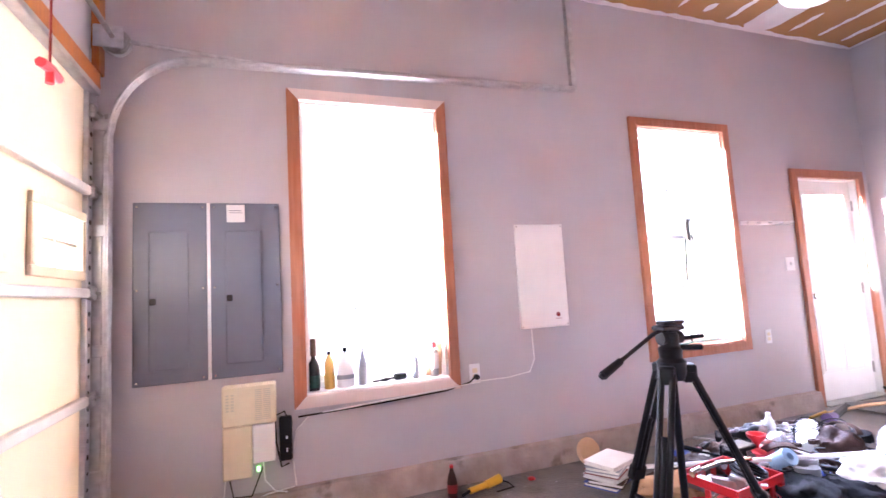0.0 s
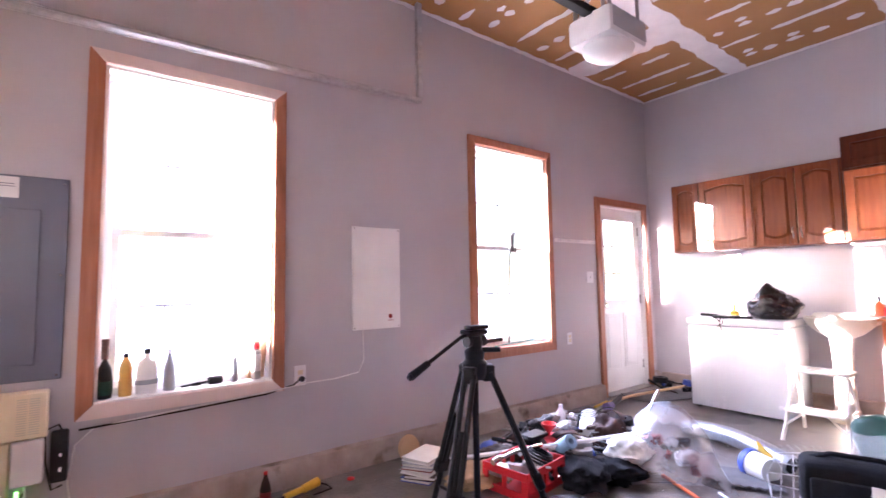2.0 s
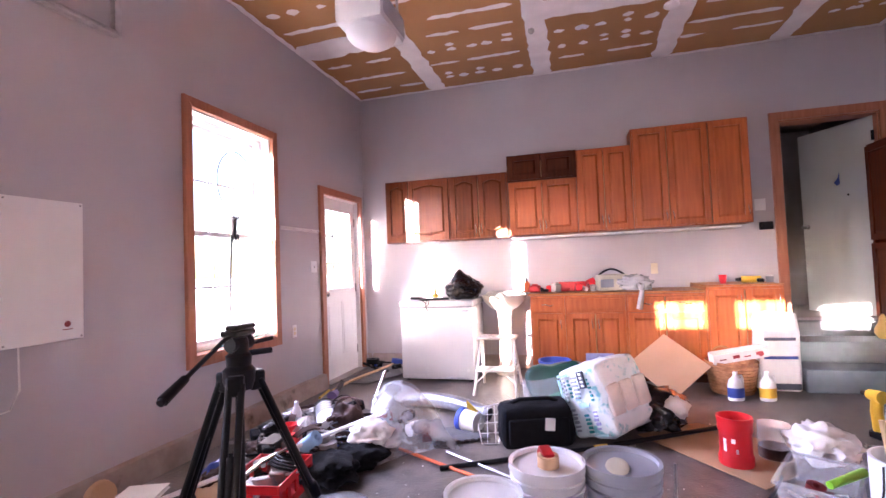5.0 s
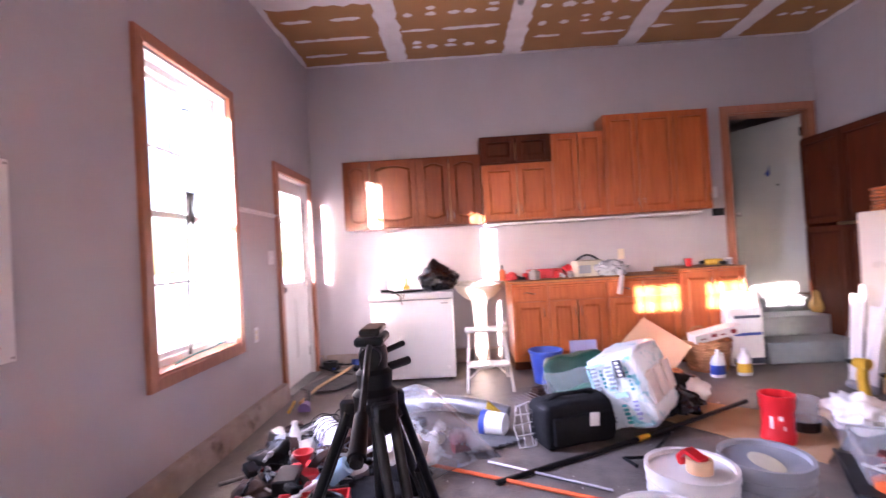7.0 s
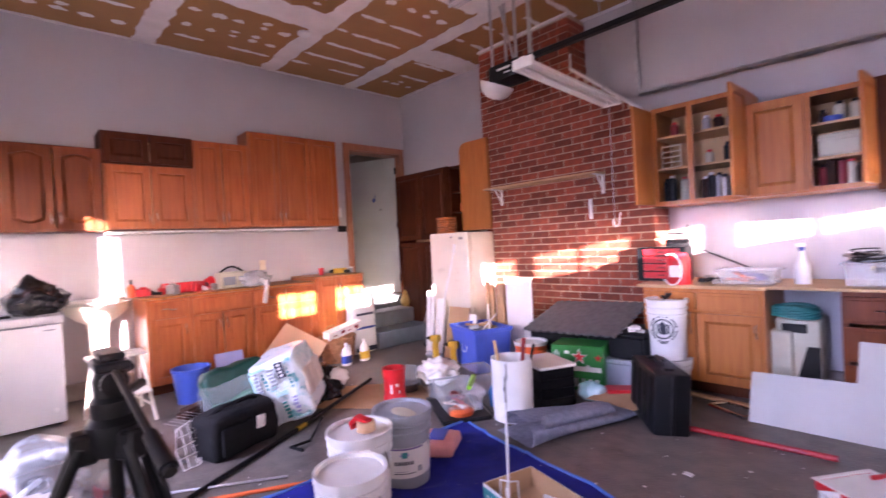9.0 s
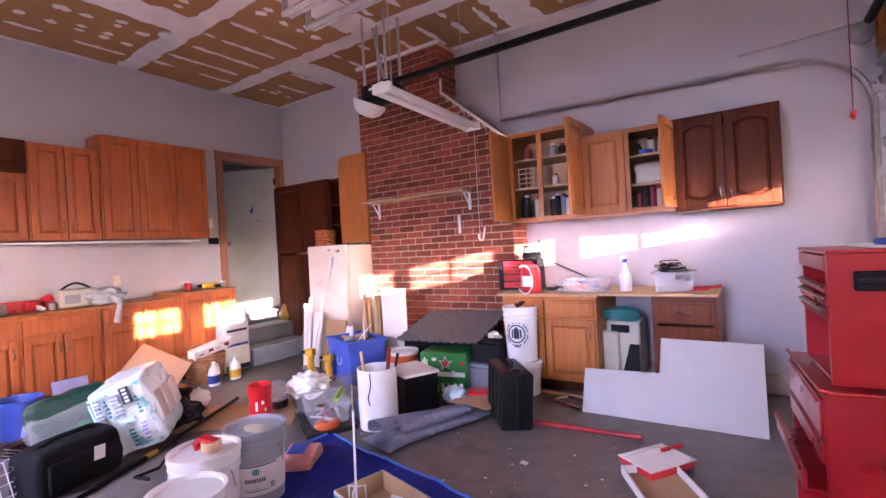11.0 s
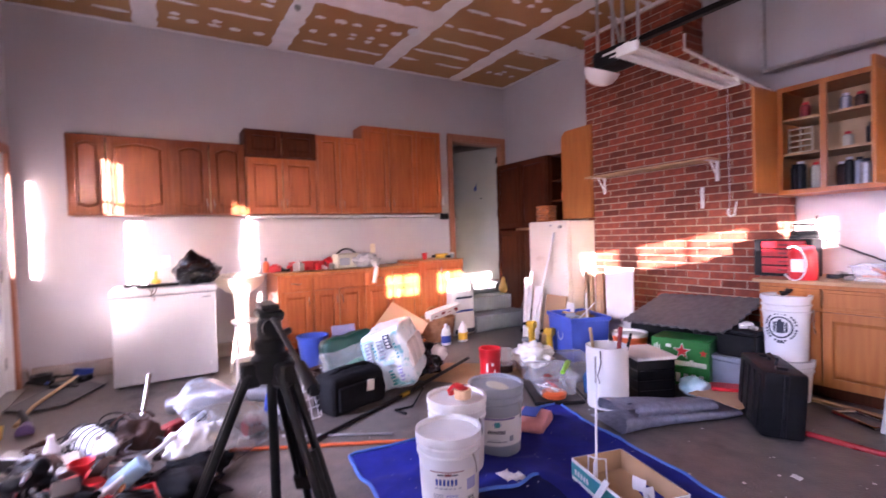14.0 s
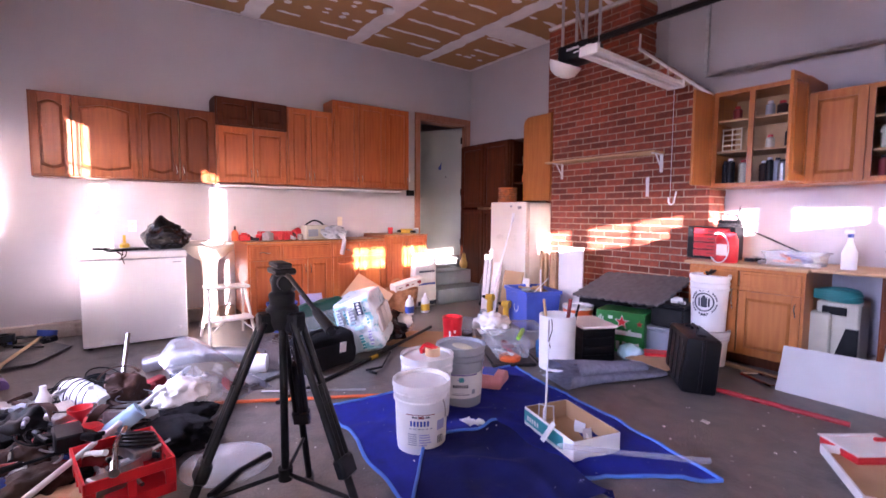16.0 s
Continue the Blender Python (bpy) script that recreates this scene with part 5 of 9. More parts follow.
part("top_step", bm, OLD_ENAMEL, sl)
bm = B()
box(bm, -0.18, 0.18, -0.24, -0.06, 0.225, 0.245, 0.006)
part("lower_step", bm, OLD_ENAMEL, sl)
bm = B()
tube(bm, [(-0.178, 0.17, 0.16), (0.178, 0.17, 0.16)], 0.008, 6)
part("rear_bar", bm, OLD_ENAMEL, sl)

bm = B()
box(bm, -0.02, 0.02, -0.004, 0, -0.08, 0.08), rod(bm, (0, -0.02, -0.05), (0, -0.02, 0.02), 0.018)
solid("pipe_stub", bm, STEEL, "dark pipe fitting on the wall above the sink", "pipe", pose(-0.004, -1.99, 1.29, 0, 0, -90))
wall_plate("outlet", 0, 0, 0.07, 0.115, "ivory wall outlet over the worktop", IVORY, pose(-0.002, -3.42, 1.10, 0, 0, -90))
wall_plate("outlet", 0, 0, 0.07, 0.115, "white wall outlet over the freezer", WHITE_PLASTIC, pose(-0.002, -1.16, 1.06, 0, 0, -90))
wall_plate("light_switch", 0, 0, 0.10, 0.12, "white switch beside the inner door", WHITE_PLASTIC, pose(-0.002, -4.46, 1.72, 0, 0, -90), "toggle")
bm = B()
box(bm, -0.06, 0.06, -0.03, 0, -0.04, 0.04, 0.004), box(bm, -0.05, -0.01, -0.034, -0.029, -0.02, 0.02, 0.003)
solid("opener_button", bm, BLACK, "black push-button box beside the inner door", "button box", pose(-0.002, -4.50, 1.50, 0, 0, -90))

# things on the kitchen worktop
TOPZ = 0.893
KT = "clutter on the kitchen worktop"
bottle(pose(-0.30, -2.07, TOPZ), [(0.035, 0.002), (0.036, 0.09), (0.014, 0.12)], ORANGE, "orange soap dispenser standing on the worktop", cap=(0.010, 0.12, 0.16), cap_mat=BLACK, group=KT)
rr_ = random.Random(11)
for k in range(9):
    y = -2.16 - k * 0.075
    mat = (RED, BLACK, RED, STEEL, RED, BLACK, RED, WHITE_PLASTIC, STEEL)[k]
    bm = B()
    hgt = rr_.uniform(0.05, 0.10)
    if k % 3 == 1:
        rod(bm, (-0.08, 0, 0.018), (0.07, 0.02, 0.02), 0.016, 0.012), rod(bm, (0.0, -0.02, 0.03), (0.02, 0.05, 0.055), 0.01)
    elif k % 3 == 0:
        box(bm, -0.06, 0.06, -0.035, 0.035, 0, hgt, 0.01), box(bm, -0.03, 0.03, -0.02, 0.02, hgt - .002, hgt + 0.015, 0.004)
    else:
        lathe(bm, [(0, 0), (0.03, 0.0), (0.034, hgt), (0.02, hgt + 0.01), (0, hgt + 0.01)], 14)
    kind = ("small tin", "tool case", "screwdriver")[(k + 2) % 3] if k % 3 != 1 else "screwdriver"
    solid(kind.replace(" ", "_"), bm, mat, {RED: "red", BLACK: "black", STEEL: "steel", WHITE_PLASTIC: "white"}[mat] + " " + kind + " on the cluttered worktop", kind.split()[-1], pose(-0.33 + rr_.uniform(-0.1, 0.1), y, TOPZ, 0, 0, rr_.uniform(0, 90)), KT)
bm = B()
lathe(bm, [(0.05, 0), (0.0, 0.0), (0.055, 0.001), (0.06, 0.07), (0.056, 0.07), (0.05, 0.004)], 20, pose(0, 0, 0.05, 70, 0, 20))
solid("bowl", bm, RED, "red and white bowl tipped on the worktop", "bowl", pose(-0.30, -2.72, TOPZ + 0.01), KT)
rd = thing("radio", "beige portable radio with a carry handle", "radio", pose(-0.34, -2.95, TOPZ, 0, 0, -78) @ Matrix.Scale(1.2, 4), KT)
bm = B()
box(bm, -0.13, 0.13, -0.06, 0.06, 0, 0.14, 0.018, seg=2)
part("case", bm, BEIGE, rd)
bm = B()
box(bm, -0.11, 0.0, -0.063, -0.058, 0.03, 0.10, 0.004), box(bm, 0.03, 0.11, -0.063, -0.058, 0.05, 0.10, 0.004)
part("speaker_grille", bm, GREY_PLASTIC, rd)
bm = B()
tube(bm, arc(lambda f: (-0.11 + 0.22 * f, 0, 0.135 + 0.05 * math.sin(3.14159 * f)), 10), 0.009, 6)
part("carry_handle", bm, BLACK, rd)
bm = B()
lump(bm, 0.10, 0.15, 0.085, 0.5, 7, 6.1, 4)
for v in bm.verts:
    if v.co.x < -0.03 and v.co.y < 0.02:
        v.co.z -= 0.0
solid("plastic_bag", bm, BAG_FILM, "crumpled clear plastic bag on the worktop", "bag", pose(-0.40, -3.17, TOPZ), KT)
bm = B()
tube(bm, [(0.0, 0, 0.02), (-0.08, 0.0, 0.01), (-0.12, 0.0, -0.02), (-0.125, 0.01, -0.12), (-0.12, 0.03, -0.2)], 0.028, 8)
crumple(bm, 0.02, 14, 2)
solid("plastic_bag", bm, BAG_FILM, "clear plastic bag tail hanging over the edge", "bag", pose(-0.50, -3.2, TOPZ + 0.03), KT)
bm = B()
lathe(bm, [(0, 0), (0.028, 0), (0.036, 0.085), (0.034, 0.085), (0.026, 0.004), (0, 0.004)], 16)
solid("cup", bm, RED, "red plastic cup on the worktop", "cup", pose(-0.35, -3.98, 0.936), KT)
dr = thing("hand_drill", "yellow and black hand drill lying on the worktop", "drill", pose(-0.36, -4.2, 0.936, 0, 0, 75), KT)
bm = B()
rod(bm, (-0.10, 0, 0.035), (0.06, 0, 0.035), 0.032)
part("body", bm, YELLOW, dr)
bm = B()
rod(bm, (0.06, 0, 0.035), (0.11, 0, 0.035), 0.022, 0.012), box(bm, -0.12, -0.06, -0.02, 0.11, 0.01, 0.045, 0.01)
part("chuck_and_grip", bm, BLACK, dr)
bottle(pose(-0.38, -4.37, 0.936), [(0.03, 0.001), (0.032, 0.06)], GREY_PLASTIC, "small grey tin on the worktop", "tin", cap=(0.033, 0.06, 0.07), group=KT, category="tin")

rt_ = thing("parts_tray", "low red plastic tray heaped with small tools", "tray", pose(-0.22, -2.52, TOPZ, 0, 0, 90), KT)
bm = B()
box(bm, -0.17, 0.17, -0.08, 0.08, 0, 0.008, 0.002)
for a, b, c, e in ((-0.17, 0.17, -0.085, -0.077), (-0.17, 0.17, 0.077, 0.085), (-0.178, -0.168, -0.08, 0.08), (0.168, 0.178, -0.08, 0.08)):
    box(bm, a, b, c, e, 0.0, 0.095, 0.003)
part("tub", bm, RED, rt_)
# below the worktop
bm = B()
lathe(bm, [(0, 0), (0.115, 0), (0.145, 0.26), (0.155, 0.27), (0.155, 0.29), (0.14, 0.29), (0.11, 0.01), (0, 0.01)], 28)
solid("wastebasket", bm, BLUE, "blue plastic bin with an open top", "bin", pose(-0.95, -2.36, 0.0))
bm = B()
box(bm, -0.13, 0.13, -0.008, 0.008, 0, 0.30, 0.003, pose(0, 0, 0.0, -14))
solid("picture_panel", bm, LAVENDER, "blue-grey patterned panel leaning on the cabinets", "panel", pose(-0.70, -2.78, 0.002, 0, 0, -90))
bm = B()
box(bm, -0.24, 0.24, -0.006, 0.006, 0, 0.48, 0.002)
bmesh.ops.transform(bm, matrix=pose(0, 0, 0.10, 0, -43, 0), verts=bm.verts)
lowest = min(v.co.z for v in bm.verts)
bmesh.ops.transform(bm, matrix=pose(0, 0, 0.0, -45) @ pose(0, 0, -lowest), verts=bm.verts)
solid("tan_board", bm, TAN, "tan board leaning cornerwise against the cabinets", "board", pose(-1.13, -3.52, 0.006, 0, 0, -90), smooth=False)
bk = thing("wicker_basket", "woven wicker basket with a hooped handle", "basket", pose(-0.80, -3.88, 0.0))
bm = B()
lathe(bm, [(0, 0.0), (0.15, 0.0), (0.165, 0.12), (0.185, 0.26), (0.195, 0.265), (0.19, 0.28), (0.175, 0.27), (0.145, 0.02), (0, 0.02)], 28, None, 1.1)
part("body", bm, WICKER, bk)
for k in range(9):
    bm = B()
    z = 0.03 + k * 0.026
    r = 0.153 + 0.034 * z / 0.26
    tube(bm, arc(lambda a: (r * math.cos(a), 1.1 * r * math.sin(a), z + 0.004 * math.sin(14 * a + k * 3.14)), 42, 0, 6.283), 0.007, 5)
    part("weave_band", bm, WICKER, bk)
bm = B()
tube(bm, arc(lambda a: (0.0, 0.07 + 0.10 * math.cos(a), 0.28 + 0.12 * math.sin(a)), 12, 0.0, 3.1416), 0.010, 6)
part("handle", bm, WICKER, bk)
bx = thing("printed_box", "long white printed box lying across the basket", "box", pose(-0.85, -3.93, 0.30, 8, -9, -82))
bm = B()
box(bm, -0.23, 0.23, -0.055, 0.055, 0, 0.085, 0.003)
part("carton", bm, PAPER_WHITE, bx)
bm = B()
for k, xx in enumerate((-0.15, -0.04, 0.05, 0.15)):
    box(bm, xx - 0.03, xx + 0.025, -0.0565, -0.0548, 0.03, 0.04 + 0.02 * (k % 2))
lathe(bm, [(0, 0), (0.022, 0), (0.022, 0.001), (0, 0.001)], 14, pose(0.16, -0.055, 0.035, 90))
part("print", bm, DARK_RED, bx, smooth=False)
fb = thing("flour_sack", "white paper flour sack standing beside the steps", "sack", pose(-0.70, -4.27, 0.0, 0, 0, -88) @ Matrix.Diagonal((1.08, 1.0, 1.28, 1)))
bm = B()
box(bm, -0.155, 0.155, -0.075, 0.075, 0, 0.54, 0.03, seg=2)
bmesh.ops.subdivide_edges(bm, edges=bm.edges, cuts=3, use_grid_fill=True)
for v in bm.verts:
    v.co.y *= 1.0 - 0.6 * max(0, v.co.z - 0.36) / 0.2
crumple(bm, 0.012, 9, 4)
part("sack", bm, PAPER_WHITE, fb)
bm = B()
box(bm, -0.11, 0.11, -0.0885, -0.078, 0.35, 0.37)
part("print", bm, INK, fb, smooth=False)
bm = B()
box(bm, -0.13, 0.13, -0.0915, -0.083, 0.02, 0.06)
part("print", bm, INK, fb, smooth=False)
bm = B()
box(bm, -0.12, 0.12, -0.0895, -0.080, 0.225, 0.245)
part("print", bm, BLUE_INK, fb, smooth=False)
for x, y, lm, ll in ((-1.06, -3.83, BLUE_INK, "blue"), (-1.04, -4.07, YELLOW, "yellow")):
    jg = thing("bleach_jug", "white plastic jug with a " + ll + " label", "jug", pose(x, y, 0.0, 0, 0, -70) @ Matrix.Scale(0.88, 4), "jugs")
    bm = B()
    lathe(bm, [(0, 0), (0.07, 0.0), (0.076, 0.012), (0.076, 0.14), (0.06, 0.19), (0.022, 0.225), (0.02, 0.245), (0, 0.245)], 20, None, 0.72)
    part("body", bm, WHITE_PLASTIC, jg)
    bm = B()
    tube(bm, [(0.02, 0, 0.225), (0.06, 0, 0.225), (0.075, 0, 0.18), (0.07, 0, 0.13)], 0.011, 8)
    part("handle", bm, WHITE_PLASTIC, jg)
    bm = B()
    rod(bm, (0, 0, 0.24), (0, 0, 0.265), 0.021)
    part("cap", bm, WHITE_PLASTIC, jg)
    bm = B()
    lathe(bm, [(0.0765, 0.03), (0.0778, 0.03), (0.0778, 0.12), (0.0765, 0.12)], 20, None, 0.72)
    part("label", bm, lm, jg)
bm = B()
lathe(bm, [(0, 0), (0.06, 0.003), (0.088, 0.05), (0.085, 0.09), (0.055, 0.15), (0.046, 0.20), (0.03, 0.225), (0, 0.23)], 22)
rod(bm, (0, 0, 0.22), (0.01, 0, 0.25), 0.009, 0.006)
solid("squash", bm, GOURD, "tan butternut squash on the step", "squash", pose(-0.30, -5.30, 0.392))

# ---- chimney and alcove ----
sh = thing("wall_shelf", "thin pale wooden shelf on white brackets across the brick", "shelf", pose(0, 0, 0))
bm = B()
box(bm, -3.33, -1.99, -5.286, -5.10, 1.795, 1.812, 0.002)
part("board", bm, INSIDE, sh)
for x in (-2.10, -3.30):
    bm = B()
    box(bm, x - 0.015, x + 0.015, -5.288, -5.282, 1.62, 1.794), box(bm, x - 0.015, x + 0.015, -5.284, -5.115, 1.788, 1.795)
    tube(bm, [(x, -5.28, 1.66), (x, -5.18, 1.785)], 0.008, 6)
    part("bracket", bm, WHITE_PLASTIC, sh)
bm = B()
box(bm, -0.016, 0.016, -0.006, 0.0, -0.10, 0.09, 0.002), tube(bm, [(0, -0.01, 0.08), (0.0, -0.03, 0.06), (0.0, -0.008, -0.06)], 0.007, 6)
solid("spare_bracket", bm, WHITE_PLASTIC, "white metal bracket screwed to the brick", "bracket", pose(-3.17, -5.283, 1.49, 0, 0, 180))
bm = B()
tube(bm, [(0.03, -0.01, 0.10), (0.02, -0.03, 0.0)] + arc(lambda a: (-0.02 + 0.04 * math.cos(a), -0.035, -0.03 + 0.045 * math.sin(a)), 10, 0, -3.1416) + [(-0.06, -0.035, 0.02)], 0.011, 8)
solid("wall_hook", bm, WHITE_PLASTIC, "white rubber-coated hook on the brick", "hook", pose(-3.44, -5.283, 1.36, 0, 0, 180) @ Matrix.Scale(0.7, 4))
bm = B()
rod(bm, (-3.40, -5.284, 1.30), (-3.395, -5.284, 2.6), 0.0022, seg=5)
solid("string", bm, WHITE_PLASTIC, "thin string hanging down the brick", "string")

fg = thing("refrigerator", "small old white refrigerator beside the chimney", "refrigerator", pose(-1.34, -4.86, 0.0))
bm = B()
box(bm, -0.60, 0, -0.56, -0.06, 0.02, 1.345, 0.012, seg=2)
part("body", bm, OLD_ENAMEL, fg)
bm = B()
box(bm, -0.60, 0, -0.055, 0.0, 0.06, 1.35, 0.012, seg=2)
part("door", bm, OLD_ENAMEL, fg)
bm = B()
box(bm, -0.53, -0.49, 0.0, 0.03, 1.27, 1.30, 0.004), rod(bm, (-0.36, 0.0, 1.30), (-0.36, 0.012, 1.30), 0.012)
part("handle", bm, STEEL, fg)
bm = B()
for k in range(7):
    box(bm, -0.10 + 0.008 * (k % 2), 0.10 - 0.006 * (k % 3), -0.09, 0.07, 0.002 + k * 0.027, 0.026 + k * 0.027, 0.009, pose(0, 0, 0, 0, 0, 9 * math.sin(k * 2.1)))
solid("orange_sack", bm, material("orange_print", (0.55, 0.16, 0.04), (0.30, 0.11, 0.05), scale=26, contrast=2.5, rough=0.5), "orange printed packets stacked on the refrigerator", "packets", pose(-1.46, -5.02, 1.351))
LB = "boards leaning on the refrigerator"
for x, w, hgt, tilt, mat, nm in ((-1.38, 0.06, 0.70, 5, WHITE_PAINT, "white trim board"), (-1.47, 0.045, 0.78, 7, WHITE_PAINT, "white trim board"), (-1.58, 0.13, 0.62, 9, WHITE_PAINT, "white painted board"), (-1.86, 0.30, 0.55, 12, CARDBOARD, "brown board"), (-2.0, 0.22, 0.48, 10, PAPER_WHITE, "white panel")):
    bm = B()
    box(bm, -w / 2, w / 2, -0.010, 0.010, 0.0, hgt, 0.003, pose(0, 0, 0.004, tilt))
    solid("leaning_board", bm, mat, nm + " leaning on the refrigerator", "board", pose(x, -4.80 + hgt * math.sin(radians(tilt)) + 0.03, 0.0, 0, 0, (x * 37) % 6 - 3), LB, smooth=False)
mp_ = thing("mop", "thin mop with a white handle leaning on the refrigerator", "mop", pose(0, 0, 0))
bm = B()
tube(bm, [(-1.62, -4.58, 0.06), (-1.75, -4.845, 1.17)], 0.009, 8), rod(bm, (-1.745, -4.835, 1.12), (-1.752, -4.85, 1.22), 0.016)
part("handle", bm, WHITE_PLASTIC, mp_)
bm = B()
box(bm, -1.74, -1.50, -4.62, -4.54, 0.0, 0.06, 0.02)
part("head", bm, GREY_PLASTIC, mp_)
bm = B()
box(bm, -0.15, 0.15, -0.012, 0.012, 0, 0.86, 0.004, pose(0, 0, 0.0, 0, 0, 0))
solid("foam_board", bm, WHITE_PAINT, "tall white panel standing before the brick", "panel", pose(-2.54, -4.93, 0.0, 0, 0, 4), smooth=False)
for k in range(7):
    bm = B()
    box(bm, -0.018, 0.018, -0.02, 0.02, 0.0, 0.75 + 0.05 * math.sin(k * 2.3), 0.004)
    solid("timber_offcut", bm, INSIDE, "pale timber offcut standing on end by the chimney", "timber", pose(-2.36 + 0.05 * k, -5.0 + 0.01 * (k % 3), 0.0, 0, 2 * math.sin(k * 1.7), 0), "timber offcuts", smooth=False)
bm = B()
box(bm, -0.19, 0.19, -0.15, 0.15, 0, 0.38, 0.006)
solid("storage_box", bm, CARDBOARD, "plain cardboard box behind the blue bin", "box", pose(-2.16, -4.90, 0.0), smooth=False)
lp = thing("lantern", "old black wire lantern beside the refrigerator", "lantern", pose(-1.12, -5.0, 0.0))
bm = B()
lathe(bm, [(0, 0), (0.10, 0), (0.10, 0.03), (0.05, 0.06), (0.05, 0.10), (0, 0.10)], 18)
part("base", bm, BLACK, lp)
for k in range(6):
    bm = B()
    tube(bm, [(0.09 * math.cos(k * 1.047), 0.09 * math.sin(k * 1.047), 0.03), (0.10 * math.cos(k * 1.047), 0.10 * math.sin(k * 1.047), 0.25), (0.04 * math.cos(k * 1.047), 0.04 * math.sin(k * 1.047), 0.42)], 0.005, 5)
    part("wire", bm, STEEL, lp)
for z, lab, mat in ((0.25, "amber jar", ORANGE), (0.5, "dark bottle", BLACK)):
    bottle(pose(-1.345, -5.45, 1.37 + z + 0.010), [(0.035, 0.002), (0.036, 0.09), (0.02, 0.11)], mat, "small " + lab + " on the dark open shelf", cap=(0.021, 0.11, 0.13), cap_mat=BROWN_BITS)
bm = B()
box(bm, -0.11, 0.11, -0.07, 0.07, 0, 0.17, 0.01), box(bm, -0.09, 0.09, 0.069, 0.075, 0.03, 0.14, 0.004)
solid("toaster", bm, OLD_ENAMEL, "small old cream appliance on the step", "appliance", pose(-0.55, -5.42, 0.392), smooth=True)

# ---- tube light and pull cords ----
tl = thing("tube_light", "long white twin-tube shop light hung on chains", "light fixture", pose(-3.735, -3.515, 2.26, 0, 0, -87))
bm = B()
prism(bm, [(-0.02, 0.06), (0.02, 0.06), (0.075, 0.0), (0.068, -0.004), (0.02, 0.045), (-0.02, 0.045), (-0.068, -0.004), (-0.075, 0.0)], 0.0, 1.28)
bmesh.ops.transform(bm, matrix=pose(0, 0, 0, 0, 0, -90), verts=bm.verts)
part("reflector", bm, WHITE_PAINT, tl, smooth=False)
for s_ in (-0.035, 0.035):
    bm = B()
    rod(bm, (0.03, s_, 0.012), (1.24, s_, 0.012), 0.014, seg=14)
    part("tube", bm, WHITE_PLASTIC, tl, "unlit fluorescent tube")
for x in (0.0, 1.25):
    bm = B()
    box(bm, x - 0.002, x + 0.03, -0.07, 0.07, -0.008, 0.055, 0.004)
    part("end_cap", bm, WHITE_PAINT, tl)
for x in (0.12, 1.12):
    bm = B()
    for k in range(26):
        z = 0.06 + k * (TOP - 2.26 - 0.06) / 26
        tube(bm, arc(lambda a: ((x + 0.006 * math.cos(a), 0, z + 0.02 + 0.022 * math.sin(a)) if k % 2 else (x, 0.006 * math.cos(a), z + 0.02 + 0.022 * math.sin(a))), 8, 0, 6.283), 0.0022, 4)
    part("chain", bm, GALV, tl)
for x, y, z, zt in ((-6.007, -1.611, 1.722, 2.565), (-6.11, -4.562, 1.81, 2.762)):
    pc = thing("pull_cord", "red emergency release handle on a cord", "pull cord", pose(x, y, z))
    bm = B()
    rod(bm, (0, 0, 0.03), (0, 0, zt - z), 0.003, seg=5)
    part("cord", bm, DARK_RED, pc)
    bm = B()
    tube(bm, [(0, -0.045, 0.03), (0, 0, 0.036), (0, 0.045, 0.03)], 0.012, 6), rod(bm, (0, 0, 0), (0, 0, 0.035), 0.009)
    part("grip", bm, RED, pc)
bm = B()
lathe(bm, [(0, 0), (0.06, 0), (0.065, -0.02), (0.05, -0.032), (0, -0.034)], 20)
solid("smoke_alarm", bm, WHITE_PLASTIC, "round white fitting on the ceiling", "smoke alarm", pose(-1.15, -3.50, TOP - 0.006))
bm = B()
lathe(bm, [(0, 0), (0.03, 0), (0.03, -0.025), (0.015, -0.04), (0, -0.04)], 14)
solid("junction_cover", bm, STEEL, "small dark ceiling fitting", "fitting", pose(-1.12, -2.30, TOP - 0.006))

# ---- workbench things ----
BT = "clutter on the workbench"
og = thing("parts_organiser", "black cabinet with four red drawers", "organiser", pose(-3.62, -5.20, 0.823, 0, 0, 178), BT)
bm = B()
box(bm, 0, 0.40, 0, 0.16, 0, 0.285, 0.006)
part("case", bm, BLACK, og)
for k in range(4):
    bm = B()
    box(bm, 0.06, 0.36, -0.008, 0.004, 0.025 + k * 0.064, 0.080 + k * 0.064, 0.004)
    d = part("drawer", bm, RED, og)
    bm = B()
    box(bm, 0.18, 0.24, -0.016, -0.007, 0.045 + k * 0.064, 0.057 + k * 0.064, 0.002)
    part("handle", bm, DARK_RED, d)
cl = thing("bench_clamp", "old black iron clamp lying on the organiser", "clamp", pose(-3.94, -5.27, 1.11, 0, 0, 180), BT)
bm = B()
box(bm, -0.09, 0.09, -0.03, 0.03, 0, 0.025, 0.004), box(bm, -0.085, 0.085, -0.02, 0.02, 0.025, 0.06, 0.006)
for k in range(8):
    box(bm, -0.08 + k * 0.02, -0.07 + k * 0.02, -0.033, 0.033, 0.024, 0.05)
part("base", bm, BLACK, cl)
bm = B()
tube(bm, [(-0.07, 0, 0.06), (-0.07, 0, 0.11), (0.05, 0, 0.10), (0.07, 0, 0.06)], 0.009, 6), tube(bm, [(0.06, 0, 0.1), (0.08, 0.0, 0.17)], 0.007, 6)
part("arm", bm, BLACK, cl)
rj = thing("red_canister", "red canister with a white hose looped round it", "canister", pose(-4.02, -5.03, 0.823), BT)
bm = B()
lathe(bm, [(0, 0), (0.085, 0), (0.088, 0.01), (0.085, 0.19), (0.06, 0.235), (0.03, 0.245), (0, 0.245)], 24)
part("body", bm, RED, rj)
bm = B()
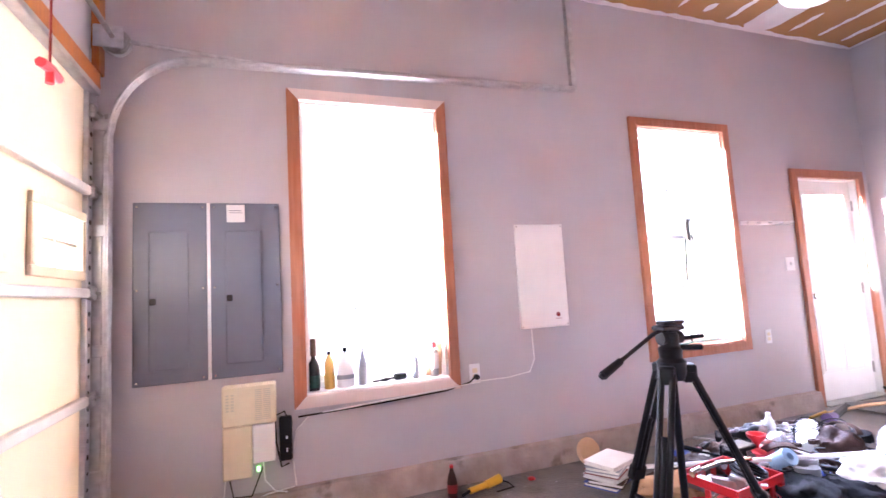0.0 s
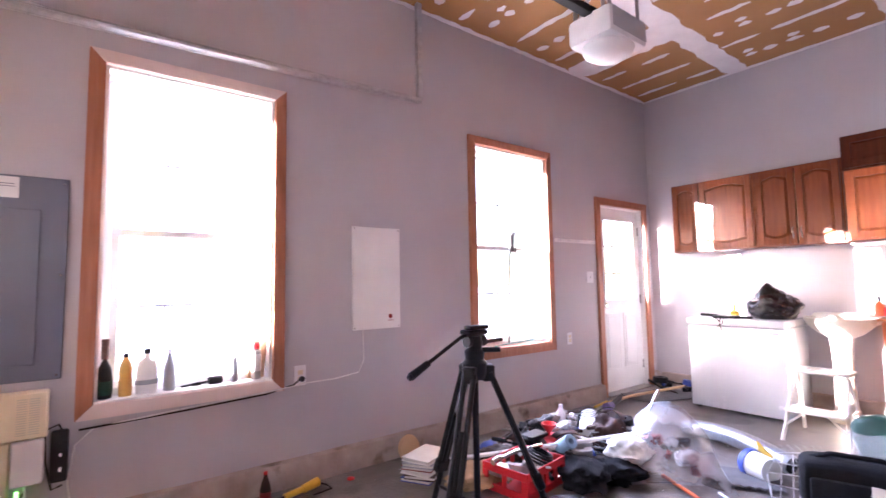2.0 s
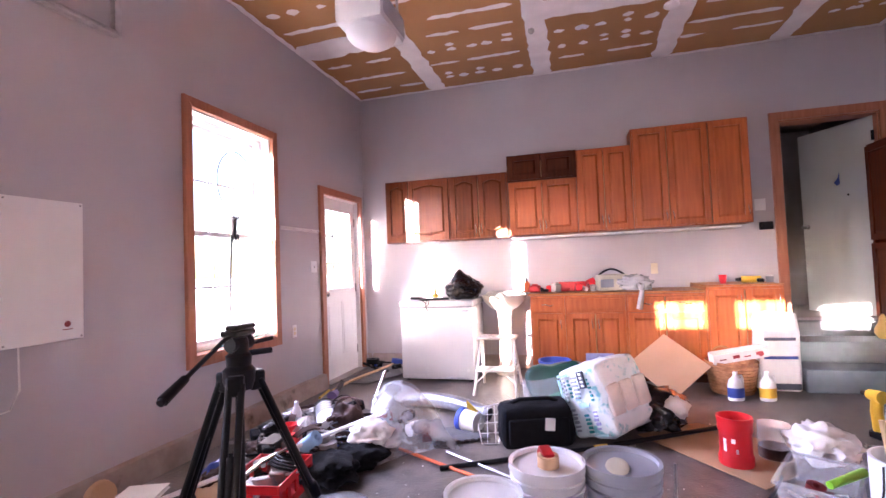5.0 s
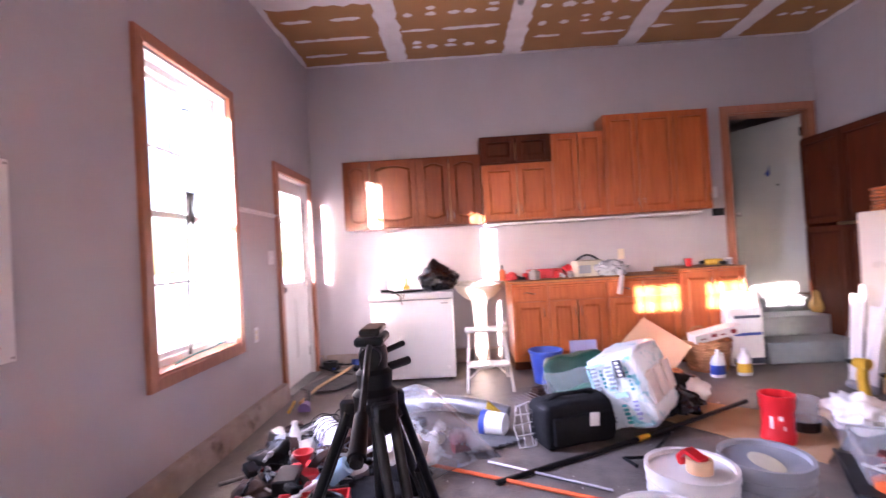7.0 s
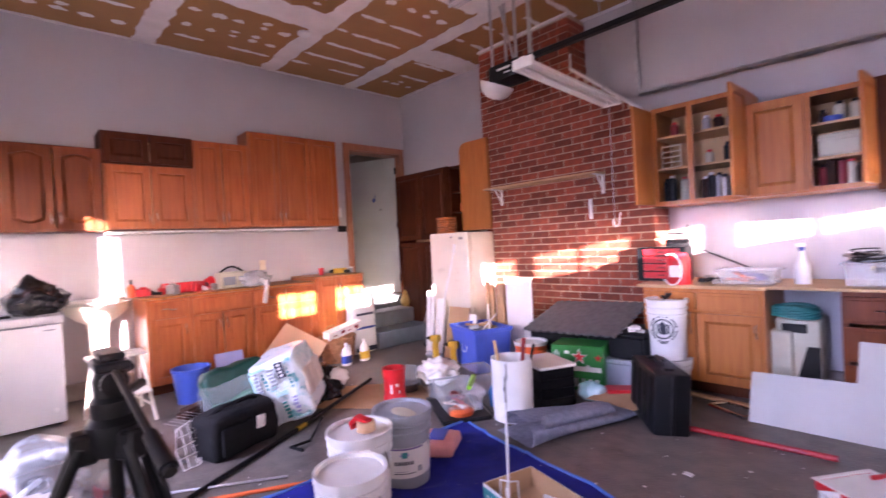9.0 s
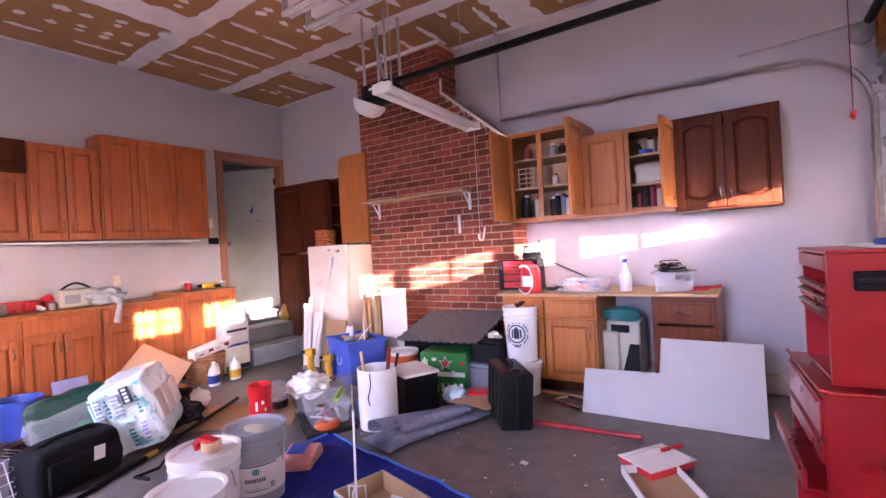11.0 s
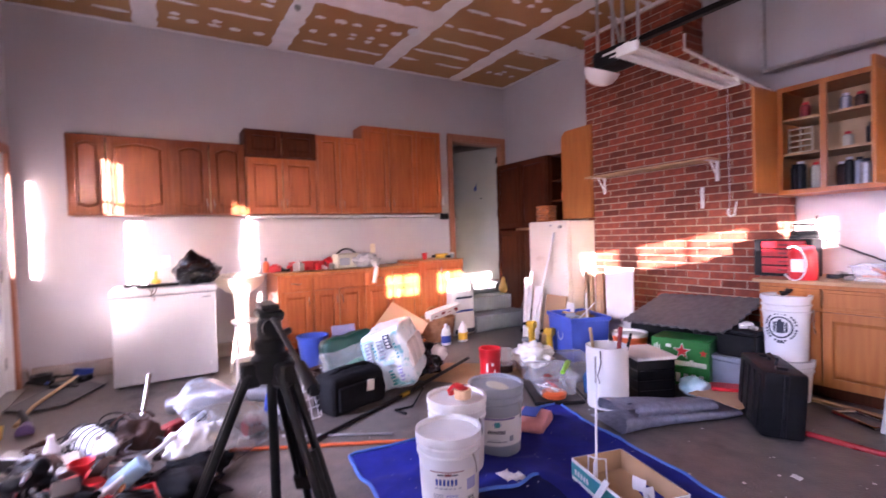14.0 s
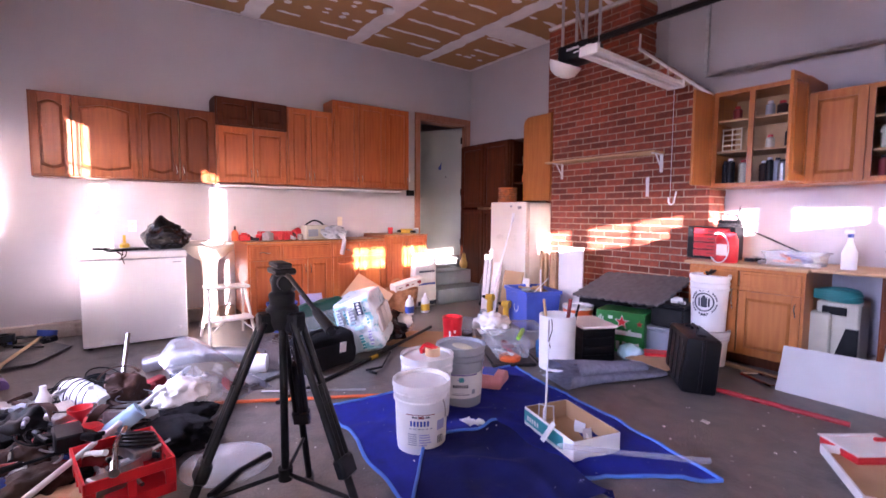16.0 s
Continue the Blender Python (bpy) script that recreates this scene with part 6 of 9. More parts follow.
tube(bm, arc(lambda a: (0.075 * math.cos(a) + 0.02, 0.095 + 0.012 * math.sin(a), 0.12 + 0.12 * math.sin(a)), 20, 1.2, 5.6), 0.0055, 6)
part("hose", bm, WHITE_PLASTIC, rj)
bm = B()
box(bm, -0.04, 0.04, 0.082, 0.088, 0.06, 0.15)
part("label", bm, PAPER_WHITE, rj, smooth=False)


def tote(m, w, d, h, label, mat=CLEAR, group="", lidmat=None):
    t = thing("plastic_tote", label, "tote", m, group)
    bm = B()
    k = 0.9
    o = [(-w / 2 * k, -d / 2 * k, 0), (w / 2 * k, -d / 2 * k, 0), (w / 2 * k, d / 2 * k, 0), (-w / 2 * k, d / 2 * k, 0)]
    u = [(-w / 2, -d / 2, h), (w / 2, -d / 2, h), (w / 2, d / 2, h), (-w / 2, d / 2, h)]
    t_ = 0.004
    vo, vu = [bm.verts.new(p) for p in o], [bm.verts.new(p) for p in u]
    vi = [bm.verts.new((p[0] * (1 - 2 * t_ / w), p[1] * (1 - 2 * t_ / d), h)) for p in u]
    vj = [bm.verts.new((p[0] * (1 - 2 * t_ / w), p[1] * (1 - 2 * t_ / d), t_)) for p in o]
    bm.faces.new(vo), bm.faces.new(vj)
    for a, b in ((vo, vu), (vu, vi), (vi, vj)):
        for i in range(4):
            bm.faces.new((a[i], a[(i + 1) % 4], b[(i + 1) % 4], b[i]))
    part("tub", bm, mat, t, smooth=False)
    bm = B()
    for a, b, c, e in ((-w / 2 - .012, w / 2 + .012, -d / 2 - .012, -d / 2 + .002), (-w / 2 - .012, w / 2 + .012, d / 2 - .002, d / 2 + .012), (-w / 2 - .012, -w / 2 + .002, -d / 2, d / 2), (w / 2 - .002, w / 2 + .012, -d / 2, d / 2)):
        box(bm, a, b, c, e, h - 0.012, h + 0.003, 0.002)
    part("rim", bm, lidmat or mat, t)
    return t


def odds(name, label, m, spread, n, mats, seed, height=0.05, size=0.06, group=""):
    """A handful of small tools lying together: each one a thing of its own."""
    r = random.Random(seed)
    for k in range(n):
        bm = B()
        kind = r.choice(("bar", "block", "roll", "bar"))
        s = size * r.uniform(0.6, 1.3)
        if kind == "bar":
            tube(bm, [(-s, 0, 0.012), (0, s * 0.1, 0.016), (s, 0, 0.012)], r.uniform(0.006, 0.012), 6), rod(bm, (s * 0.4, 0, 0.016), (s * 1.2, 0, 0.016), 0.014, seg=8)
        elif kind == "block":
            box(bm, -s * 0.6, s * 0.6, -s * 0.35, s * 0.35, 0, s * 0.5, 0.008), rod(bm, (0, 0, s * 0.3), (s * 0.3, s * 0.7, s * 0.3), s * 0.16, seg=8)
        else:
            lathe(bm, [(s * 0.25, 0.0), (s * 0.55, 0.0), (s * 0.55, s * 0.4), (s * 0.25, s * 0.4), (s * 0.25, 0)], 14)
        x, y = r.uniform(-1, 1) * spread[0], r.uniform(-1, 1) * spread[1]
        solid(name, bm, r.choice(mats), label, name.replace("_", " "), m @ pose(x, y, r.uniform(0, height), r.uniform(-12, 12), r.uniform(-12, 12), r.uniform(0, 360)), group)


tote(pose(-4.46, -5.17, 0.824), 0.36, 0.24, 0.105, "shallow clear tote full of hardware", CLEAR, BT)
odds("hand_tool", "small tool in the tote on the workbench", pose(-4.46, -5.17, 0.832), (0.13, 0.08), 7, (STEEL, BLACK, ORANGE, PURPLE), 3, 0.05, 0.06, BT)
odds("hand_tool", "black tool lying on the workbench", pose(-4.22, -5.16, 0.825), (0.07, 0.1), 6, (BLACK, STEEL, BLACK), 5, 0.02, 0.06, BT)
bm = B()
rod(bm, (-4.05, -5.3, 1.10), (-4.45, -5.25, 0.93), 0.006, seg=6)
solid("cable", bm, BLACK, "black cable stretched over the bench", "cable")
sp = bottle(pose(-4.765, -5.2, 0.824), [(0.045, 0.002), (0.047, 0.12), (0.028, 0.17), (0.016, 0.21), (0.016, 0.23)], WHITE_PLASTIC, "white spray bottle standing on the bench", "spray_bottle", cap=(0.017, 0.23, 0.255), cap_mat=BLUE_INK, group=BT)
bm = B()
box(bm, -0.02, 0.035, -0.013, 0.013, 0.256, 0.285, 0.006)
part("trigger_head", bm, WHITE_PLASTIC, sp)
tote(pose(-5.12, -5.2, 0.825), 0.27, 0.22, 0.15, "clear tote heaped with cables and tools", CLEAR, BT)
odds("cable_tangle", "coil of black cable heaped in the tote", pose(-5.12, -5.2, 0.90), (0.10, 0.08), 10, (BLACK, BLACK, BLACK, YELLOW, STEEL), 8, 0.11, 0.07, BT)
odds("hand_tool", "red tool lying on the drawer cabinet", pose(-5.33, -5.22, 0.825), (0.05, 0.08), 3, (DARK_RED, RED, BLACK), 9, 0.02, 0.06, BT)


def loose_cable(name, label, m, spread, turns, mat, seed, thick=0.005, rise=0.08, group=""):
    """One cable dropped in a tangle of open loops."""
    r = random.Random(seed)
    ph, kx, ky = r.uniform(0, 6), r.choice((2, 3)), r.choice((3, 4, 5))
    pts = []
    for i in range(turns * 22):
        a = 6.28318 * i / 22
        w = 0.72 + 0.28 * math.sin(a * 0.37 * ky + ph)
        pts.append((spread[0] * w * math.cos(a + 0.4 * math.sin(kx * a * 0.3 + ph)), spread[1] * w * math.sin(a + ph * 0.1) + 0.02 * math.sin(0.8 * a), thick + rise * (0.5 + 0.5 * math.sin(0.63 * a + ph)) * (0.4 + 0.6 * i / (turns * 22))))
    bm = B()
    tube(bm, pts, thick, 6)
    return solid(name, bm, mat, label, "cable", m, group)


for k, (mat, sx) in enumerate(((BLACK, 0.11), (BLACK, 0.09), (GREY_PLASTIC, 0.10), (BLACK, 0.12))):
    loose_cable("cable", ("black" if mat is BLACK else "grey") + " cable tangled on top of the bench tote", pose(-5.12, -5.2, 0.96 + 0.01 * k, 0, 0, 40 * k), (sx, sx * 0.8), 3, mat, 80 + k, 0.0045, 0.07, BT)
# in the open oak cabinets
CT = "things in the oak cabinets"
rr_ = random.Random(21)
for x0, x1, z, n in ((-3.68, -4.02, 1.467, 5), (-4.12, -4.42, 1.467, 6), (-4.12, -4.40, 1.758, 2), (-3.70, -4.02, 2.018, 2), (-4.14, -4.40, 2.018, 3), (-4.86, -5.10, 1.47, 5), (-4.86, -5.1, 1.91, 3)):
    for k in range(n):
        hgt = rr_.uniform(0.12, 0.20) if z < 1.6 else rr_.uniform(0.05, 0.11)
        r0 = rr_.uniform(0.027, 0.037)
        mat = rr_.choice((BLACK, STEEL, GREY_PLASTIC, DARK_RED, BROWN_BITS, BROWN_BITS, BLACK, BEIGE))
        bottle(pose(x0 + (x1 - x0) * (k + 0.5) / n, -5.32 + rr_.uniform(-0.04, 0.04), z), [(r0, 0.002), (r0, hgt), (r0 * 0.6, hgt + 0.012)], mat, "small can on the oak cabinet shelf", "can", cap=(r0 * 0.62, hgt + 0.012, hgt + 0.03), cap_mat=rr_.choice((BLACK, RED, WHITE_PLASTIC)), group=CT, category="can")
pr = thing("parts_rack", "pale wire parts rack on the cabinet shelf", "rack", pose(-3.86, -5.34, 1.760, 0, 0, 180), CT)
for k in range(5):
    bm = B()
    tube(bm, [(-0.11, 0, 0.01 + k * 0.045), (0.11, 0, 0.01 + k * 0.045)], 0.006, 6)
    part("bar", bm, IVORY, pr)
for k in range(4):
    bm = B()
    tube(bm, [(-0.11 + k * 0.073, 0, 0.004), (-0.11 + k * 0.073, 0, 0.20)], 0.006, 6)
    part("upright", bm, IVORY, pr)
bm = B()
box(bm, -0.11, 0.11, -0.08, 0.08, 0, 0.15, 0.012), box(bm, -0.115, 0.115, -0.085, 0.085, 0.10, 0.125, 0.004)
solid("case", bm, BEIGE, "grey-green plastic case on the cabinet shelf", "case", pose(-4.98, -5.34, 1.682), CT)
bm = B()
lathe(bm, [(0.035, 0), (0.06, 0), (0.06, 0.04), (0.035, 0.04), (0.035, 0)], 18)
solid("tape_roll", bm, BLUE, "blue tape roll on the cabinet shelf", "tape", pose(-4.94, -5.33, 1.912), CT)
# under the bench
mc = thing("dehumidifier", "beige machine with a dark opening under the bench", "machine", pose(-4.70, -5.15, 0.0, 0, 0, 180))
bm = B()
box(bm, -0.17, 0.0, -0.02, 0.22, 0.10, 0.50, 0.012), box(bm, -0.10, 0.155, 0.02, 0.30, 0.14, 0.585, 0.014)
part("housing", bm, BEIGE, mc)
bm = B()
box(bm, -0.06, 0.08, 0.005, 0.022, 0.49, 0.55, 0.004), prism(bm, [(0.02, 0.18), (0.15, 0.18), (0.15, 0.40), (0.08, 0.40)], 0.012, 0.03)
part("grille", bm, BLACK, mc)
bm = B()
lathe(bm, [(0, 0.0), (0.17, 0.0), (0.16, 0.08), (0.11, 0.15), (0, 0.18)], 24, pose(0.0, -0.06, 0.0))
part("dome", bm, GREY_PLASTIC, mc)
hs = thing("hose_coil", "coiled teal garden hose on the machine", "hose", pose(-4.70, -5.24, 0.60))
for k in range(6):
    bm = B()
    tube(bm, arc(lambda a: ((0.145 - 0.006 * (k % 3)) * math.cos(a), 0.10 * math.sin(a), 0.012 * k + 0.008 * math.sin(2 * a + k)), 28, 0, 6.283), 0.011, 6)
    part("loop", bm, TEAL, hs)
bm = B()
prism(bm, [(-5.665, 0), (-4.545, 0), (-4.565, 0.312), (-5.07, 0.325), (-5.085, 0.56), (-5.66, 0.555)], -0.006, 0.006)
bmesh.ops.transform(bm, matrix=pose(0, -4.62, 0.002, 10), verts=bm.verts)
solid("white_sheet", bm, BOARD, "white notched sheet of board leaning on the bench", "board", smooth=False)
bm = B()
tube(bm, [(-4.33, -4.235, 0.02), (-5.02, -4.285, 0.02)], 0.017, 10)
solid("red_pole", bm, RED_TOOL, "red painted pole lying on the floor", "pole")
bm = B()
tube(bm, [(-4.28, -4.75, 0.015), (-4.52, -4.62, 0.015), (-4.58, -4.78, 0.015), (-4.36, -4.86, 0.015), (-4.28, -4.75, 0.015)], 0.012, 6)
solid("metal_hoop", bm, CHROME, "bright bent metal rod lying on the floor", "metal rod")
bm = B()
box(bm, -0.45, 0.45, -0.025, 0.025, 0, 0.02, 0.003)
solid("timber_strip", bm, INSIDE, "thin timber strip on the floor by the bench", "timber", pose(-4.35, -4.90, 0, 0, 0, -6))

# ---- heap in front of the chimney ----
HP = "heap by the chimney"
bn = thing("recycling_bin", "blue recycling bin full of scrap", "bin", pose(-2.28, -4.62, 0.0, 0, 0, -20), HP)
bm = B()
w_, d_, h_ = 0.52, 0.39, 0.41
o_ = [bm.verts.new((sx * w_ * 0.44, sy * d_ * 0.44, 0)) for sx, sy in ((-1, -1), (1, -1), (1, 1), (-1, 1))]
u_ = [bm.verts.new((sx * w_ * 0.5, sy * d_ * 0.5, h_)) for sx, sy in ((-1, -1), (1, -1), (1, 1), (-1, 1))]
i_ = [bm.verts.new((sx * w_ * 0.48, sy * d_ * 0.475, h_)) for sx, sy in ((-1, -1), (1, -1), (1, 1), (-1, 1))]
j_ = [bm.verts.new((sx * w_ * 0.42, sy * d_ * 0.415, 0.02)) for sx, sy in ((-1, -1), (1, -1), (1, 1), (-1, 1))]
bm.faces.new(o_), bm.faces.new(j_)
for a, b in ((o_, u_), (u_, i_), (i_, j_)):
    for i in range(4):
        bm.faces.new((a[i], a[(i + 1) % 4], b[(i + 1) % 4], b[i]))
part("tub", bm, BLUE, bn, smooth=False)
bm = B()
for sx, sy, ww, dd in ((0, 1, w_ / 2 + .015, .012), (0, -1, w_ / 2 + .015, .012), (1, 0, .012, d_ / 2 + .01), (-1, 0, .012, d_ / 2 + .01)):
    box(bm, sx * w_ / 2 - ww, sx * w_ / 2 + ww, sy * d_ / 2 - dd, sy * d_ / 2 + dd, h_ - 0.035, h_ + 0.004, 0.004)
part("rim", bm, BLUE, bn)
bm = B()
lathe(bm, [(0.045, 0), (0.055, 0), (0.055, 0.002), (0.045, 0.002)], 22, pose(0.0, 0.185, 0.22, -86))
box(bm, -0.07, 0.07, 0.172, 0.178, 0.125, 0.14)
part("print", bm, PAPER_WHITE, bn, smooth=False)
odds("scrap", "piece of scrap in the blue bin", pose(-2.28, -4.62, 0.31, 0, 0, -20), (0.17, 0.12), 10, (BLACK, STEEL, CARDBOARD, INSIDE, GREY_PLASTIC), 4, 0.10, 0.10, HP)
bm = B()
tube(bm, [(-2.42, -4.6, 0.32), (-2.36, -4.66, 0.62)], 0.008, 6), tube(bm, [(-2.30, -4.52, 0.30), (-2.52, -4.60, 0.55)], 0.006, 6)
solid("dowels", bm, PAPER_WHITE, "thin rods standing in the blue bin", "rod")
for x, y, hgt in ((-1.86, -4.40, 0.28), (-2.10, -4.42, 0.24)):
    cd = thing("cordless_tool", "yellow and black cordless power tool standing on the floor", "power tool", pose(x, y, 0, 0, 0, 30), HP)
    bm = B()
    box(bm, -0.05, 0.05, -0.035, 0.035, 0.0, 0.05, 0.01)
    part("battery", bm, BLACK, cd)
    bm = B()
    tube(bm, [(0, 0, 0.05), (0.01, 0, hgt * 0.6), (0.0, 0, hgt)], 0.034, 10), rod(bm, (-0.035, 0.01, hgt - 0.01), (0.05, -0.01, hgt - 0.01), 0.042, 0.034)
    part("body", bm, YELLOW, cd)
    bm = B()
    rod(bm, (0.045, -0.008, hgt - 0.01), (0.10, -0.02, hgt - 0.01), 0.026, 0.014)
    part("chuck", bm, BLACK, cd)


def pail(m, label, mat, lid=None, band=None, name="bucket", r=0.15, h=0.37, handle=True, group="", marks=None, rimmat=None):
    t = thing(name, label, "bucket", m, group)
    bm = B()
    lathe(bm, [(0, 0), (r * 0.87, 0), (r * 0.875, 0.008), (r * 0.94, h * 0.62), (r * 0.975, h * 0.74), (r * 1.02, h * 0.745), (r * 1.02, h * 0.77), (r * 0.975, h * 0.78), (r * 0.985, h * 0.84), (r * 1.03, h * 0.845), (r * 1.03, h * 0.87), (r * 0.985, h * 0.88), (r, h * 0.98), (r * 1.03, h * 0.985), (r * 1.03, h), (r * 0.965, h), (r * 0.94, h * 0.7), (r * 0.85, 0.01), (0, 0.01)], 32)
    part("body", bm, mat, t)
    if lid:
        bm = B()
        lathe(bm, [(0, h - 0.012), (r * 0.93, h - 0.012), (r * 0.95, h + 0.004), (r * 1.05, h + 0.006), (r * 1.055, h - 0.022), (r * 1.035, h - 0.022)], 32)
        part("lid", bm, lid, t)
    if band:
        bm = B()
        z0, z1, bmz = band
        rr = lambda z: r * (0.875 + 0.065 * z / (h * 0.62)) + 0.0012
        lathe(bm, [(rr(z0), z0), (rr(z0) + 0.0006, z0), (rr(z1) + 0.0006, z1), (rr(z1), z1)], 32)
        part("label", bm, bmz, t)
    for mk, (a0, a1, z0, z1, mm) in enumerate(marks or ()):
        bm = B()
        rr = lambda z: r * (0.875 + 0.065 * z / (h * 0.62)) + 0.003
        n = 6
        lo_ = [bm.verts.new((rr(z0) * math.cos(radians(a0 + (a1 - a0) * i / n)), rr(z0) * math.sin(radians(a0 + (a1 - a0) * i / n)), z0)) for i in range(n + 1)]
        hi_ = [bm.verts.new((rr(z1) * math.cos(radians(a0 + (a1 - a0) * i / n)), rr(z1) * math.sin(radians(a0 + (a1 - a0) * i / n)), z1)) for i in range(n + 1)]
        for i in range(n):
            bm.faces.new((lo_[i], lo_[i + 1], hi_[i + 1], hi_[i]))
        part("print", bm, mm, t, smooth=False)
    if handle:
        bm = B()
        tube(bm, arc(lambda a: (r * 1.06 * math.cos(a), -0.03 - r * 0.75 * math.sin(a) * 0.55, h * 0.80 - 0.16 * math.sin(a)), 16, 0, 3.1416), 0.0035, 6)
        part("bail", bm, STEEL, t)
    return t


PL = "buckets on the tarp"
west_face = 150
rb_ = random.Random(12)
marks = [(112, 176, 0.206, 0.210, DARK_RED), (140, 152, 0.190, 0.202, DARK_RED), (126, 138, 0.192, 0.199, INK), (154, 164, 0.192, 0.199, INK)]
marks += [(122 + 7.2 * k, 126.6 + 7.2 * k, 0.150, 0.177, BLUE_INK) for k in range(6)]
marks += [(120 + 9 * k, 120 + 9 * k + rb_.uniform(4, 8), 0.134, 0.139, GREY_PLASTIC) for k in range(6)]
marks += [(116, 136, 0.05 + 0.011 * k, 0.055 + 0.011 * k, GREY_PLASTIC) for k in range(6)]
marks += [(142, 142 + rb_.uniform(12, 30), 0.05 + 0.013 * k, 0.056 + 0.013 * k, LAVENDER) for k in range(5)]
marks += [(184 + 3 * k, 185.6 + 3 * k, 0.05, 0.09, INK) for k in range(6)] + [(182, 204, 0.12, 0.17, LAVENDER)]
pail(pose(-3.745, -2.20, 0.006), "white joint compound bucket with a lid and printed label", BUCKET, BUCKET, (0.03, 0.205, PAPER_WHITE), r=0.142, h=0.345, group=PL, marks=marks)
b2 = pail(pose(-3.475, -2.42, 0.006), "white lidded bucket with a tape dispenser on top", BUCKET, BUCKET, (0.03, 0.21, PAPER_WHITE), group=PL, marks=((120, 160, 0.15, 0.19, DARK_RED),))
bm = B()
lathe(bm, [(0.030, 0), (0.044, 0), (0.044, 0.045), (0.030, 0.045), (0.030, 0)], 20)
tg = thing("tape_dispenser", "tan packing tape in a red dispenser on the bucket lid", "tape", pose(-3.52, -2.43, 0.377, 0, 0, 20))
part("tape", bm, TAN, tg)
bm = B()
prism(bm, [(-0.02, 0.05), (0.05, 0.066), (0.085, 0.03), (0.075, 0.002), (0.062, 0.002), (0.066, 0.026), (0.044, 0.05), (-0.02, 0.04)], -0.022, 0.022)
part("holder", bm, RED, tg, smooth=False)
pail(pose(-3.42, -2.72, 0.006), "grey bucket with dried compound on its lid", GREY_PLASTIC, GREY_PLASTIC, (0.06, 0.215, PAPER_WHITE), group=PL, marks=[(104, 186, 0.205, 0.214, PURPLE), (138, 150, 0.165, 0.195, TEAL_INK), (134, 154, 0.176, 0.184, LAVENDER)] + [(122 + 4.6 * k, 125.2 + 4.6 * k, 0.128, 0.148, INK) for k in range(9)] + [(120, 166, 0.083, 0.087, INK), (122, 150, 0.094, 0.097, GREY_PLASTIC), (172, 182, 0.085, 0.115, GREY_PLASTIC)])
bm = B()
lathe(bm, [(0, 0), (0.085, 0), (0.08, 0.002), (0.05, 0.004), (0, 0.004)], 18, pose(0, 0, 0), 0.55)
crumple(bm, 0.004, 12, 3)
solid("compound_smear", bm, BEIGE, "dried tan compound on the grey lid", "compound", pose(-3.46, -2.70, 0.371))
# roll of white board standing, with handles in it
wr = thing("white_drum", "open white cylinder with tool handles standing in it", "drum", pose(-3.335, -3.765, 0.0))
bm = B()
lathe(bm, [(0, 0), (0.138, 0), (0.142, 0.42), (0.132, 0.42), (0.128, 0.01), (0, 0.01)], 30)
part("wall", bm, WHITE_PLASTIC, wr)
bm = B()
tube(bm, [(-0.06, 0.139, 0.41), (-0.075, 0.15, 0.33), (-0.045, 0.15, 0.24), (-0.06, 0.15, 0.19)], 0.004, 6)
part("cord", bm, BLACK, wr)
for p_, q_, r_, mat, lab in (((0.05, 0.02, 0.05), (0.10, 0.05, 0.52), 0.012, INSIDE, "wooden tool handle standing in the white cylinder"), ((-0.02, -0.05, 0.05), (-0.05, -0.09, 0.53), 0.016, DARK_RED, "dark red tool handle standing in the white cylinder"), ((-0.05, -0.02, 0.05), (-0.14, -0.08, 0.50), 0.010, BLACK, "black tool handle standing in the white cylinder")):
    bm = B()
    rod(bm, p_, q_, r_ * 0.8, r_)
    solid("hand_tool", bm, mat, lab, "tool", pose(-3.335, -3.765, 0.012))
# beer carton
bc = thing("drinks_carton", "green drinks carton with a red star", "carton", pose(-3.36, -4.66, 0.0, 0, 0, 194), HP)
bm = B()
box(bm, -0.21, 0.21, -0.14, 0.14, 0, 0.36, 0.006)
part("carton", bm, GREEN, bc)


def star(bm, cx, cz, r, y0, y1):
    prism(bm, [(cx + (r if k % 2 == 0 else r * 0.4) * math.sin(k * math.pi / 5), cz + (r if k % 2 == 0 else r * 0.4) * math.cos(k * math.pi / 5)) for k in range(10)], y0, y1)


bm = B()
star(bm, 0.02, 0.27, 0.055, -0.1425, -0.1395), star(bm, 0.17, 0.27, 0.03, -0.1425, -0.1395)
part("star", bm, RED, bc, "red five-pointed star", smooth=False)
bm = B()
star(bm, 0.02, 0.27, 0.068, -0.1415, -0.1397)
box(bm, -0.10, 0.19, -0.1415, -0.1397, 0.158, 0.196), box(bm, -0.135, -0.10, -0.1415, -0.1397, 0.158, 0.215), box(bm, 0.075, 0.10, -0.1415, -0.1397, 0.196, 0.21)
for k in range(3):
    box(bm, -0.19 + k * 0.018, -0.178 + k * 0.018, -0.1415, -0.1397, 0.21, 0.30 + 0.015 * (k % 2))
box(bm, -0.10, -0.06, -0.1415, -0.1397, 0.29, 0.315)
for k in range(7):
    box(bm, -0.19 + k * 0.055, -0.16 + k * 0.055, -0.1415, -0.1397, 0.03, 0.10, 0.0)
part("print", bm, PAPER_WHITE, bc, smooth=False)
pail(pose(-2.88, -4.62, 0.0), "orange bucket with a dusty pale lid", ORANGE, PAPER_WHITE, r=0.14, h=0.32, group=HP)
kc = thing("milk_crate", "black plastic crate with a white lid", "crate", pose(-3.36, -4.13, 0.0, 0, 0, -25), HP)
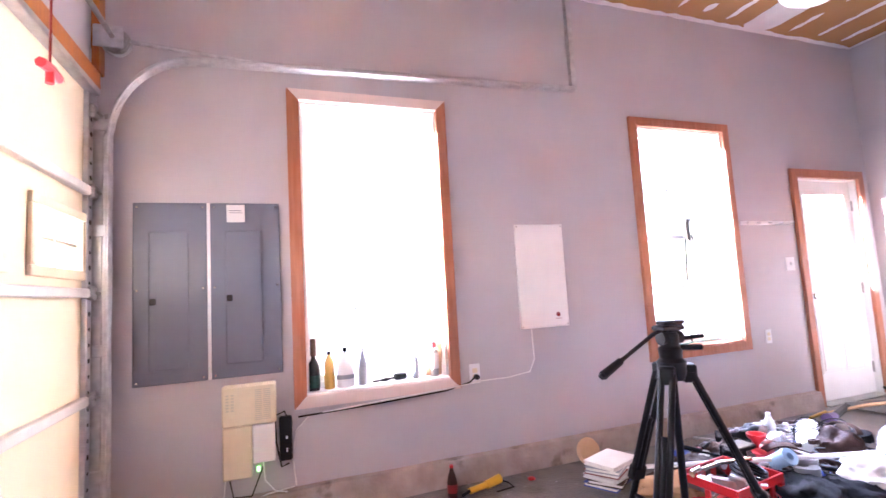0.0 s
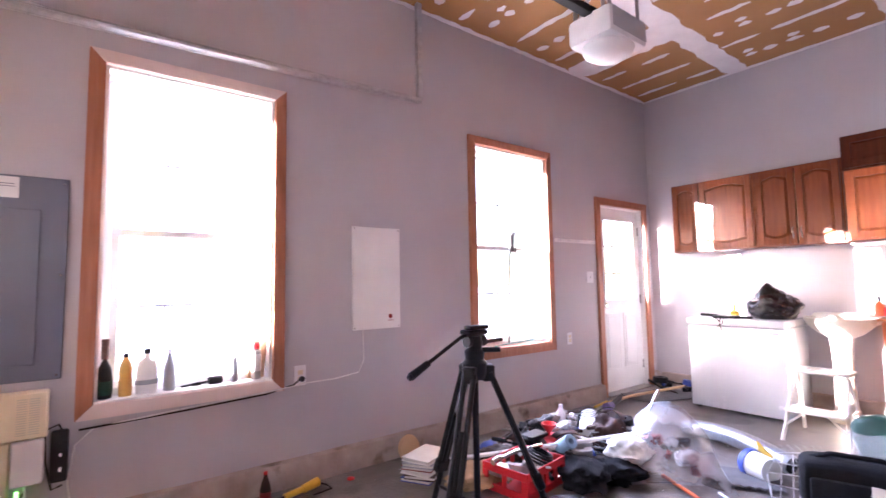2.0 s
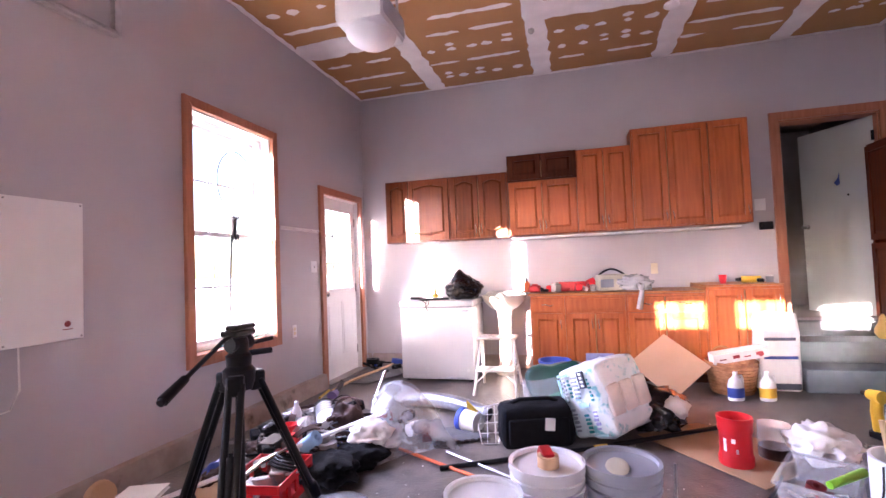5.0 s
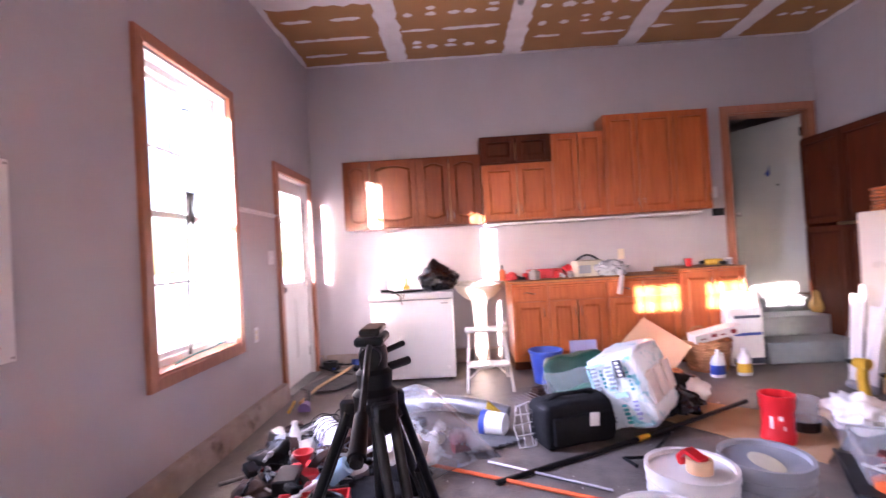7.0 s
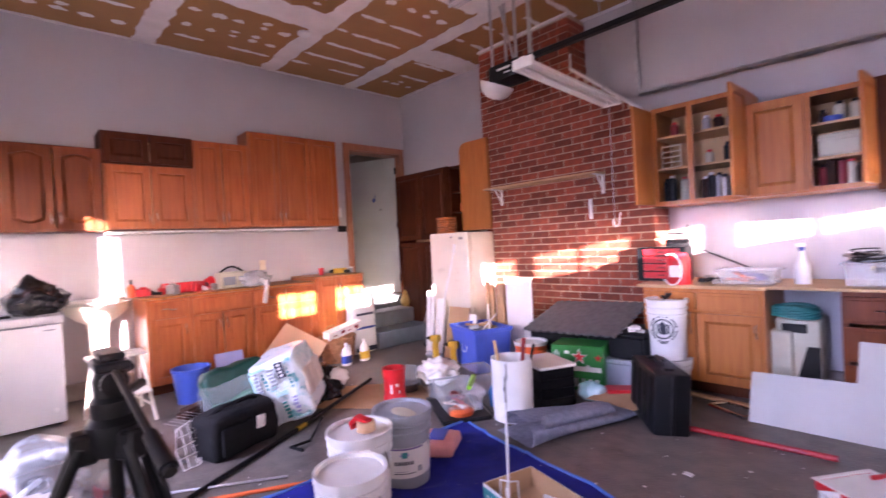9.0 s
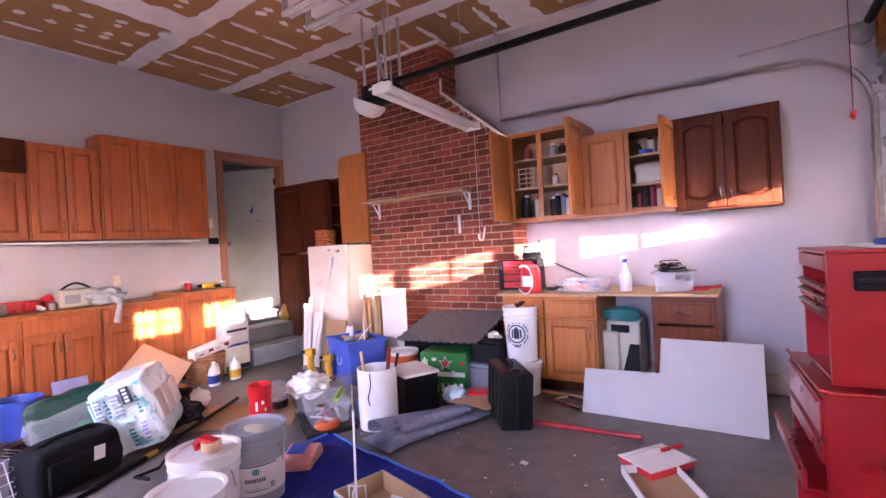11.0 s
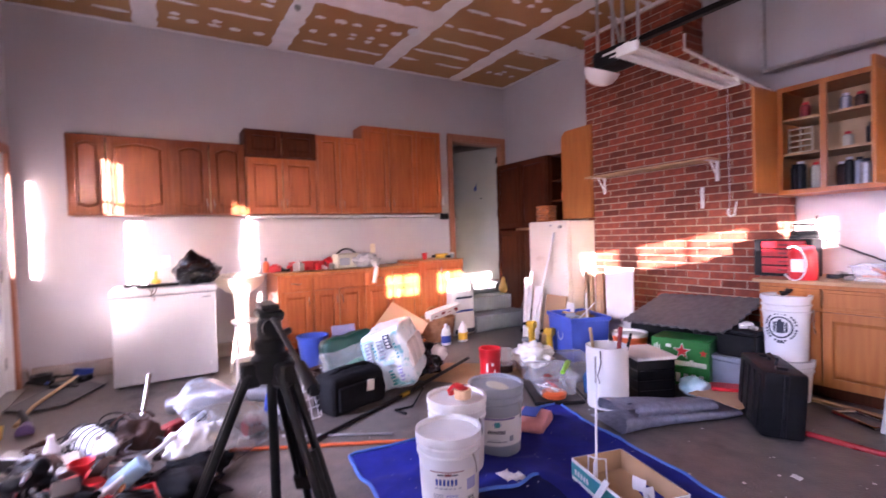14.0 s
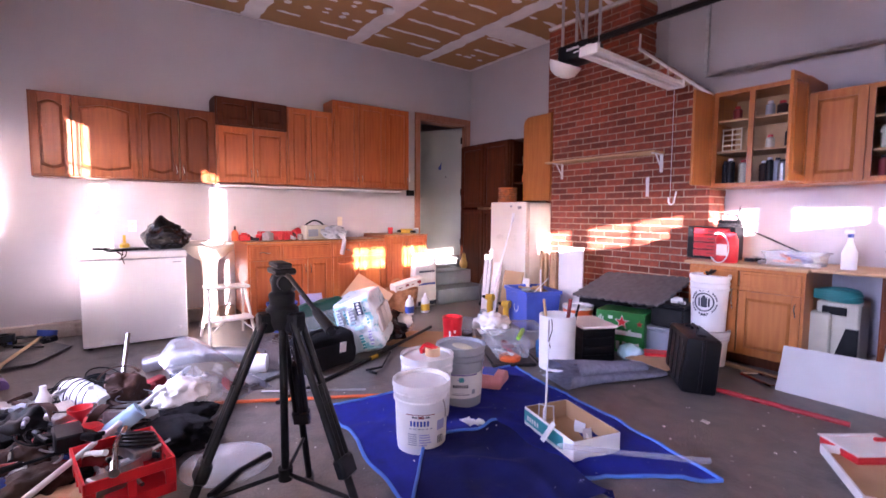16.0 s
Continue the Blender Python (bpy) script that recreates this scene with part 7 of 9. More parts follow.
for k in range(4):
    z0, z1 = 0.021 + k * 0.07, 0.085 + k * 0.07
    for a, b, c, e in ((-0.17, 0.17, -0.14, -0.13), (-0.17, 0.17, 0.13, 0.14), (-0.17, -0.16, -0.13, 0.13), (0.16, 0.17, -0.13, 0.13)):
        bm = B()
        box(bm, a, b, c, e, z0, z1)
        part("slat", bm, BLACK, kc, smooth=False)
for x in (-0.17, -0.06, 0.05, 0.155):
    for y in (0.122, -0.136):
        bm = B()
        box(bm, x, x + 0.015, y, y + 0.0138, 0.0205, 0.30)
        part("upright", bm, BLACK, kc, smooth=False)
bm = B()
box(bm, -0.17, 0.17, -0.14, 0.14, 0.0, 0.0195)
part("bottom", bm, BLACK, kc, smooth=False)
bm = B()
box(bm, -0.145, 0.145, -0.115, 0.115, 0.0205, 0.29, 0.01)
part("liner", bm, BLACK_CLOTH, kc)
bm = B()
box(bm, -0.19, 0.19, -0.15, 0.15, 0.302, 0.325, 0.006)
part("lid", bm, PAPER_WHITE, kc)
bm = B()
lump(bm, 0.10, 0.08, 0.08, 0.4, 6, 4.4, 3)
solid("water_pack", bm, TURQUOISE, "crumpled blue plastic bottle pack", "bottles", pose(-3.60, -4.38, 0.0), HP)
# puzzle mat on a low stack of boxes
for x, y, w, d, h, mat, lab in ((-2.98, -5.02, 0.5, 0.4, 0.40, BLACK, "black storage box under the rubber mat"), (-3.50, -5.05, 0.42, 0.36, 0.44, BLACK, "black storage box under the rubber mat"), (-3.70, -4.78, 0.28, 0.26, 0.26, GREY_PLASTIC, "grey storage box beside the carton"), (-3.72, -4.80, 0.27, 0.24, 0.20, BLACK, "black storage box stacked on another")):
    bm = B()
    box(bm, -w / 2, w / 2, -d / 2, d / 2, 0, h - 0.03, 0.012), box(bm, -w / 2 - .01, w / 2 + .01, -d / 2 - .01, d / 2 + .01, h - 0.029, h, 0.006)
    solid("storage_box", bm, mat, lab, "box", pose(x, y, 0.262 if "stacked" in lab else 0.0, 0, 0, 3), HP)
bm = B()
n_ = 22
ol = []
w_, d_ = 0.96, 0.58
for i in range(n_):
    ol.append((-w_ / 2 + w_ * i / n_, -d_ / 2 + (0.012 if i % 2 else -0.012)))
for i in range(14):
    ol.append((w_ / 2 + (0.012 if i % 2 else -0.012), -d_ / 2 + d_ * i / 14))
for i in range(n_):
    ol.append((w_ / 2 - w_ * i / n_, d_ / 2 + (0.012 if i % 2 else -0.012)))
for i in range(14):
    ol.append((-w_ / 2 + (0.012 if i % 2 else -0.012), d_ / 2 - d_ * i / 14))
prism(bm, ol, -0.007, 0.007)
bmesh.ops.transform(bm, matrix=pose(0, 0, 0, 90), verts=bm.verts)
solid("puzzle_mat", bm, RUBBER, "grey rubber mat with a toothed edge over stacked boxes", "mat", pose(-3.24, -4.92, 0.520, -20, 3, -6), smooth=False)
odds("box_clutter", "papers and tools on the black box", pose(-3.76, -4.78, 0.464), (0.08, 0.09), 5, (BLACK, PAPER_WHITE, STEEL), 14, 0.02, 0.06, HP)
bm = B()
box(bm, -0.12, 0.12, -0.07, 0.07, 0, 0.10, 0.008)
solid("red_case", bm, RED, "flat red case on the floor", "case", pose(-3.78, -4.50, 0, 0, 0, 35), HP)
pail(pose(-3.98, -4.87, 0.0), "white bucket under another bucket", WHITE_PLASTIC, WHITE_PLASTIC, h=0.275, group=HP, handle=False)
wb = pail(pose(-3.98, -4.86, 0.283), "white brewing bucket with a round black emblem", WHITE_PLASTIC, WHITE_PLASTIC, r=0.142, h=0.44, group=HP, marks=((88, 108, 0.195, 0.275, INK), (93, 102, 0.275, 0.29, INK), (80, 86, 0.20, 0.27, INK), (110, 116, 0.20, 0.27, INK), (88, 108, 0.125, 0.134, INK)))
bm = B()
for a in range(0, 360, 6):
    th = radians(a)
    for rr, dot in ((0.070, 0.0058), (0.094, 0.0075)):
        if dot < 0.006 or (a % 12 == 0 and a % 60):
            ca = radians(98) + rr * math.cos(th) / 0.138
            rod(bm, (0.136 * math.cos(ca), 0.136 * math.sin(ca), 0.235 + rr * math.sin(th)), (0.1402 * math.cos(ca), 0.1402 * math.sin(ca), 0.235 + rr * math.sin(th)), dot, seg=6)
part("emblem_ring", bm, INK, wb, smooth=False)
odds("tap_fitting", "metal fitting lying on the bucket lid", pose(-3.98, -4.86, 0.732), (0.05, 0.05), 3, (STEEL, STEEL, BLACK), 17, 0.01, 0.05, HP)
# black hard case
hc = thing("hard_case", "black hard case standing on edge with a carry handle", "case", pose(-4.12, -4.27, 0.0, 4, 0, -50))
bm = B()
box(bm, -0.245, 0.245, -0.11, 0.11, 0.0, 0.38, 0.022, seg=2)
box(bm, -0.252, 0.252, -0.012, 0.012, 0.01, 0.37, 0.004)
part("shell", bm, BLACK, hc)
for k in range(4):
    bm = B()
    box(bm, -0.19 + k * 0.105, -0.13 + k * 0.105, 0.1085, 0.1165, 0.035, 0.345, 0.004)
    part("rib", bm, BLACK, hc)
bm = B()
tube(bm, [(-0.07, 0, 0.375), (-0.065, 0, 0.415), (0.065, 0, 0.415), (0.07, 0, 0.375)], 0.012, 8)
part("handle", bm, BLACK, hc)
for x in (-0.15, 0.15):
    bm = B()
    box(bm, x - 0.025, x + 0.025, -0.03, 0.03, 0.345, 0.395, 0.006)
    part("latch", bm, BLACK, hc)
# rolled carpet
cr = thing("rolled_carpet", "blue-grey carpet folded in loose layers on the floor", "carpet", pose(-3.72, -3.90, 0.0, 0, 0, -105.5))
prof = [(0.19, 0.010), (0.05, 0.012), (-0.08, 0.012)] + arc(lambda a: (-0.13 - 0.045 * math.sin(a), 0.057 - 0.045 * math.cos(a)), 10, 0.3, 3.0) + [(-0.05, 0.112), (0.05, 0.092)] + arc(lambda a: (0.10 + 0.03 * math.sin(a), 0.112 - 0.03 * math.cos(a)), 8, 0.2, 3.0) + [(0.02, 0.146), (-0.06, 0.140), (-0.10, 0.132)]
bm = B()
cols = []
for i in range(25):
    f = i / 24
    drop = 1.0 - 0.62 * f
    cols.append([bm.verts.new((-0.46 + 0.86 * f + 0.05 * (z - 0.05) * 6 * (1 - f), y * (1.0 - 0.12 * f) + 0.02 * math.sin(5 * f + 9 * z), 0.008 + (z - 0.008) * drop + 0.006 * noise.noise(Vector((f * 6, y * 9, z * 20))) * (1 if z > 0.02 else 0.2))) for y, z in prof])
for a_, b_ in zip(cols, cols[1:]):
    for i in range(len(prof) - 1):
        bm.faces.new((a_[i], a_[i + 1], b_[i + 1], b_[i]))
bmesh.ops.solidify(bm, geom=bm.faces[:], thickness=0.007)
part("carpet_layer", bm, BLUE_GREY, cr)
bm = B()
prism(bm, [(0.30, -0.17), (0.56, -0.20), (0.66, -0.05), (0.58, 0.17), (0.36, 0.19)], 0.0, 0.006)
bmesh.ops.transform(bm, matrix=pose(0, 0, 0.045, 90, -3), verts=bm.verts)
part("backing", bm, CARDBOARD, cr, "tan underside of the carpet", smooth=False)
bm = B()
p_, q_ = Vector((-3.701, -3.544, 0.105)), Vector((-3.869, -4.093, 0.085))
ax = (q_ - p_).normalized()
sd = ax.cross(Vector((0, 0, 1))).normalized()
up_ = sd.cross(ax)
rows_ = []
for i in range(19):
    c_, sq = p_ + (q_ - p_) * (i / 18), 1.0 - 0.35 * (i / 18)
    ring = []
    for k in range(34):
        a = 0.36 * k
        rr = (0.022 + 0.0013 * k) * (1 + 0.06 * noise.noise(Vector((i * 0.35, a, 2))))
        ring.append(bm.verts.new(c_ + sd * (1.35 * rr * math.cos(a)) + up_ * (rr * sq * math.sin(a))))
    rows_.append(ring)
for a_, b_ in zip(rows_, rows_[1:]):
    for k in range(33):
        bm.faces.new((a_[k], a_[k + 1], b_[k + 1], b_[k]))
bmesh.ops.solidify(bm, geom=bm.faces[:], thickness=0.005)
cr_ = part("carpet_roll", bm, BLUE_GREY, cr, "loosely rolled upper layer")
cr_.matrix_parent_inverse = cr.matrix_world.inverted()
# totes by the red can
tote(pose(-2.93, -3.62, 0.045, 0, 0, -30), 0.42, 0.28, 0.14, "clear shallow tote with cups and a green brush", CLEAR)
bm = B()
box(bm, -0.25, 0.25, -0.18, 0.18, 0.0, 0.03, 0.01), box(bm, -0.25, 0.25, -0.19, -0.175, 0.03, 0.05, 0.006), box(bm, -0.25, 0.25, 0.175, 0.19, 0.03, 0.05, 0.006)
solid("boot_tray", bm, BLACK, "black boot tray on the floor", "tray", pose(-2.95, -3.60, 0.0, 0, 0, -30))
odds("tote_clutter", "small thing in the clear tote", pose(-2.93, -3.62, 0.055, 0, 0, -30), (0.14, 0.08), 6, (GREY_PLASTIC, RED, DARK_RED, PAPER_WHITE), 31, 0.05, 0.07)
bm = B()
rod(bm, (-0.13, 0, 0.0), (0.10, 0.02, 0.012), 0.016, 0.02)
solid("brush", bm, material("lime_plastic", (0.25, 0.62, 0.03), rough=0.4), "lime green brush across the tote", "brush", pose(-3.02, -3.70, 0.20, 0, 0, -60))
bm = B()
lathe(bm, [(0.04, 0), (0.085, 0), (0.09, 0.03), (0.06, 0.045), (0.035, 0.03), (0.04, 0)], 20)
solid("tape_reel", bm, ORANGE, "orange reel on the black tray", "reel", pose(-3.06, -3.52, 0.031))
tote(pose(-2.72, -4.05, 0.0, 0, 0, -30), 0.40, 0.28, 0.17, "clear tote with a cloudy lid", CLEAR)
bottle(pose(-3.10, -3.86, 0.0), [(0.05, 0.003), (0.055, 0.12), (0.04, 0.15)], material("blue_tint", (0.06, 0.22, 0.55), rough=0.25), "blue plastic bottle beside the tote", cap=(0.03, 0.15, 0.17))
bm = B()
lump(bm, 0.17, 0.14, 0.10, 0.5, 6, 1.9, 4)
solid("plastic_bag", bm, PAPER_WHITE, "crumpled white plastic bag on a tub", "bag", pose(-2.52, -3.80, 0.10))
tote(pose(-2.50, -3.82, 0.0, 0, 0, -25), 0.30, 0.24, 0.16, "clear tub under a white bag", CLEAR)
# red can on a sheet of cardboard
rc = thing("coffee_can", "red plastic coffee can", "can", pose(-2.43, -3.42, 0.008))
bm = B()
lathe(bm, [(0, 0), (0.085, 0), (0.09, 0.012), (0.09, 0.05), (0.083, 0.07), (0.083, 0.18), (0.09, 0.20), (0.09, 0.245), (0.093, 0.25), (0.093, 0.275), (0.084, 0.275), (0.08, 0.01), (0, 0.01)], 28)
part("body", bm, RED, rc)
bm = B()
for a0, z0, z1, wdt in ((120, 0.09, 0.16, 12), (150, 0.14, 0.165, 14), (165, 0.085, 0.11, 8)):
    pts = [(0.0842 * math.cos(radians(a0 + wdt * i / 4)), 0.0842 * math.sin(radians(a0 + wdt * i / 4))) for i in range(5)]
    lo_, hi_ = [bm.verts.new((x, y, z0)) for x, y in pts], [bm.verts.new((x, y, z1)) for x, y in pts]
    for i in range(4):
        bm.faces.new((lo_[i], lo_[i + 1], hi_[i + 1], hi_[i]))
part("print", bm, PAPER_WHITE, rc, smooth=False)
bm = B()
prism(bm, [(-0.42, -0.30), (0.45, -0.25), (0.40, 0.28), (0.05, 0.34), (-0.40, 0.25)], 0.0, 0.005)
bmesh.ops.transform(bm, matrix=pose(0, 0, 0.006, 90), verts=bm.verts)
solid("cardboard_sheet", bm, CARDBOARD, "flat piece of cardboard on the floor", "cardboard", pose(-2.22, -3.42, 0.0, 0, 0, 40), smooth=False)
bottle(pose(-2.30, -3.66, 0.008), [(0.08, 0.002), (0.085, 0.10), (0.085, 0.20)], CLEAR, "clear plastic jar with dark bits", "jar", band=(0.083, 0.01, 0.07), band_mat=BROWN_BITS, category="jar")

# ---- tarp, box lid, mixer ----
def sheet(name, label, corners, mat, z0, ripple, seed, bow=(0, 0), ridge=0.0, edges=(0, 1, 2, 3), nx=64, ny=64):
    t = thing(name, label, "tarp", pose(0, 0, 0))
    a, b, c, d = [Vector((*p, 0)) for p in corners]

    def at(u, v):
        p = a * (1 - u) * (1 - v) + b * u * (1 - v) + c * u * v + d * (1 - u) * v
        p = p + Vector((*bow, 0)) * (4 * u * (1 - u) * v)
        n = noise.noise(Vector((p.x * 2.1, p.y * 2.1, seed))) + 0.6 * noise.noise(Vector((p.x * 6, p.y * 4.5, seed + 3)))
        crease = max(0.0, 1 - 9 * abs(noise.noise(Vector((p.x * 1.7 + p.y, p.y * 1.9 - p.x, seed + 5)))))
        w = 0.045 * noise.noise(Vector((p.x * 3, p.y * 3, seed + 9)))
        up = ridge * math.exp(-((1 - u) / 0.16) ** 2) * (0.75 + 0.5 * noise.noise(Vector((v * 4, 0.3, seed)))) if u < 0.97 else 0.0
        return Vector((p.x + w, p.y - w, z0 + ripple * max(0.0, n + 0.15) + 0.35 * ripple * crease + up))

    bm = B()
    g = [[bm.verts.new(at(i / nx, j / ny)) for i in range(nx + 1)] for j in range(ny + 1)]
    for j in range(ny):
        for i in range(nx):
            bm.faces.new((g[j][i], g[j][i + 1], g[j + 1][i + 1], g[j + 1][i]))
    part("cloth", bm, mat, t)
    sides = (lambda f: at(f, 0), lambda f: at(1, f), lambda f: at(1 - f, 1), lambda f: at(0, 1 - f))
    for k in edges:
        bm = B()
        tube(bm, [sides[k](i / 50) + Vector((0, 0, 0.003)) for i in range(51)], 0.009, 6)
        part("binding", bm, TARP_EDGE, t, "lighter blue binding")
    return t


sheet("tarp", "wrinkled blue tarp splashed with white paint", [(-3.05, -1.97), (-3.15, -3.48), (-4.84, -3.10), (-4.28, -1.84)], TARP, 0.003, 0.028, 1.0, (0.17, 0.0))
sheet("folded_tarp", "dark underside of a tarp folded over the first", [(-3.76, -2.22), (-3.88, -2.62), (-4.66, -2.56), (-4.26, -1.80)], TARP_DARK, 0.034, 0.045, 6.0, (0, 0), 0.06, (0, 3))
bl = thing("paper_tray", "open cardboard paper-box top with a teal stripe", "box", pose(-4.16, -2.88, 0.012, 0, 0, -15))
bm = B()
w_, d_, h_ = 0.44, 0.28, 0.10
box(bm, -w_ / 2, w_ / 2, -d_ / 2, d_ / 2, 0, 0.005)
box(bm, -w_ / 2, w_ / 2, -d_ / 2, -d_ / 2 + 0.005, 0.005, h_), box(bm, -w_ / 2, w_ / 2, d_ / 2 - 0.005, d_ / 2, 0.005, h_)
box(bm, -w_ / 2, -w_ / 2 + 0.005, -d_ / 2 + .005, d_ / 2 - .005, 0.005, h_), box(bm, w_ / 2 - 0.005, w_ / 2, -d_ / 2 + .005, d_ / 2 - .005, 0.005, h_)
part("tray", bm, CARDBOARD, bl, smooth=False)
bm = B()
for a, b, c, e in ((-w_ / 2, w_ / 2, d_ / 2, d_ / 2 + 0.003), (-w_ / 2, w_ / 2, -d_ / 2 - .003, -d_ / 2), (-w_ / 2 - 0.003, -w_ / 2, -d_ / 2, d_ / 2), (w_ / 2, w_ / 2 + 0.003, -d_ / 2, d_ / 2)):
    box(bm, a, b, c, e, 0.0, h_)
part("white_side", bm, PAPER_WHITE, bl, smooth=False)
bm = B()
box(bm, -w_ / 2 + 0.08, w_ / 2, d_ / 2 + 0.003, d_ / 2 + 0.005, 0.02, 0.085)
part("stripe", bm, TEAL_INK, bl, smooth=False)
for k in range(5):
    bm = B()
    box(bm, w_ / 2 - 0.045 - 0.024 * k, w_ / 2 - 0.03 - 0.024 * k, d_ / 2 + 0.005, d_ / 2 + 0.006, 0.035, 0.06)
    part("print", bm, PAPER_WHITE, bl, smooth=False)
for x, y, a in ((0.03, -0.05, 20), (-0.05, -0.02, 80), (-0.10, 0.03, 140)):
    bm = B()
    box(bm, -0.028, 0.028, -0.0015, 0.0015, 0, 0.055, 0, pose(0, 0, 0, 14))
    bmesh.ops.subdivide_edges(bm, edges=bm.edges, cuts=2, use_grid_fill=True)
    crumple(bm, 0.008, 18, x)
    solid("white_scrap", bm, WHITE_PLASTIC, "cut white plastic scrap in the box lid", "scrap", pose(-4.2 + x, -2.9 + y, 0.02, 0, 0, a))
mx_ = thing("paint_mixer", "white paint mixing whisk standing in the box lid", "paint mixer", pose(-4.06, -2.80, 0.018))
bm = B()
rod(bm, (0, 0, 0.02), (0.0, -0.01, 0.50), 0.0055, seg=8)
part("shaft", bm, WHITE_PLASTIC, mx_)
bm = B()
rod(bm, (0, -0.01, 0.50), (0.0, -0.012, 0.62), 0.004, seg=8)
part("spindle", bm, STEEL, mx_)
for k in range(3):
    bm = B()
    a = k * 2.094
    tube(bm, [(0, 0, 0.15), (0.045 * math.cos(a), 0.045 * math.sin(a), 0.145), (0.05 * math.cos(a), 0.05 * math.sin(a), 0.01), (0, 0, 0.012)], 0.005, 6)
    part("blade", bm, WHITE_PLASTIC, mx_)
bm = B()
box(bm, -0.055, 0.055, -0.018, 0.018, 0.0, 0.010, 0.003, pose(0, 0, 0, 0, 52, 0))
solid("putty_knife", bm, WHITE_PLASTIC, "white plastic scraper leaning on the box lid", "scraper", pose(-4.17, -2.70, 0.09, 0, 0, 70))
for x, y in ((-3.74, -2.53), (-3.79, -2.56), (-4.50, -3.68)):
    bm = B()
    k = 1.0 if y > -3 else 0.5
    box(bm, -0.045 * k, 0.045 * k, -0.03 * k, 0.03 * k, 0.002, 0.004)
    bmesh.ops.subdivide_edges(bm, edges=bm.edges, cuts=3, use_grid_fill=True)
    crumple(bm, 0.014 * k, 22, x * 3)
    for v in bm.verts:
        v.co.z = max(0.001, abs(v.co.z) * 1.6)
    solid("paper_scrap", bm, PAPER_WHITE, "crumpled white paper scrap", "scrap", pose(x, y, 0.03 if y > -3 else 0.0))
pk = thing("foam_pack", "pink foam packed in clear film with a blue label", "pack", pose(-3.33, -3.07, 0.014, 0, 0, -55))
bm = B()
box(bm, -0.13, 0.13, -0.10, 0.10, 0, 0.07, 0.02, seg=2)
bmesh.ops.subdivide_edges(bm, edges=bm.edges, cuts=2, use_grid_fill=True)
crumple(bm, 0.012, 16, 2)
part("foam", bm, PINK, pk)
bm = B()
box(bm, -0.05, 0.10, -0.03, 0.07, 0.074, 0.080)
part("label", bm, BLUE_INK, pk, smooth=False)
bm = B()
tube(bm, [(-4.30, -2.62, 0.10), (-4.5, -2.85, 0.075), (-4.75, -3.16, 0.05)], 0.014, 8)
crumple(bm, 0.008, 20, 1)
solid("film_roll", bm, CLEAR, "twisted strip of clear film on the tarp", "film")
# paint trays
pt = thing("paint_tray", "red paint tray with a white liner", "paint tray", pose(-5.15, -3.98, 0.0, 0, 0, 235) @ Matrix.Scale(0.8, 4))
bm = B()
box(bm, -0.19, 0.19, -0.14, 0.14, 0.0, 0.02, 0.006), box(bm, -0.19, 0.19, 0.125, 0.14, 0.02, 0.055, 0.004), box(bm, -0.19, 0.19, -0.14, -0.125, 0.02, 0.055, 0.004), box(bm, 0.175, 0.19, -0.125, 0.125, 0.02, 0.055, 0.004), box(bm, -0.19, -0.175, -0.125, 0.125, 0.02, 0.055, 0.004)
part("tray", bm, RED, pt)
bm = B()
box(bm, -0.20, 0.20, -0.15, -0.12, 0.056, 0.066, 0.004), box(bm, -0.20, 0.20, 0.12, 0.15, 0.056, 0.066, 0.004), box(bm, -0.20, -0.165, -0.12, 0.12, 0.056, 0.066, 0.004), box(bm, 0.165, 0.20, -0.12, 0.12, 0.056, 0.066, 0.004), box(bm, -0.168, 0.168, -0.122, 0.122, 0.046, 0.0575, 0.004)
part("liner", bm, PAPER_WHITE, pt, "white plastic liner")
bm = B()
rod(bm, (0.10, 0.05, 0.07), (0.30, 0.06, 0.06), 0.014)
part("roller_handle", bm, RED, pt)
ct = thing("cardboard_tray", "shallow white-edged cardboard tray on the floor", "tray", pose(-5.25, -3.68, 0.0, 0, 0, 31))
bm = B()
box(bm, -0.14, 0.14, -0.24, 0.24, 0, 0.006)
part("base", bm, CARDBOARD, ct, smooth=False)
bm = B()
for a, b, c, e in ((-0.14, 0.14, -0.245, -0.235), (-0.14, 0.14, 0.235, 0.245), (-0.145, -0.135, -0.24, 0.24), (0.135, 0.145, -0.24, 0.24)):
    box(bm, a, b, c, e, 0.0, 0.045)
part("rim", bm, PAPER_WHITE, ct, smooth=False)

# ---- tool chest ----
tc = thing("tool_chest", "tall red steel tool chest with open drawers on casters", "tool chest", pose(-5.795, -3.02, 0.0, 0, 0, 5.4))
CW = 0.57
for nm, a, b, c, e, z0, z1 in (("back_panel", -0.46, -0.44, -CW, 0, 0.12, 0.76), ("side_panel", -0.44, 0, -0.02, 0, 0.12, 0.76), ("side_panel", -0.44, 0, -CW, -CW + 0.02, 0.12, 0.76), ("bottom_panel", -0.44, 0, -CW + 0.02, -0.02, 0.12, 0.14), ("cabinet_top", -0.44, 0.0, -CW + 0.02, -0.02, 0.74, 0.76), ("divider", -0.44, -0.02, -CW + 0.02, -0.02, 0.43, 0.445)):
    bm = B()
    box(bm, a, b, c, e, z0, z1, 0.002)
    part(nm, bm, RED_TOOL, tc, smooth=False)
bm = B()
tube(bm, [(0.006, -CW - 0.005, 0.765), (0.004, -0.02, 0.765), (-0.02, 0.004, 0.765), (-0.46, 0.004, 0.765)], 0.006, 6)
part("edge_trim", bm, RED_TOOL, tc)
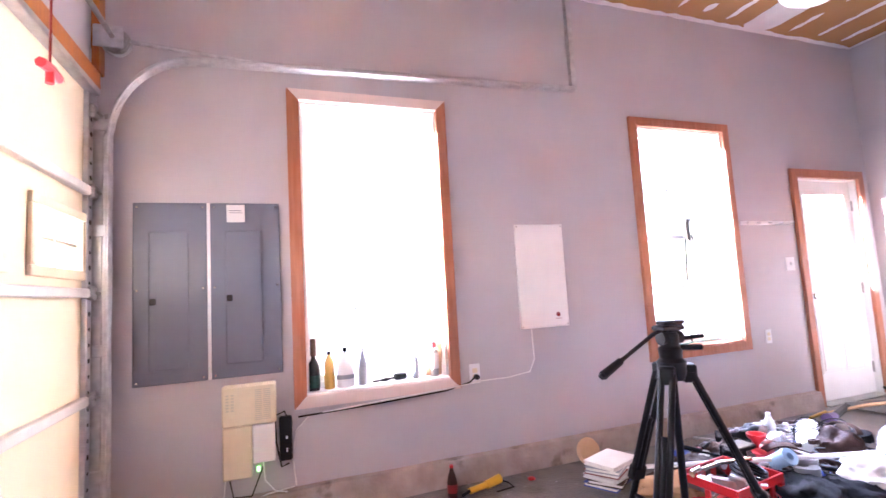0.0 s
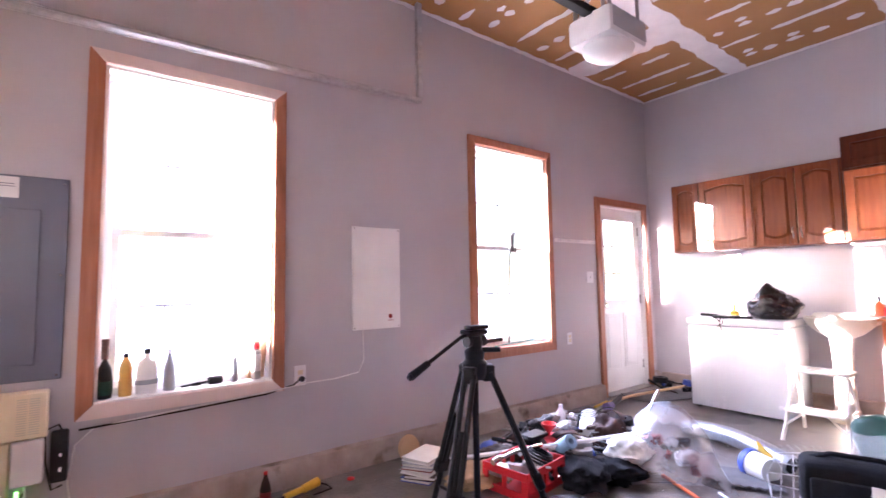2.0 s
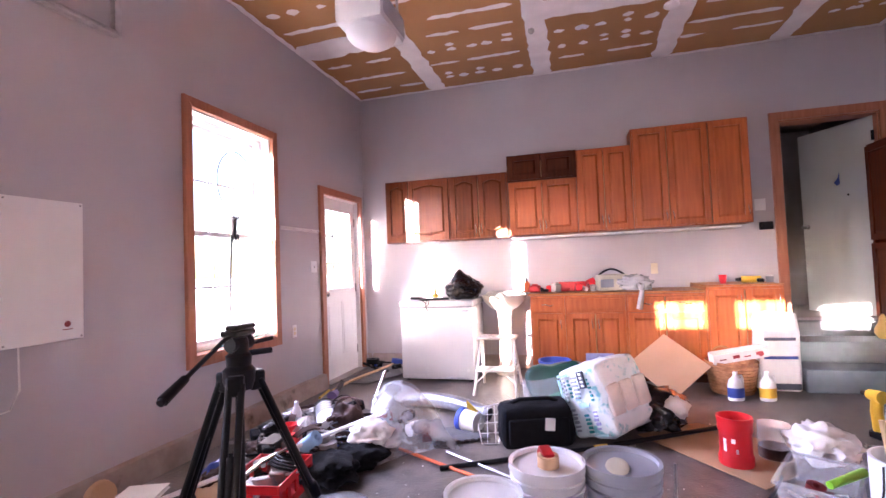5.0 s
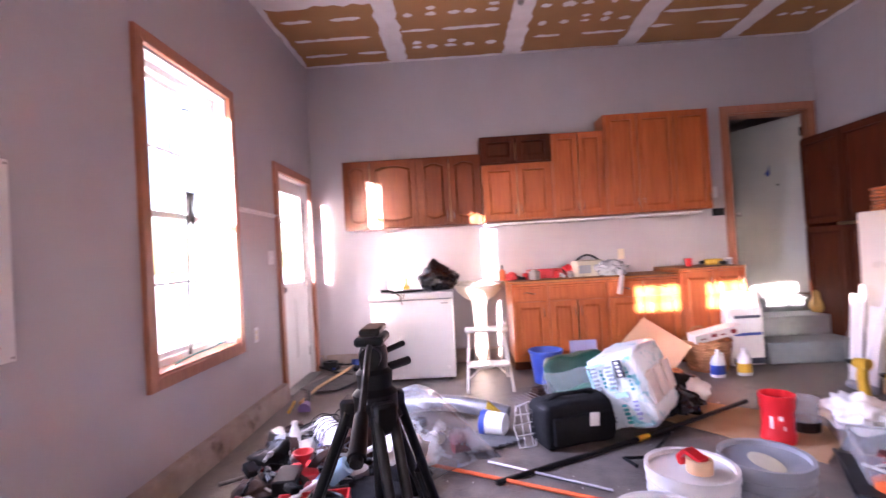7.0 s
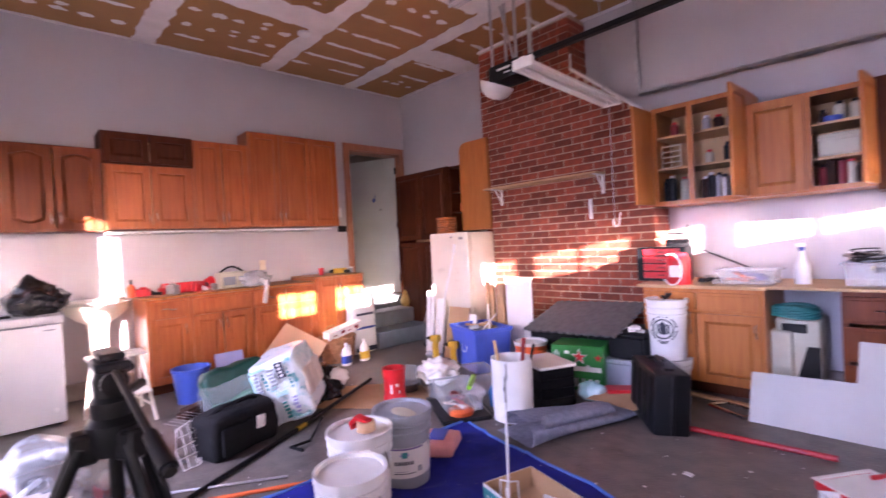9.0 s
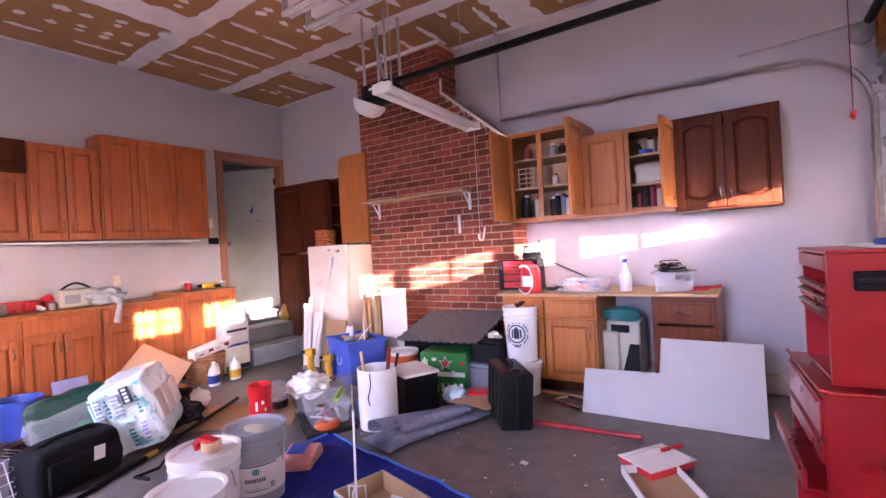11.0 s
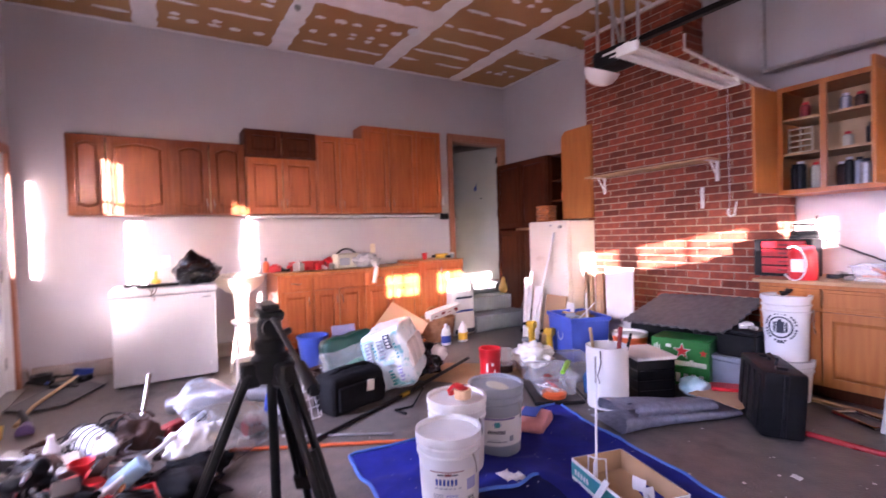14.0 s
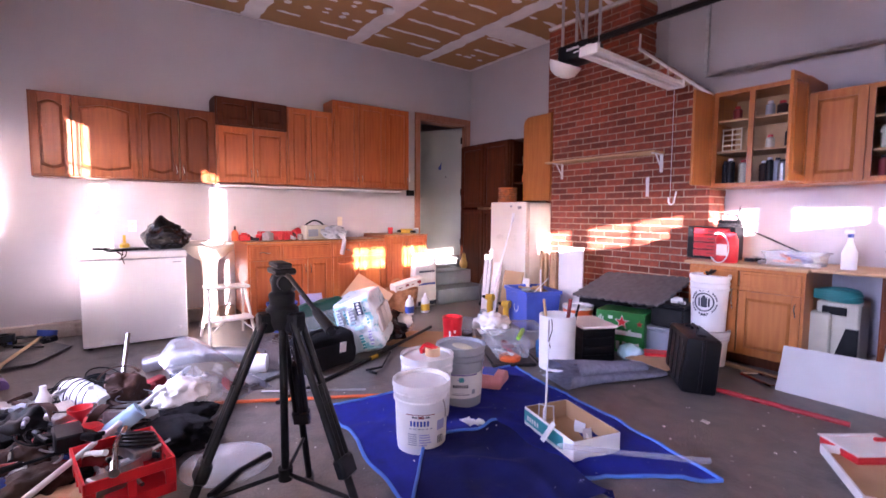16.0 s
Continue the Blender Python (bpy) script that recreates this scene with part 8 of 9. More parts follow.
for z0, z1, out in ((0.62, 0.735, 0.0), (0.54, 0.61, 0.0), (0.455, 0.52, 0.05)):
    bm = B()
    box(bm, -0.3 + out, 0.004 + out, -CW + 0.025, -0.025, z0, z0 + 0.006), box(bm, -0.004 + out, 0.008 + out, -CW + 0.025, -0.025, z0, z1, 0.002)
    d = part("drawer", bm, RED_TOOL, tc, smooth=False)
    bm = B()
    box(bm, 0.008 + out, 0.016 + out, -CW + 0.04, -0.04, z1 - 0.014, z1, 0.003)
    part("drawer_pull", bm, RED_TOOL, d)
bm = B()
rod(bm, (0.008, -CW / 2, 0.69), (0.014, -CW / 2, 0.69), 0.010)
part("lock", bm, CHROME, tc)
CT0, CT1 = -0.07, -0.50
bm = B()
box(bm, -0.46, -0.035, CT0 - 0.02, CT0, 0.768, 1.165), box(bm, -0.44, -0.045, CT1, CT1 + 0.02, 0.768, 1.165), box(bm, -0.46, -0.44, CT1, CT0 - 0.02, 0.768, 1.165), box(bm, -0.46, -0.033, CT1, CT0, 1.1655, 1.178, 0.004), box(bm, -0.44, -0.045, CT1 + 0.02, CT0 - 0.02, 0.95, 0.96), box(bm, -0.44, -0.045, CT1 + 0.02, CT0 - 0.02, 0.768, 0.775)
part("top_chest", bm, RED_TOOL, tc, smooth=False)
for z0, z1, pull in ((1.115, 1.16, 0), (1.045, 1.07, 1), (1.005, 1.035, 1), (0.965, 0.995, 1)):
    bm = B()
    box(bm, -0.044, -0.032, CT1 + 0.022, CT0 - 0.022, z0, z1, 0.002)
    d = part("drawer", bm, RED_TOOL, tc, smooth=False)
    if pull:
        bm = B()
        box(bm, -0.032, -0.022, CT1 + 0.03, CT0 - 0.03, z1 - 0.010, z1 - 0.002, 0.002)
        part("drawer_pull", bm, STEEL, d)
bm = B()
box(bm, -0.27, -0.095, CT0 - 0.001, CT0 + 0.008, 1.055, 1.115, 0.006), tube(bm, [(-0.26, CT0 + 0.012, 1.085), (-0.18, CT0 + 0.02, 1.085), (-0.105, CT0 + 0.012, 1.085)], 0.010, 6)
part("side_handle", bm, BLACK, tc, "black side handle")
for x in (-0.40, -0.06):
    for y in (-CW + 0.06, -0.06):
        bm = B()
        rod(bm, (x, y - 0.015, 0.045), (x, y + 0.015, 0.045), 0.044, seg=16), box(bm, x - 0.03, x + 0.03, y - 0.025, y + 0.025, 0.09, 0.12)
        part("caster", bm, BLACK, tc)
odds("wrench", "steel wrench on the tool chest shelf", pose(-5.93, -3.30, 0.777), (0.07, 0.10), 7, (STEEL, CHROME, BLACK), 41, 0.02, 0.045)
odds("tool_part", "tool part in the lower tool chest", pose(-5.93, -3.3, 0.145), (0.08, 0.12), 5, (STEEL, PAPER_WHITE, GOURD), 43, 0.05, 0.09)
bm = B()
box(bm, -0.16, 0.10, -0.15, 0.12, 0.0, 0.008, 0.003, pose(0, 0, 0, 0, 0, 9))
solid("papers", bm, PAPER_WHITE, "white papers lying on top of the tool chest", "papers", pose(-6.03, -3.27, 1.179))
bm = B()
box(bm, -0.08, 0.08, -0.03, 0.03, 0.0, 0.02, 0.006)
solid("tool_case", bm, BLUE_INK, "small dark blue tool on the tool chest", "tool", pose(-6.03, -3.2, 1.188, 0, 0, 20))
bm = B()
lathe(bm, [(0, 0), (0.034, 0), (0.034, 0.008), (0.02, 0.011), (0.018, 0.045), (0.013, 0.048), (0, 0.048)], 18)
solid("yellow_stopper", bm, YELLOW, "yellow plastic cap on the tool chest", "stopper", pose(-6.04, -3.2, 1.209))

# ---- floor things between the freezer and the tarp ----
ROLL = material("wrapped_paper_roll", (0.70, 0.60, 0.54), (0.58, 0.52, 0.48), scale=14, rough=0.4, bump=0.4, bump_scale=30, coat=0.3)
tp_ = thing("tissue_pack", "large film-wrapped pack of paper rolls", "paper pack", pose(-2.10, -2.76, 0.055, 4, -16, -132) @ Matrix.Scale(1.06, 4))
bm = B()
box(bm, -0.165, 0.165, -0.16, 0.28, -0.02, 0.43, 0.045, seg=3)
bmesh.ops.subdivide_edges(bm, edges=bm.edges, cuts=4, use_grid_fill=True)
for v in bm.verts:
    v.co += v.normal * 0.0
    v.co.x += 0.010 * math.sin(v.co.z * 29) * (1 if v.co.x > 0 else -1) + 0.0
    v.co.y += 0.006 * math.sin(v.co.x * 38) * (1 if v.co.y > 0 else -1)
crumple(bm, 0.016, 11, 5)
crumple(bm, 0.007, 34, 2)
part("film", bm, PACK, tp_)
for k in range(3):
    bm = B()
    box(bm, 0.150, 0.186, -0.125 + k * 0.132, -0.003 + k * 0.132, 0.10, 0.29, 0.018, seg=2)
    crumple(bm, 0.006, 20, k)
    part("paper_roll", bm, ROLL, tp_, "tan paper roll seen through the film")
rp_ = random.Random(8)


def print_bar(x0, x1, z0, z1, mat, y=-0.1915):
    bm = B()
    box(bm, x0, x1, y, y + 0.012, z0, z1)
    part("print", bm, mat, tp_, smooth=False)


print_bar(0.035, 0.085, 0.30, 0.405, INK)
for q in range(4):
    print_bar(0.048, 0.072, 0.31 + 0.024 * q, 0.325 + 0.024 * q, PAPER_WHITE, -0.1925)
for x0, x1, z0, n_, mm in ((-0.03, 0.02, 0.24, 6, GREY_PLASTIC), (-0.125, -0.085, 0.22, 7, GREY_PLASTIC), (-0.07, -0.045, 0.25, 5, TEAL_INK), (0.095, 0.115, 0.22, 6, TEAL_INK), (0.0, 0.035, 0.03, 5, TEAL_INK), (-0.10, -0.06, 0.04, 6, GREY_PLASTIC), (0.07, 0.11, 0.05, 5, LAVENDER)):
    for q in range(n_):
        print_bar(x0 + rp_.uniform(0, 0.008), x1 - rp_.uniform(0, 0.012), z0 + 0.025 * q, z0 + 0.025 * q + rp_.uniform(0.009, 0.017), mm)
for x0, x1, z0, z1 in ((-0.145, -0.135, 0.05, 0.37), (-0.02, 0.06, 0.185, 0.215), (-0.14, -0.04, 0.385, 0.40), (0.03, 0.14, 0.01, 0.022)):
    print_bar(x0, x1, z0, z1, TURQUOISE, -0.1885)
bb = thing("camera_bag", "black soft camera bag with a white tag", "bag", pose(-2.260, -2.265, 0.0, 0, 0, -72))
bm = B()
box(bm, -0.24, 0.24, -0.13, 0.13, 0, 0.27, 0.05, seg=3)
bmesh.ops.subdivide_edges(bm, edges=bm.edges, cuts=2, use_grid_fill=True)
crumple(bm, 0.016, 7, 1)
part("body", bm, BLACK_CLOTH, bb)
bm = B()
box(bm, -0.20, 0.20, -0.155, -0.12, 0.03, 0.20, 0.02, seg=2)
part("pocket", bm, BLACK_CLOTH, bb)
bm = B()
box(bm, 0.02, 0.085, -0.160, -0.154, 0.13, 0.21, 0.002, pose(0, 0, 0, 0, 5, 0))
part("tag", bm, PAPER_WHITE, bb, "white paper tag")
bm = B()
tube(bm, [(-0.2, 0, 0.25), (-0.1, -0.03, 0.30), (0.1, -0.02, 0.295), (0.2, 0, 0.25)], 0.014, 6)
part("strap", bm, BLACK_CLOTH, bb)
gb = thing("green_bag", "dark green tarp in a torn clear plastic bag", "bag", pose(-1.88, -2.45, 0.02, 0, 0, -96))
bm = B()
box(bm, -0.21, 0.21, -0.15, 0.13, 0, 0.36, 0.05, pose(0, 0, 0.06, -14, -12, 0), 3)
bmesh.ops.subdivide_edges(bm, edges=bm.edges, cuts=3, use_grid_fill=True)
crumple(bm, 0.03, 8, 7)
part("cloth", bm, DARK_GREEN, gb)
bm = B()
box(bm, -0.20, 0.21, -0.172, -0.10, 0.02, 0.15, 0.03, pose(0, 0, 0.06, -14, -12, 0), 2)
bmesh.ops.subdivide_edges(bm, edges=bm.edges, cuts=3, use_grid_fill=True)
crumple(bm, 0.025, 12, 4)
part("lining", bm, material("green_cloth_lining", (0.02, 0.17, 0.085), (0.012, 0.10, 0.05), scale=9, rough=0.5, bump=0.4, bump_scale=20), gb, "brighter green folded edge")
bm = B()
box(bm, -0.24, 0.24, -0.185, 0.15, 0, 0.27, 0.05, pose(0, 0, 0.055, -14, -12, 0), 3)
bmesh.ops.subdivide_edges(bm, edges=bm.edges, cuts=4, use_grid_fill=True)
crumple(bm, 0.03, 9, 3)
crumple(bm, 0.012, 30, 5)
for v in bm.verts:
    v.co.z = max(v.co.z, 0.004)
part("wrap", bm, FILM, gb, "clear plastic wrap")
bm = B()
lump(bm, 0.25, 0.20, 0.15, 0.5, 6, 5.5, 4)
solid("trash_bag", bm, BLACK_GLOSS, "black plastic bag slumped on the floor", "bag", pose(-1.80, -3.08, 0.0))
bm = B()
lump(bm, 0.09, 0.08, 0.08, 0.5, 7, 2.5, 3)
solid("plastic_scrap", bm, PAPER_WHITE, "crumpled white plastic beside the black bag", "plastic", pose(-1.93, -3.20, 0.10))
bm = B()
tube(bm, [(-2.80, -1.745, 0.012), (-2.33, -2.66, 0.012), (-1.86, -3.58, 0.05)], 0.015, 8)
bp_ = solid("black_pole", bm, BLACK, "black paint-flecked extension pole on the floor", "pole")
bm = B()
rod(bm, (-2.34, -2.64, 0.0135), (-2.30, -2.72, 0.0145), 0.018)
part("collar", bm, YELLOW, bp_, "yellow plastic collar")
bm = B()
tube(bm, [(-2.56, -1.40, 0.012), (-3.08, -2.36, 0.012)], 0.011, 8)
solid("orange_rod", bm, ORANGE, "orange fibre rod lying on the floor", "rod")
bm = B()
tube(bm, [(-2.55, -1.72, 0.012), (-2.92, -2.30, 0.012)], 0.007, 6)
solid("metal_rod", bm, GALV, "thin metal rod lying on the floor", "rod")
bm = B()
tube(bm, [(-2.70, -2.50, 0.02), (-2.62, -2.46, 0.03), (-2.60, -2.60, 0.02), (-2.30, -2.85, 0.02)], 0.010, 6)
solid("pry_bar", bm, BLACK, "black bent pry bar on the floor", "pry bar")
wk = thing("wire_basket", "bent steel wire rack standing on the floor", "wire rack", pose(-2.12, -2.02, 0.0, 0, 0, 40))
for k in range(6):
    bm = B()
    tube(bm, [(-0.14, -0.10 + k * 0.04, 0.005), (-0.12, -0.10 + k * 0.04, 0.20), (0.08, -0.10 + k * 0.04, 0.23)], 0.0022, 5)
    part("wire", bm, STEEL, wk)
for k in range(5):
    bm = B()
    z = 0.01 + k * 0.045
    tube(bm, [(-0.14 + 0.004 * k, -0.12, z), (-0.14 + 0.004 * k, 0.12, z)], 0.0022, 5)
    part("cross_wire", bm, STEEL, wk)
# flexible duct
du = thing("flex_duct", "ribbed silver flexible duct", "duct", pose(0, 0, 0))
bm = B()
line = arc(lambda f: Vector((-1.66 - 0.30 * f, -1.12 - 0.78 * f, 0.066 + 0.05 * math.sin(3.1 * f))), 44)
rings = []
for i, p_ in enumerate(line):
    d = (line[min(i + 1, 44)] - line[max(i - 1, 0)]).normalized()
    sd = d.cross(Vector((0, 0, 1))).normalized()
    ov = sd.cross(d)
    rd_ = 0.058 + (0.003 if i % 2 else -0.003)
    rings.append([bm.verts.new(p_ + rd_ * (math.cos(6.28318 * k / 20) * sd + math.sin(6.28318 * k / 20) * ov)) for k in range(20)])
for a, b in zip(rings, rings[1:]):
    for k in range(20):
        bm.faces.new((a[k], a[(k + 1) % 20], b[(k + 1) % 20], b[k]))
part("sleeve", bm, material("dull_duct_foil", (0.40, 0.40, 0.42), (0.30, 0.30, 0.32), scale=20, rough=0.42, metal=0.85), du)
# black plug in place of the shaded hollow at the duct's open end
bm = B()
rod(bm, line[-2], line[-1], 0.05, seg=18)
part("dark_plug", bm, BLACK, du)
# clear plastic hood and sheet
ph = thing("clear_hood", "stiff clear plastic sheet leaning over bottles and tools", "plastic sheet", pose(0, 0, 0))
pa, pb, pc_, pd = Vector((-2.84, -1.36, 0.02)), Vector((-2.50, -1.80, 0.012)), Vector((-2.18, -1.42, 0.30)), Vector((-2.42, -1.14, 0.29))


def pane(u, v):
    p_ = pa * (1 - u) * (1 - v) + pb * u * (1 - v) + pc_ * u * v + pd * (1 - u) * v
    lift = 0.16 * u * (1 - u) * 4 * (0.3 + 0.7 * v) * (0.6 + 0.4 * math.sin(3 * v)) + 0.05 * v * (1 - v)
    return p_ + Vector((0.02 * math.sin(7 * v + 3 * u), 0, lift * 0.95 + 0.014 * noise.noise(Vector((u * 5, v * 5, 2)))))


bm = B()
g = [[bm.verts.new(pane(i / 26, j / 26)) for i in range(27)] for j in range(27)]
for j in range(26):
    for i in range(26):
        bm.faces.new((g[j][i], g[j][i + 1], g[j + 1][i + 1], g[j + 1][i]))
part("sheet", bm, SHEET, ph)
for line in ([pane(i / 30, 0) for i in range(31)], [pane(1, i / 30) for i in range(31)]):
    bm = B()
    tube(bm, line, 0.0022, 6)
    part("hem", bm, SHEET, ph)
bm = B()
lathe(bm, [(0, 0), (0.06, 0), (0.065, 0.02), (0.065, 0.13), (0.05, 0.15), (0, 0.15)], 20, pose(0, 0, 0.066, 90, 0, 60))
solid("paint_tin", bm, PAPER_WHITE, "white tin lying under the plastic sheet", "tin", pose(-2.32, -1.38, 0.0) @ Matrix.Scale(0.75, 4))
bm = B()
lathe(bm, [(0, 0), (0.055, 0), (0.055, 0.12), (0, 0.12)], 20, pose(0, 0, 0.056, 90, 0, 20))
solid("rusty_tin", bm, DARK_RED, "rusty red tin lying under the plastic sheet", "tin", pose(-2.44, -1.52, 0.02) @ Matrix.Scale(0.9, 4))
bm = B()
lump(bm, 0.12, 0.13, 0.09, 0.45, 6, 9.5, 4)
solid("cloth", bm, PAPER_WHITE, "crumpled white cloth on the junk heap", "cloth", pose(-2.66, -1.24, 0.07))
bm = B()
n_ = 16
ol = [(-0.2 + 0.4 * i / n_, -0.14 + (0.01 if i % 2 else -0.01)) for i in range(n_ + 1)] + [(0.2, 0.14), (-0.2, 0.14)]
prism(bm, ol, 0, 0.012)
bmesh.ops.transform(bm, matrix=pose(0, 0, 0.013, 90), verts=bm.verts)
solid("puzzle_mat", bm, RUBBER, "grey toothed rubber mat on the floor", "mat", pose(-2.25, -1.72, 0.0, 0, 0, 118), smooth=False)
ct_ = thing("caulk_bucket", "small white tub with a blue rim lying on its side", "tub", pose(-2.18, -1.86, 0.0, 0, 0, 65))
bm = B()
lathe(bm, [(0, 0), (0.07, 0), (0.078, 0.13), (0.07, 0.13), (0.062, 0.01), (0, 0.01)], 22, pose(0, 0, 0.079, 0, 90))
part("body", bm, PAPER_WHITE, ct_)
bm = B()
lathe(bm, [(0.079, 0.12), (0.083, 0.12), (0.083, 0.16), (0.076, 0.16)], 22, pose(0, 0, 0.079, 0, 90))
part("rim", bm, BLUE_INK, ct_)
bm = B()
prism(bm, [(-0.05, 0), (0.06, 0), (0.02, 0.09)], 0, 0.012)
solid("yellow_wedge", bm, YELLOW, "yellow plastic wedge on the floor", "wedge", pose(-2.05, -1.80, 0.13, -30, 0, 60), smooth=False)
# red crate and what is in and round it
rk = thing("red_crate", "red plastic crate filled with tools", "crate", pose(-3.29, -0.93, 0.0, 0, 0, 8))
w_, d_, h_ = 0.40, 0.32, 0.155
for nm, a, b, c, e in (("side", -w_ / 2, w_ / 2, -d_ / 2, -d_ / 2 + 0.01), ("side", -w_ / 2, w_ / 2, d_ / 2 - 0.01, d_ / 2), ("end", -w_ / 2, -w_ / 2 + 0.01, -d_ / 2 + .01, d_ / 2 - .01), ("end", w_ / 2 - 0.01, w_ / 2, -d_ / 2 + .01, d_ / 2 - .01)):
    bm = B()
    box(bm, a, b, c, e, 0.0, 0.045, 0.002), box(bm, a, b, c, e, h_ - 0.045, h_, 0.002)
    if nm == "side":
        for k in range(5):
            x = a + (b - a - 0.03) * k / 4
            box(bm, x, x + 0.03, c, e, 0.045, h_ - 0.045)
    else:
        for y in (c, (c + e) / 2 - 0.015, e - 0.03):
            box(bm, a, b, y, y + 0.03, 0.045, h_ - 0.045)
    part(nm, bm, RED, rk, smooth=False)
bm = B()
box(bm, -w_ / 2 + .01, w_ / 2 - .01, -d_ / 2 + .01, d_ / 2 - .01, 0.002, 0.012)
part("bottom", bm, RED, rk, smooth=False)
odds("crate_tool", "tool lying in the red crate", pose(-3.29, -0.93, 0.02, 0, 0, 8), (0.13, 0.09), 10, (BLACK, STEEL, BLACK, CHROME, WHITE_PLASTIC), 51, 0.11, 0.10)
for k in range(4):
    bm = B()
    tube(bm, arc(lambda a: ((0.085 - 0.006 * k) * math.cos(a), (0.085 - 0.006 * k) * math.sin(a), 0.0), 20, 0, 6.283), 0.008, 6)
    solid("cable_loop", bm, BLACK, "loop of black cable in the red crate", "cable", pose(-3.23 + 0.01 * k, -0.99, 0.15 + 0.012 * k, 12, 18, 0))
bm = B()
tube(bm, [(-3.50, -0.90, 0.18), (-3.33, -0.91, 0.20), (-3.15, -0.95, 0.205)], 0.011, 8), rod(bm, (-3.52, -0.90, 0.175), (-3.46, -0.902, 0.187), 0.02)
solid("ratchet", bm, CHROME, "chrome ratchet across the red crate", "ratchet")
bm = B()
tube(bm, [(-3.62, -0.44, 0.07), (-2.50, -1.30, 0.24)], 0.013, 8)
solid("white_pole", bm, WHITE_PLASTIC, "white paint roller pole across the junk heap", "pole")
bm = B()
lathe(bm, [(0, -0.05), (0.05, -0.05), (0.06, 0.02), (0.045, 0.10), (0.015, 0.14), (0, 0.14)], 16, pose(-3.66, -0.41, 0.07, 70, 0, -50))
solid("bonnet", bm, PAPER_WHITE, "white fabric bonnet on the end of the pole", "bonnet")
br = thing("foam_roll", "light blue foam roll with a hollow core", "foam roll", pose(0, 0, 0))
bm = B()
p_, q_ = Vector((-2.95, -1.02, 0.205)), Vector((-2.93, -0.80, 0.05))
m_ = Matrix.Translation(p_) @ (q_ - p_).to_track_quat("Z", "Y").to_matrix().to_4x4()
lathe(bm, [(0.02, 0), (0.045, 0), (0.045, 0.27), (0.02, 0.27), (0.02, 0)], 20, m_)
part("roll", bm, LIGHT_BLUE, br)
bm = B()
lathe(bm, [(0, 0.05), (0.0195, 0.05), (0.0195, 0.265), (0, 0.265)], 14, m_)
part("core", bm, GREY_PLASTIC, br)
# the heap of junk by the window wall
JH = "junk heap"
odds("junk_tool", "worn hand tool in the junk heap", pose(-2.72, -0.72, 0.0), (0.50, 0.30), 34, (BLACK, BLACK, BROWN_BITS, DARK_RED, STEEL, BLACK_CLOTH, BROWN_BITS), 61, 0.12, 0.13, JH)
odds("junk_tool", "worn hand tool in the junk heap", pose(-2.35, -1.05, 0.0), (0.35, 0.25), 14, (BLACK, BROWN_BITS, BLACK_CLOTH, DARK_RED), 62, 0.10, 0.11, JH)
odds("junk_bit", "small worn thing in the junk heap", pose(-2.72, -0.74, 0.04), (0.52, 0.30), 46, (BLACK, STEEL, BROWN_BITS, BLUE_INK, DARK_RED, WHITE_PLASTIC, BLACK, GREY_PLASTIC, BLACK_CLOTH, BROWN_BITS), 63, 0.17, 0.055, JH)
for x, y, sx, sy, sz, mat, sd, lab in ((-3.0, -1.14, 0.21, 0.14, 0.075, BLACK_CLOTH, 1.0, "crumpled black jacket on the floor"), (-2.80, -1.22, 0.18, 0.13, 0.065, BLACK_CLOTH, 2.0, "crumpled black cloth bag on the floor"), (-2.62, -0.55, 0.17, 0.12, 0.11, BLACK, 3.0, "black tool bag in the junk heap"), (-2.95, -0.55, 0.14, 0.10, 0.08, BROWN_BITS, 4.0, "old brown leather boot lying on its side"), (-2.45, -0.95, 0.12, 0.12, 0.14, BROWN_BITS, 5.0, "brown leather tool pouch in the junk heap"), (-3.2, -0.62, 0.15, 0.10, 0.07, BROWN_BITS, 6.0, "crumpled brown work glove"), (-2.72, -0.98, 0.08, 0.07, 0.05, BLUE, 7.0, "small blue cloth in the junk heap"), (-3.02, -0.82, 0.12, 0.09, 0.08, DARK_RED, 8.0, "dark red cloth in the junk heap")):
    bm = B()
    lump(bm, sx, sy, sz, 0.45, 5, sd, 4)
    solid("heap_item", bm, mat, lab, lab.split()[2], pose(x, y, 0.0, 0, 0, sd * 50), JH)
for k, (x, y, z, sx, mat, lab) in enumerate(((-2.62, -0.72, 0.10, 0.16, BLACK, "black"), (-2.85, -0.62, 0.08, 0.13, BLACK, "black"), (-2.48, -0.62, 0.14, 0.12, STEEL, "steel"), (-2.70, -0.92, 0.09, 0.15, BROWN_BITS, "brown"), (-2.35, -0.86, 0.18, 0.14, BLACK, "black"), (-2.98, -0.98, 0.08, 0.12, BLACK, "black"), (-2.55, -1.02, 0.10, 0.13, GREY_PLASTIC, "grey"), (-2.28, -0.68, 0.10, 0.15, BLACK, "black"), (-3.05, -0.68, 0.06, 0.12, GALV, "bright steel"))):
    loose_cable("wire_tangle", lab + " wire tangled over the junk heap", pose(x, y, z, 12 * math.sin(k * 2), 15 * math.cos(k * 3), 50 * k), (sx, sx * 0.7), 2 + k % 2, mat, 120 + k, 0.0035 + 0.001 * (k % 3), 0.09, JH)
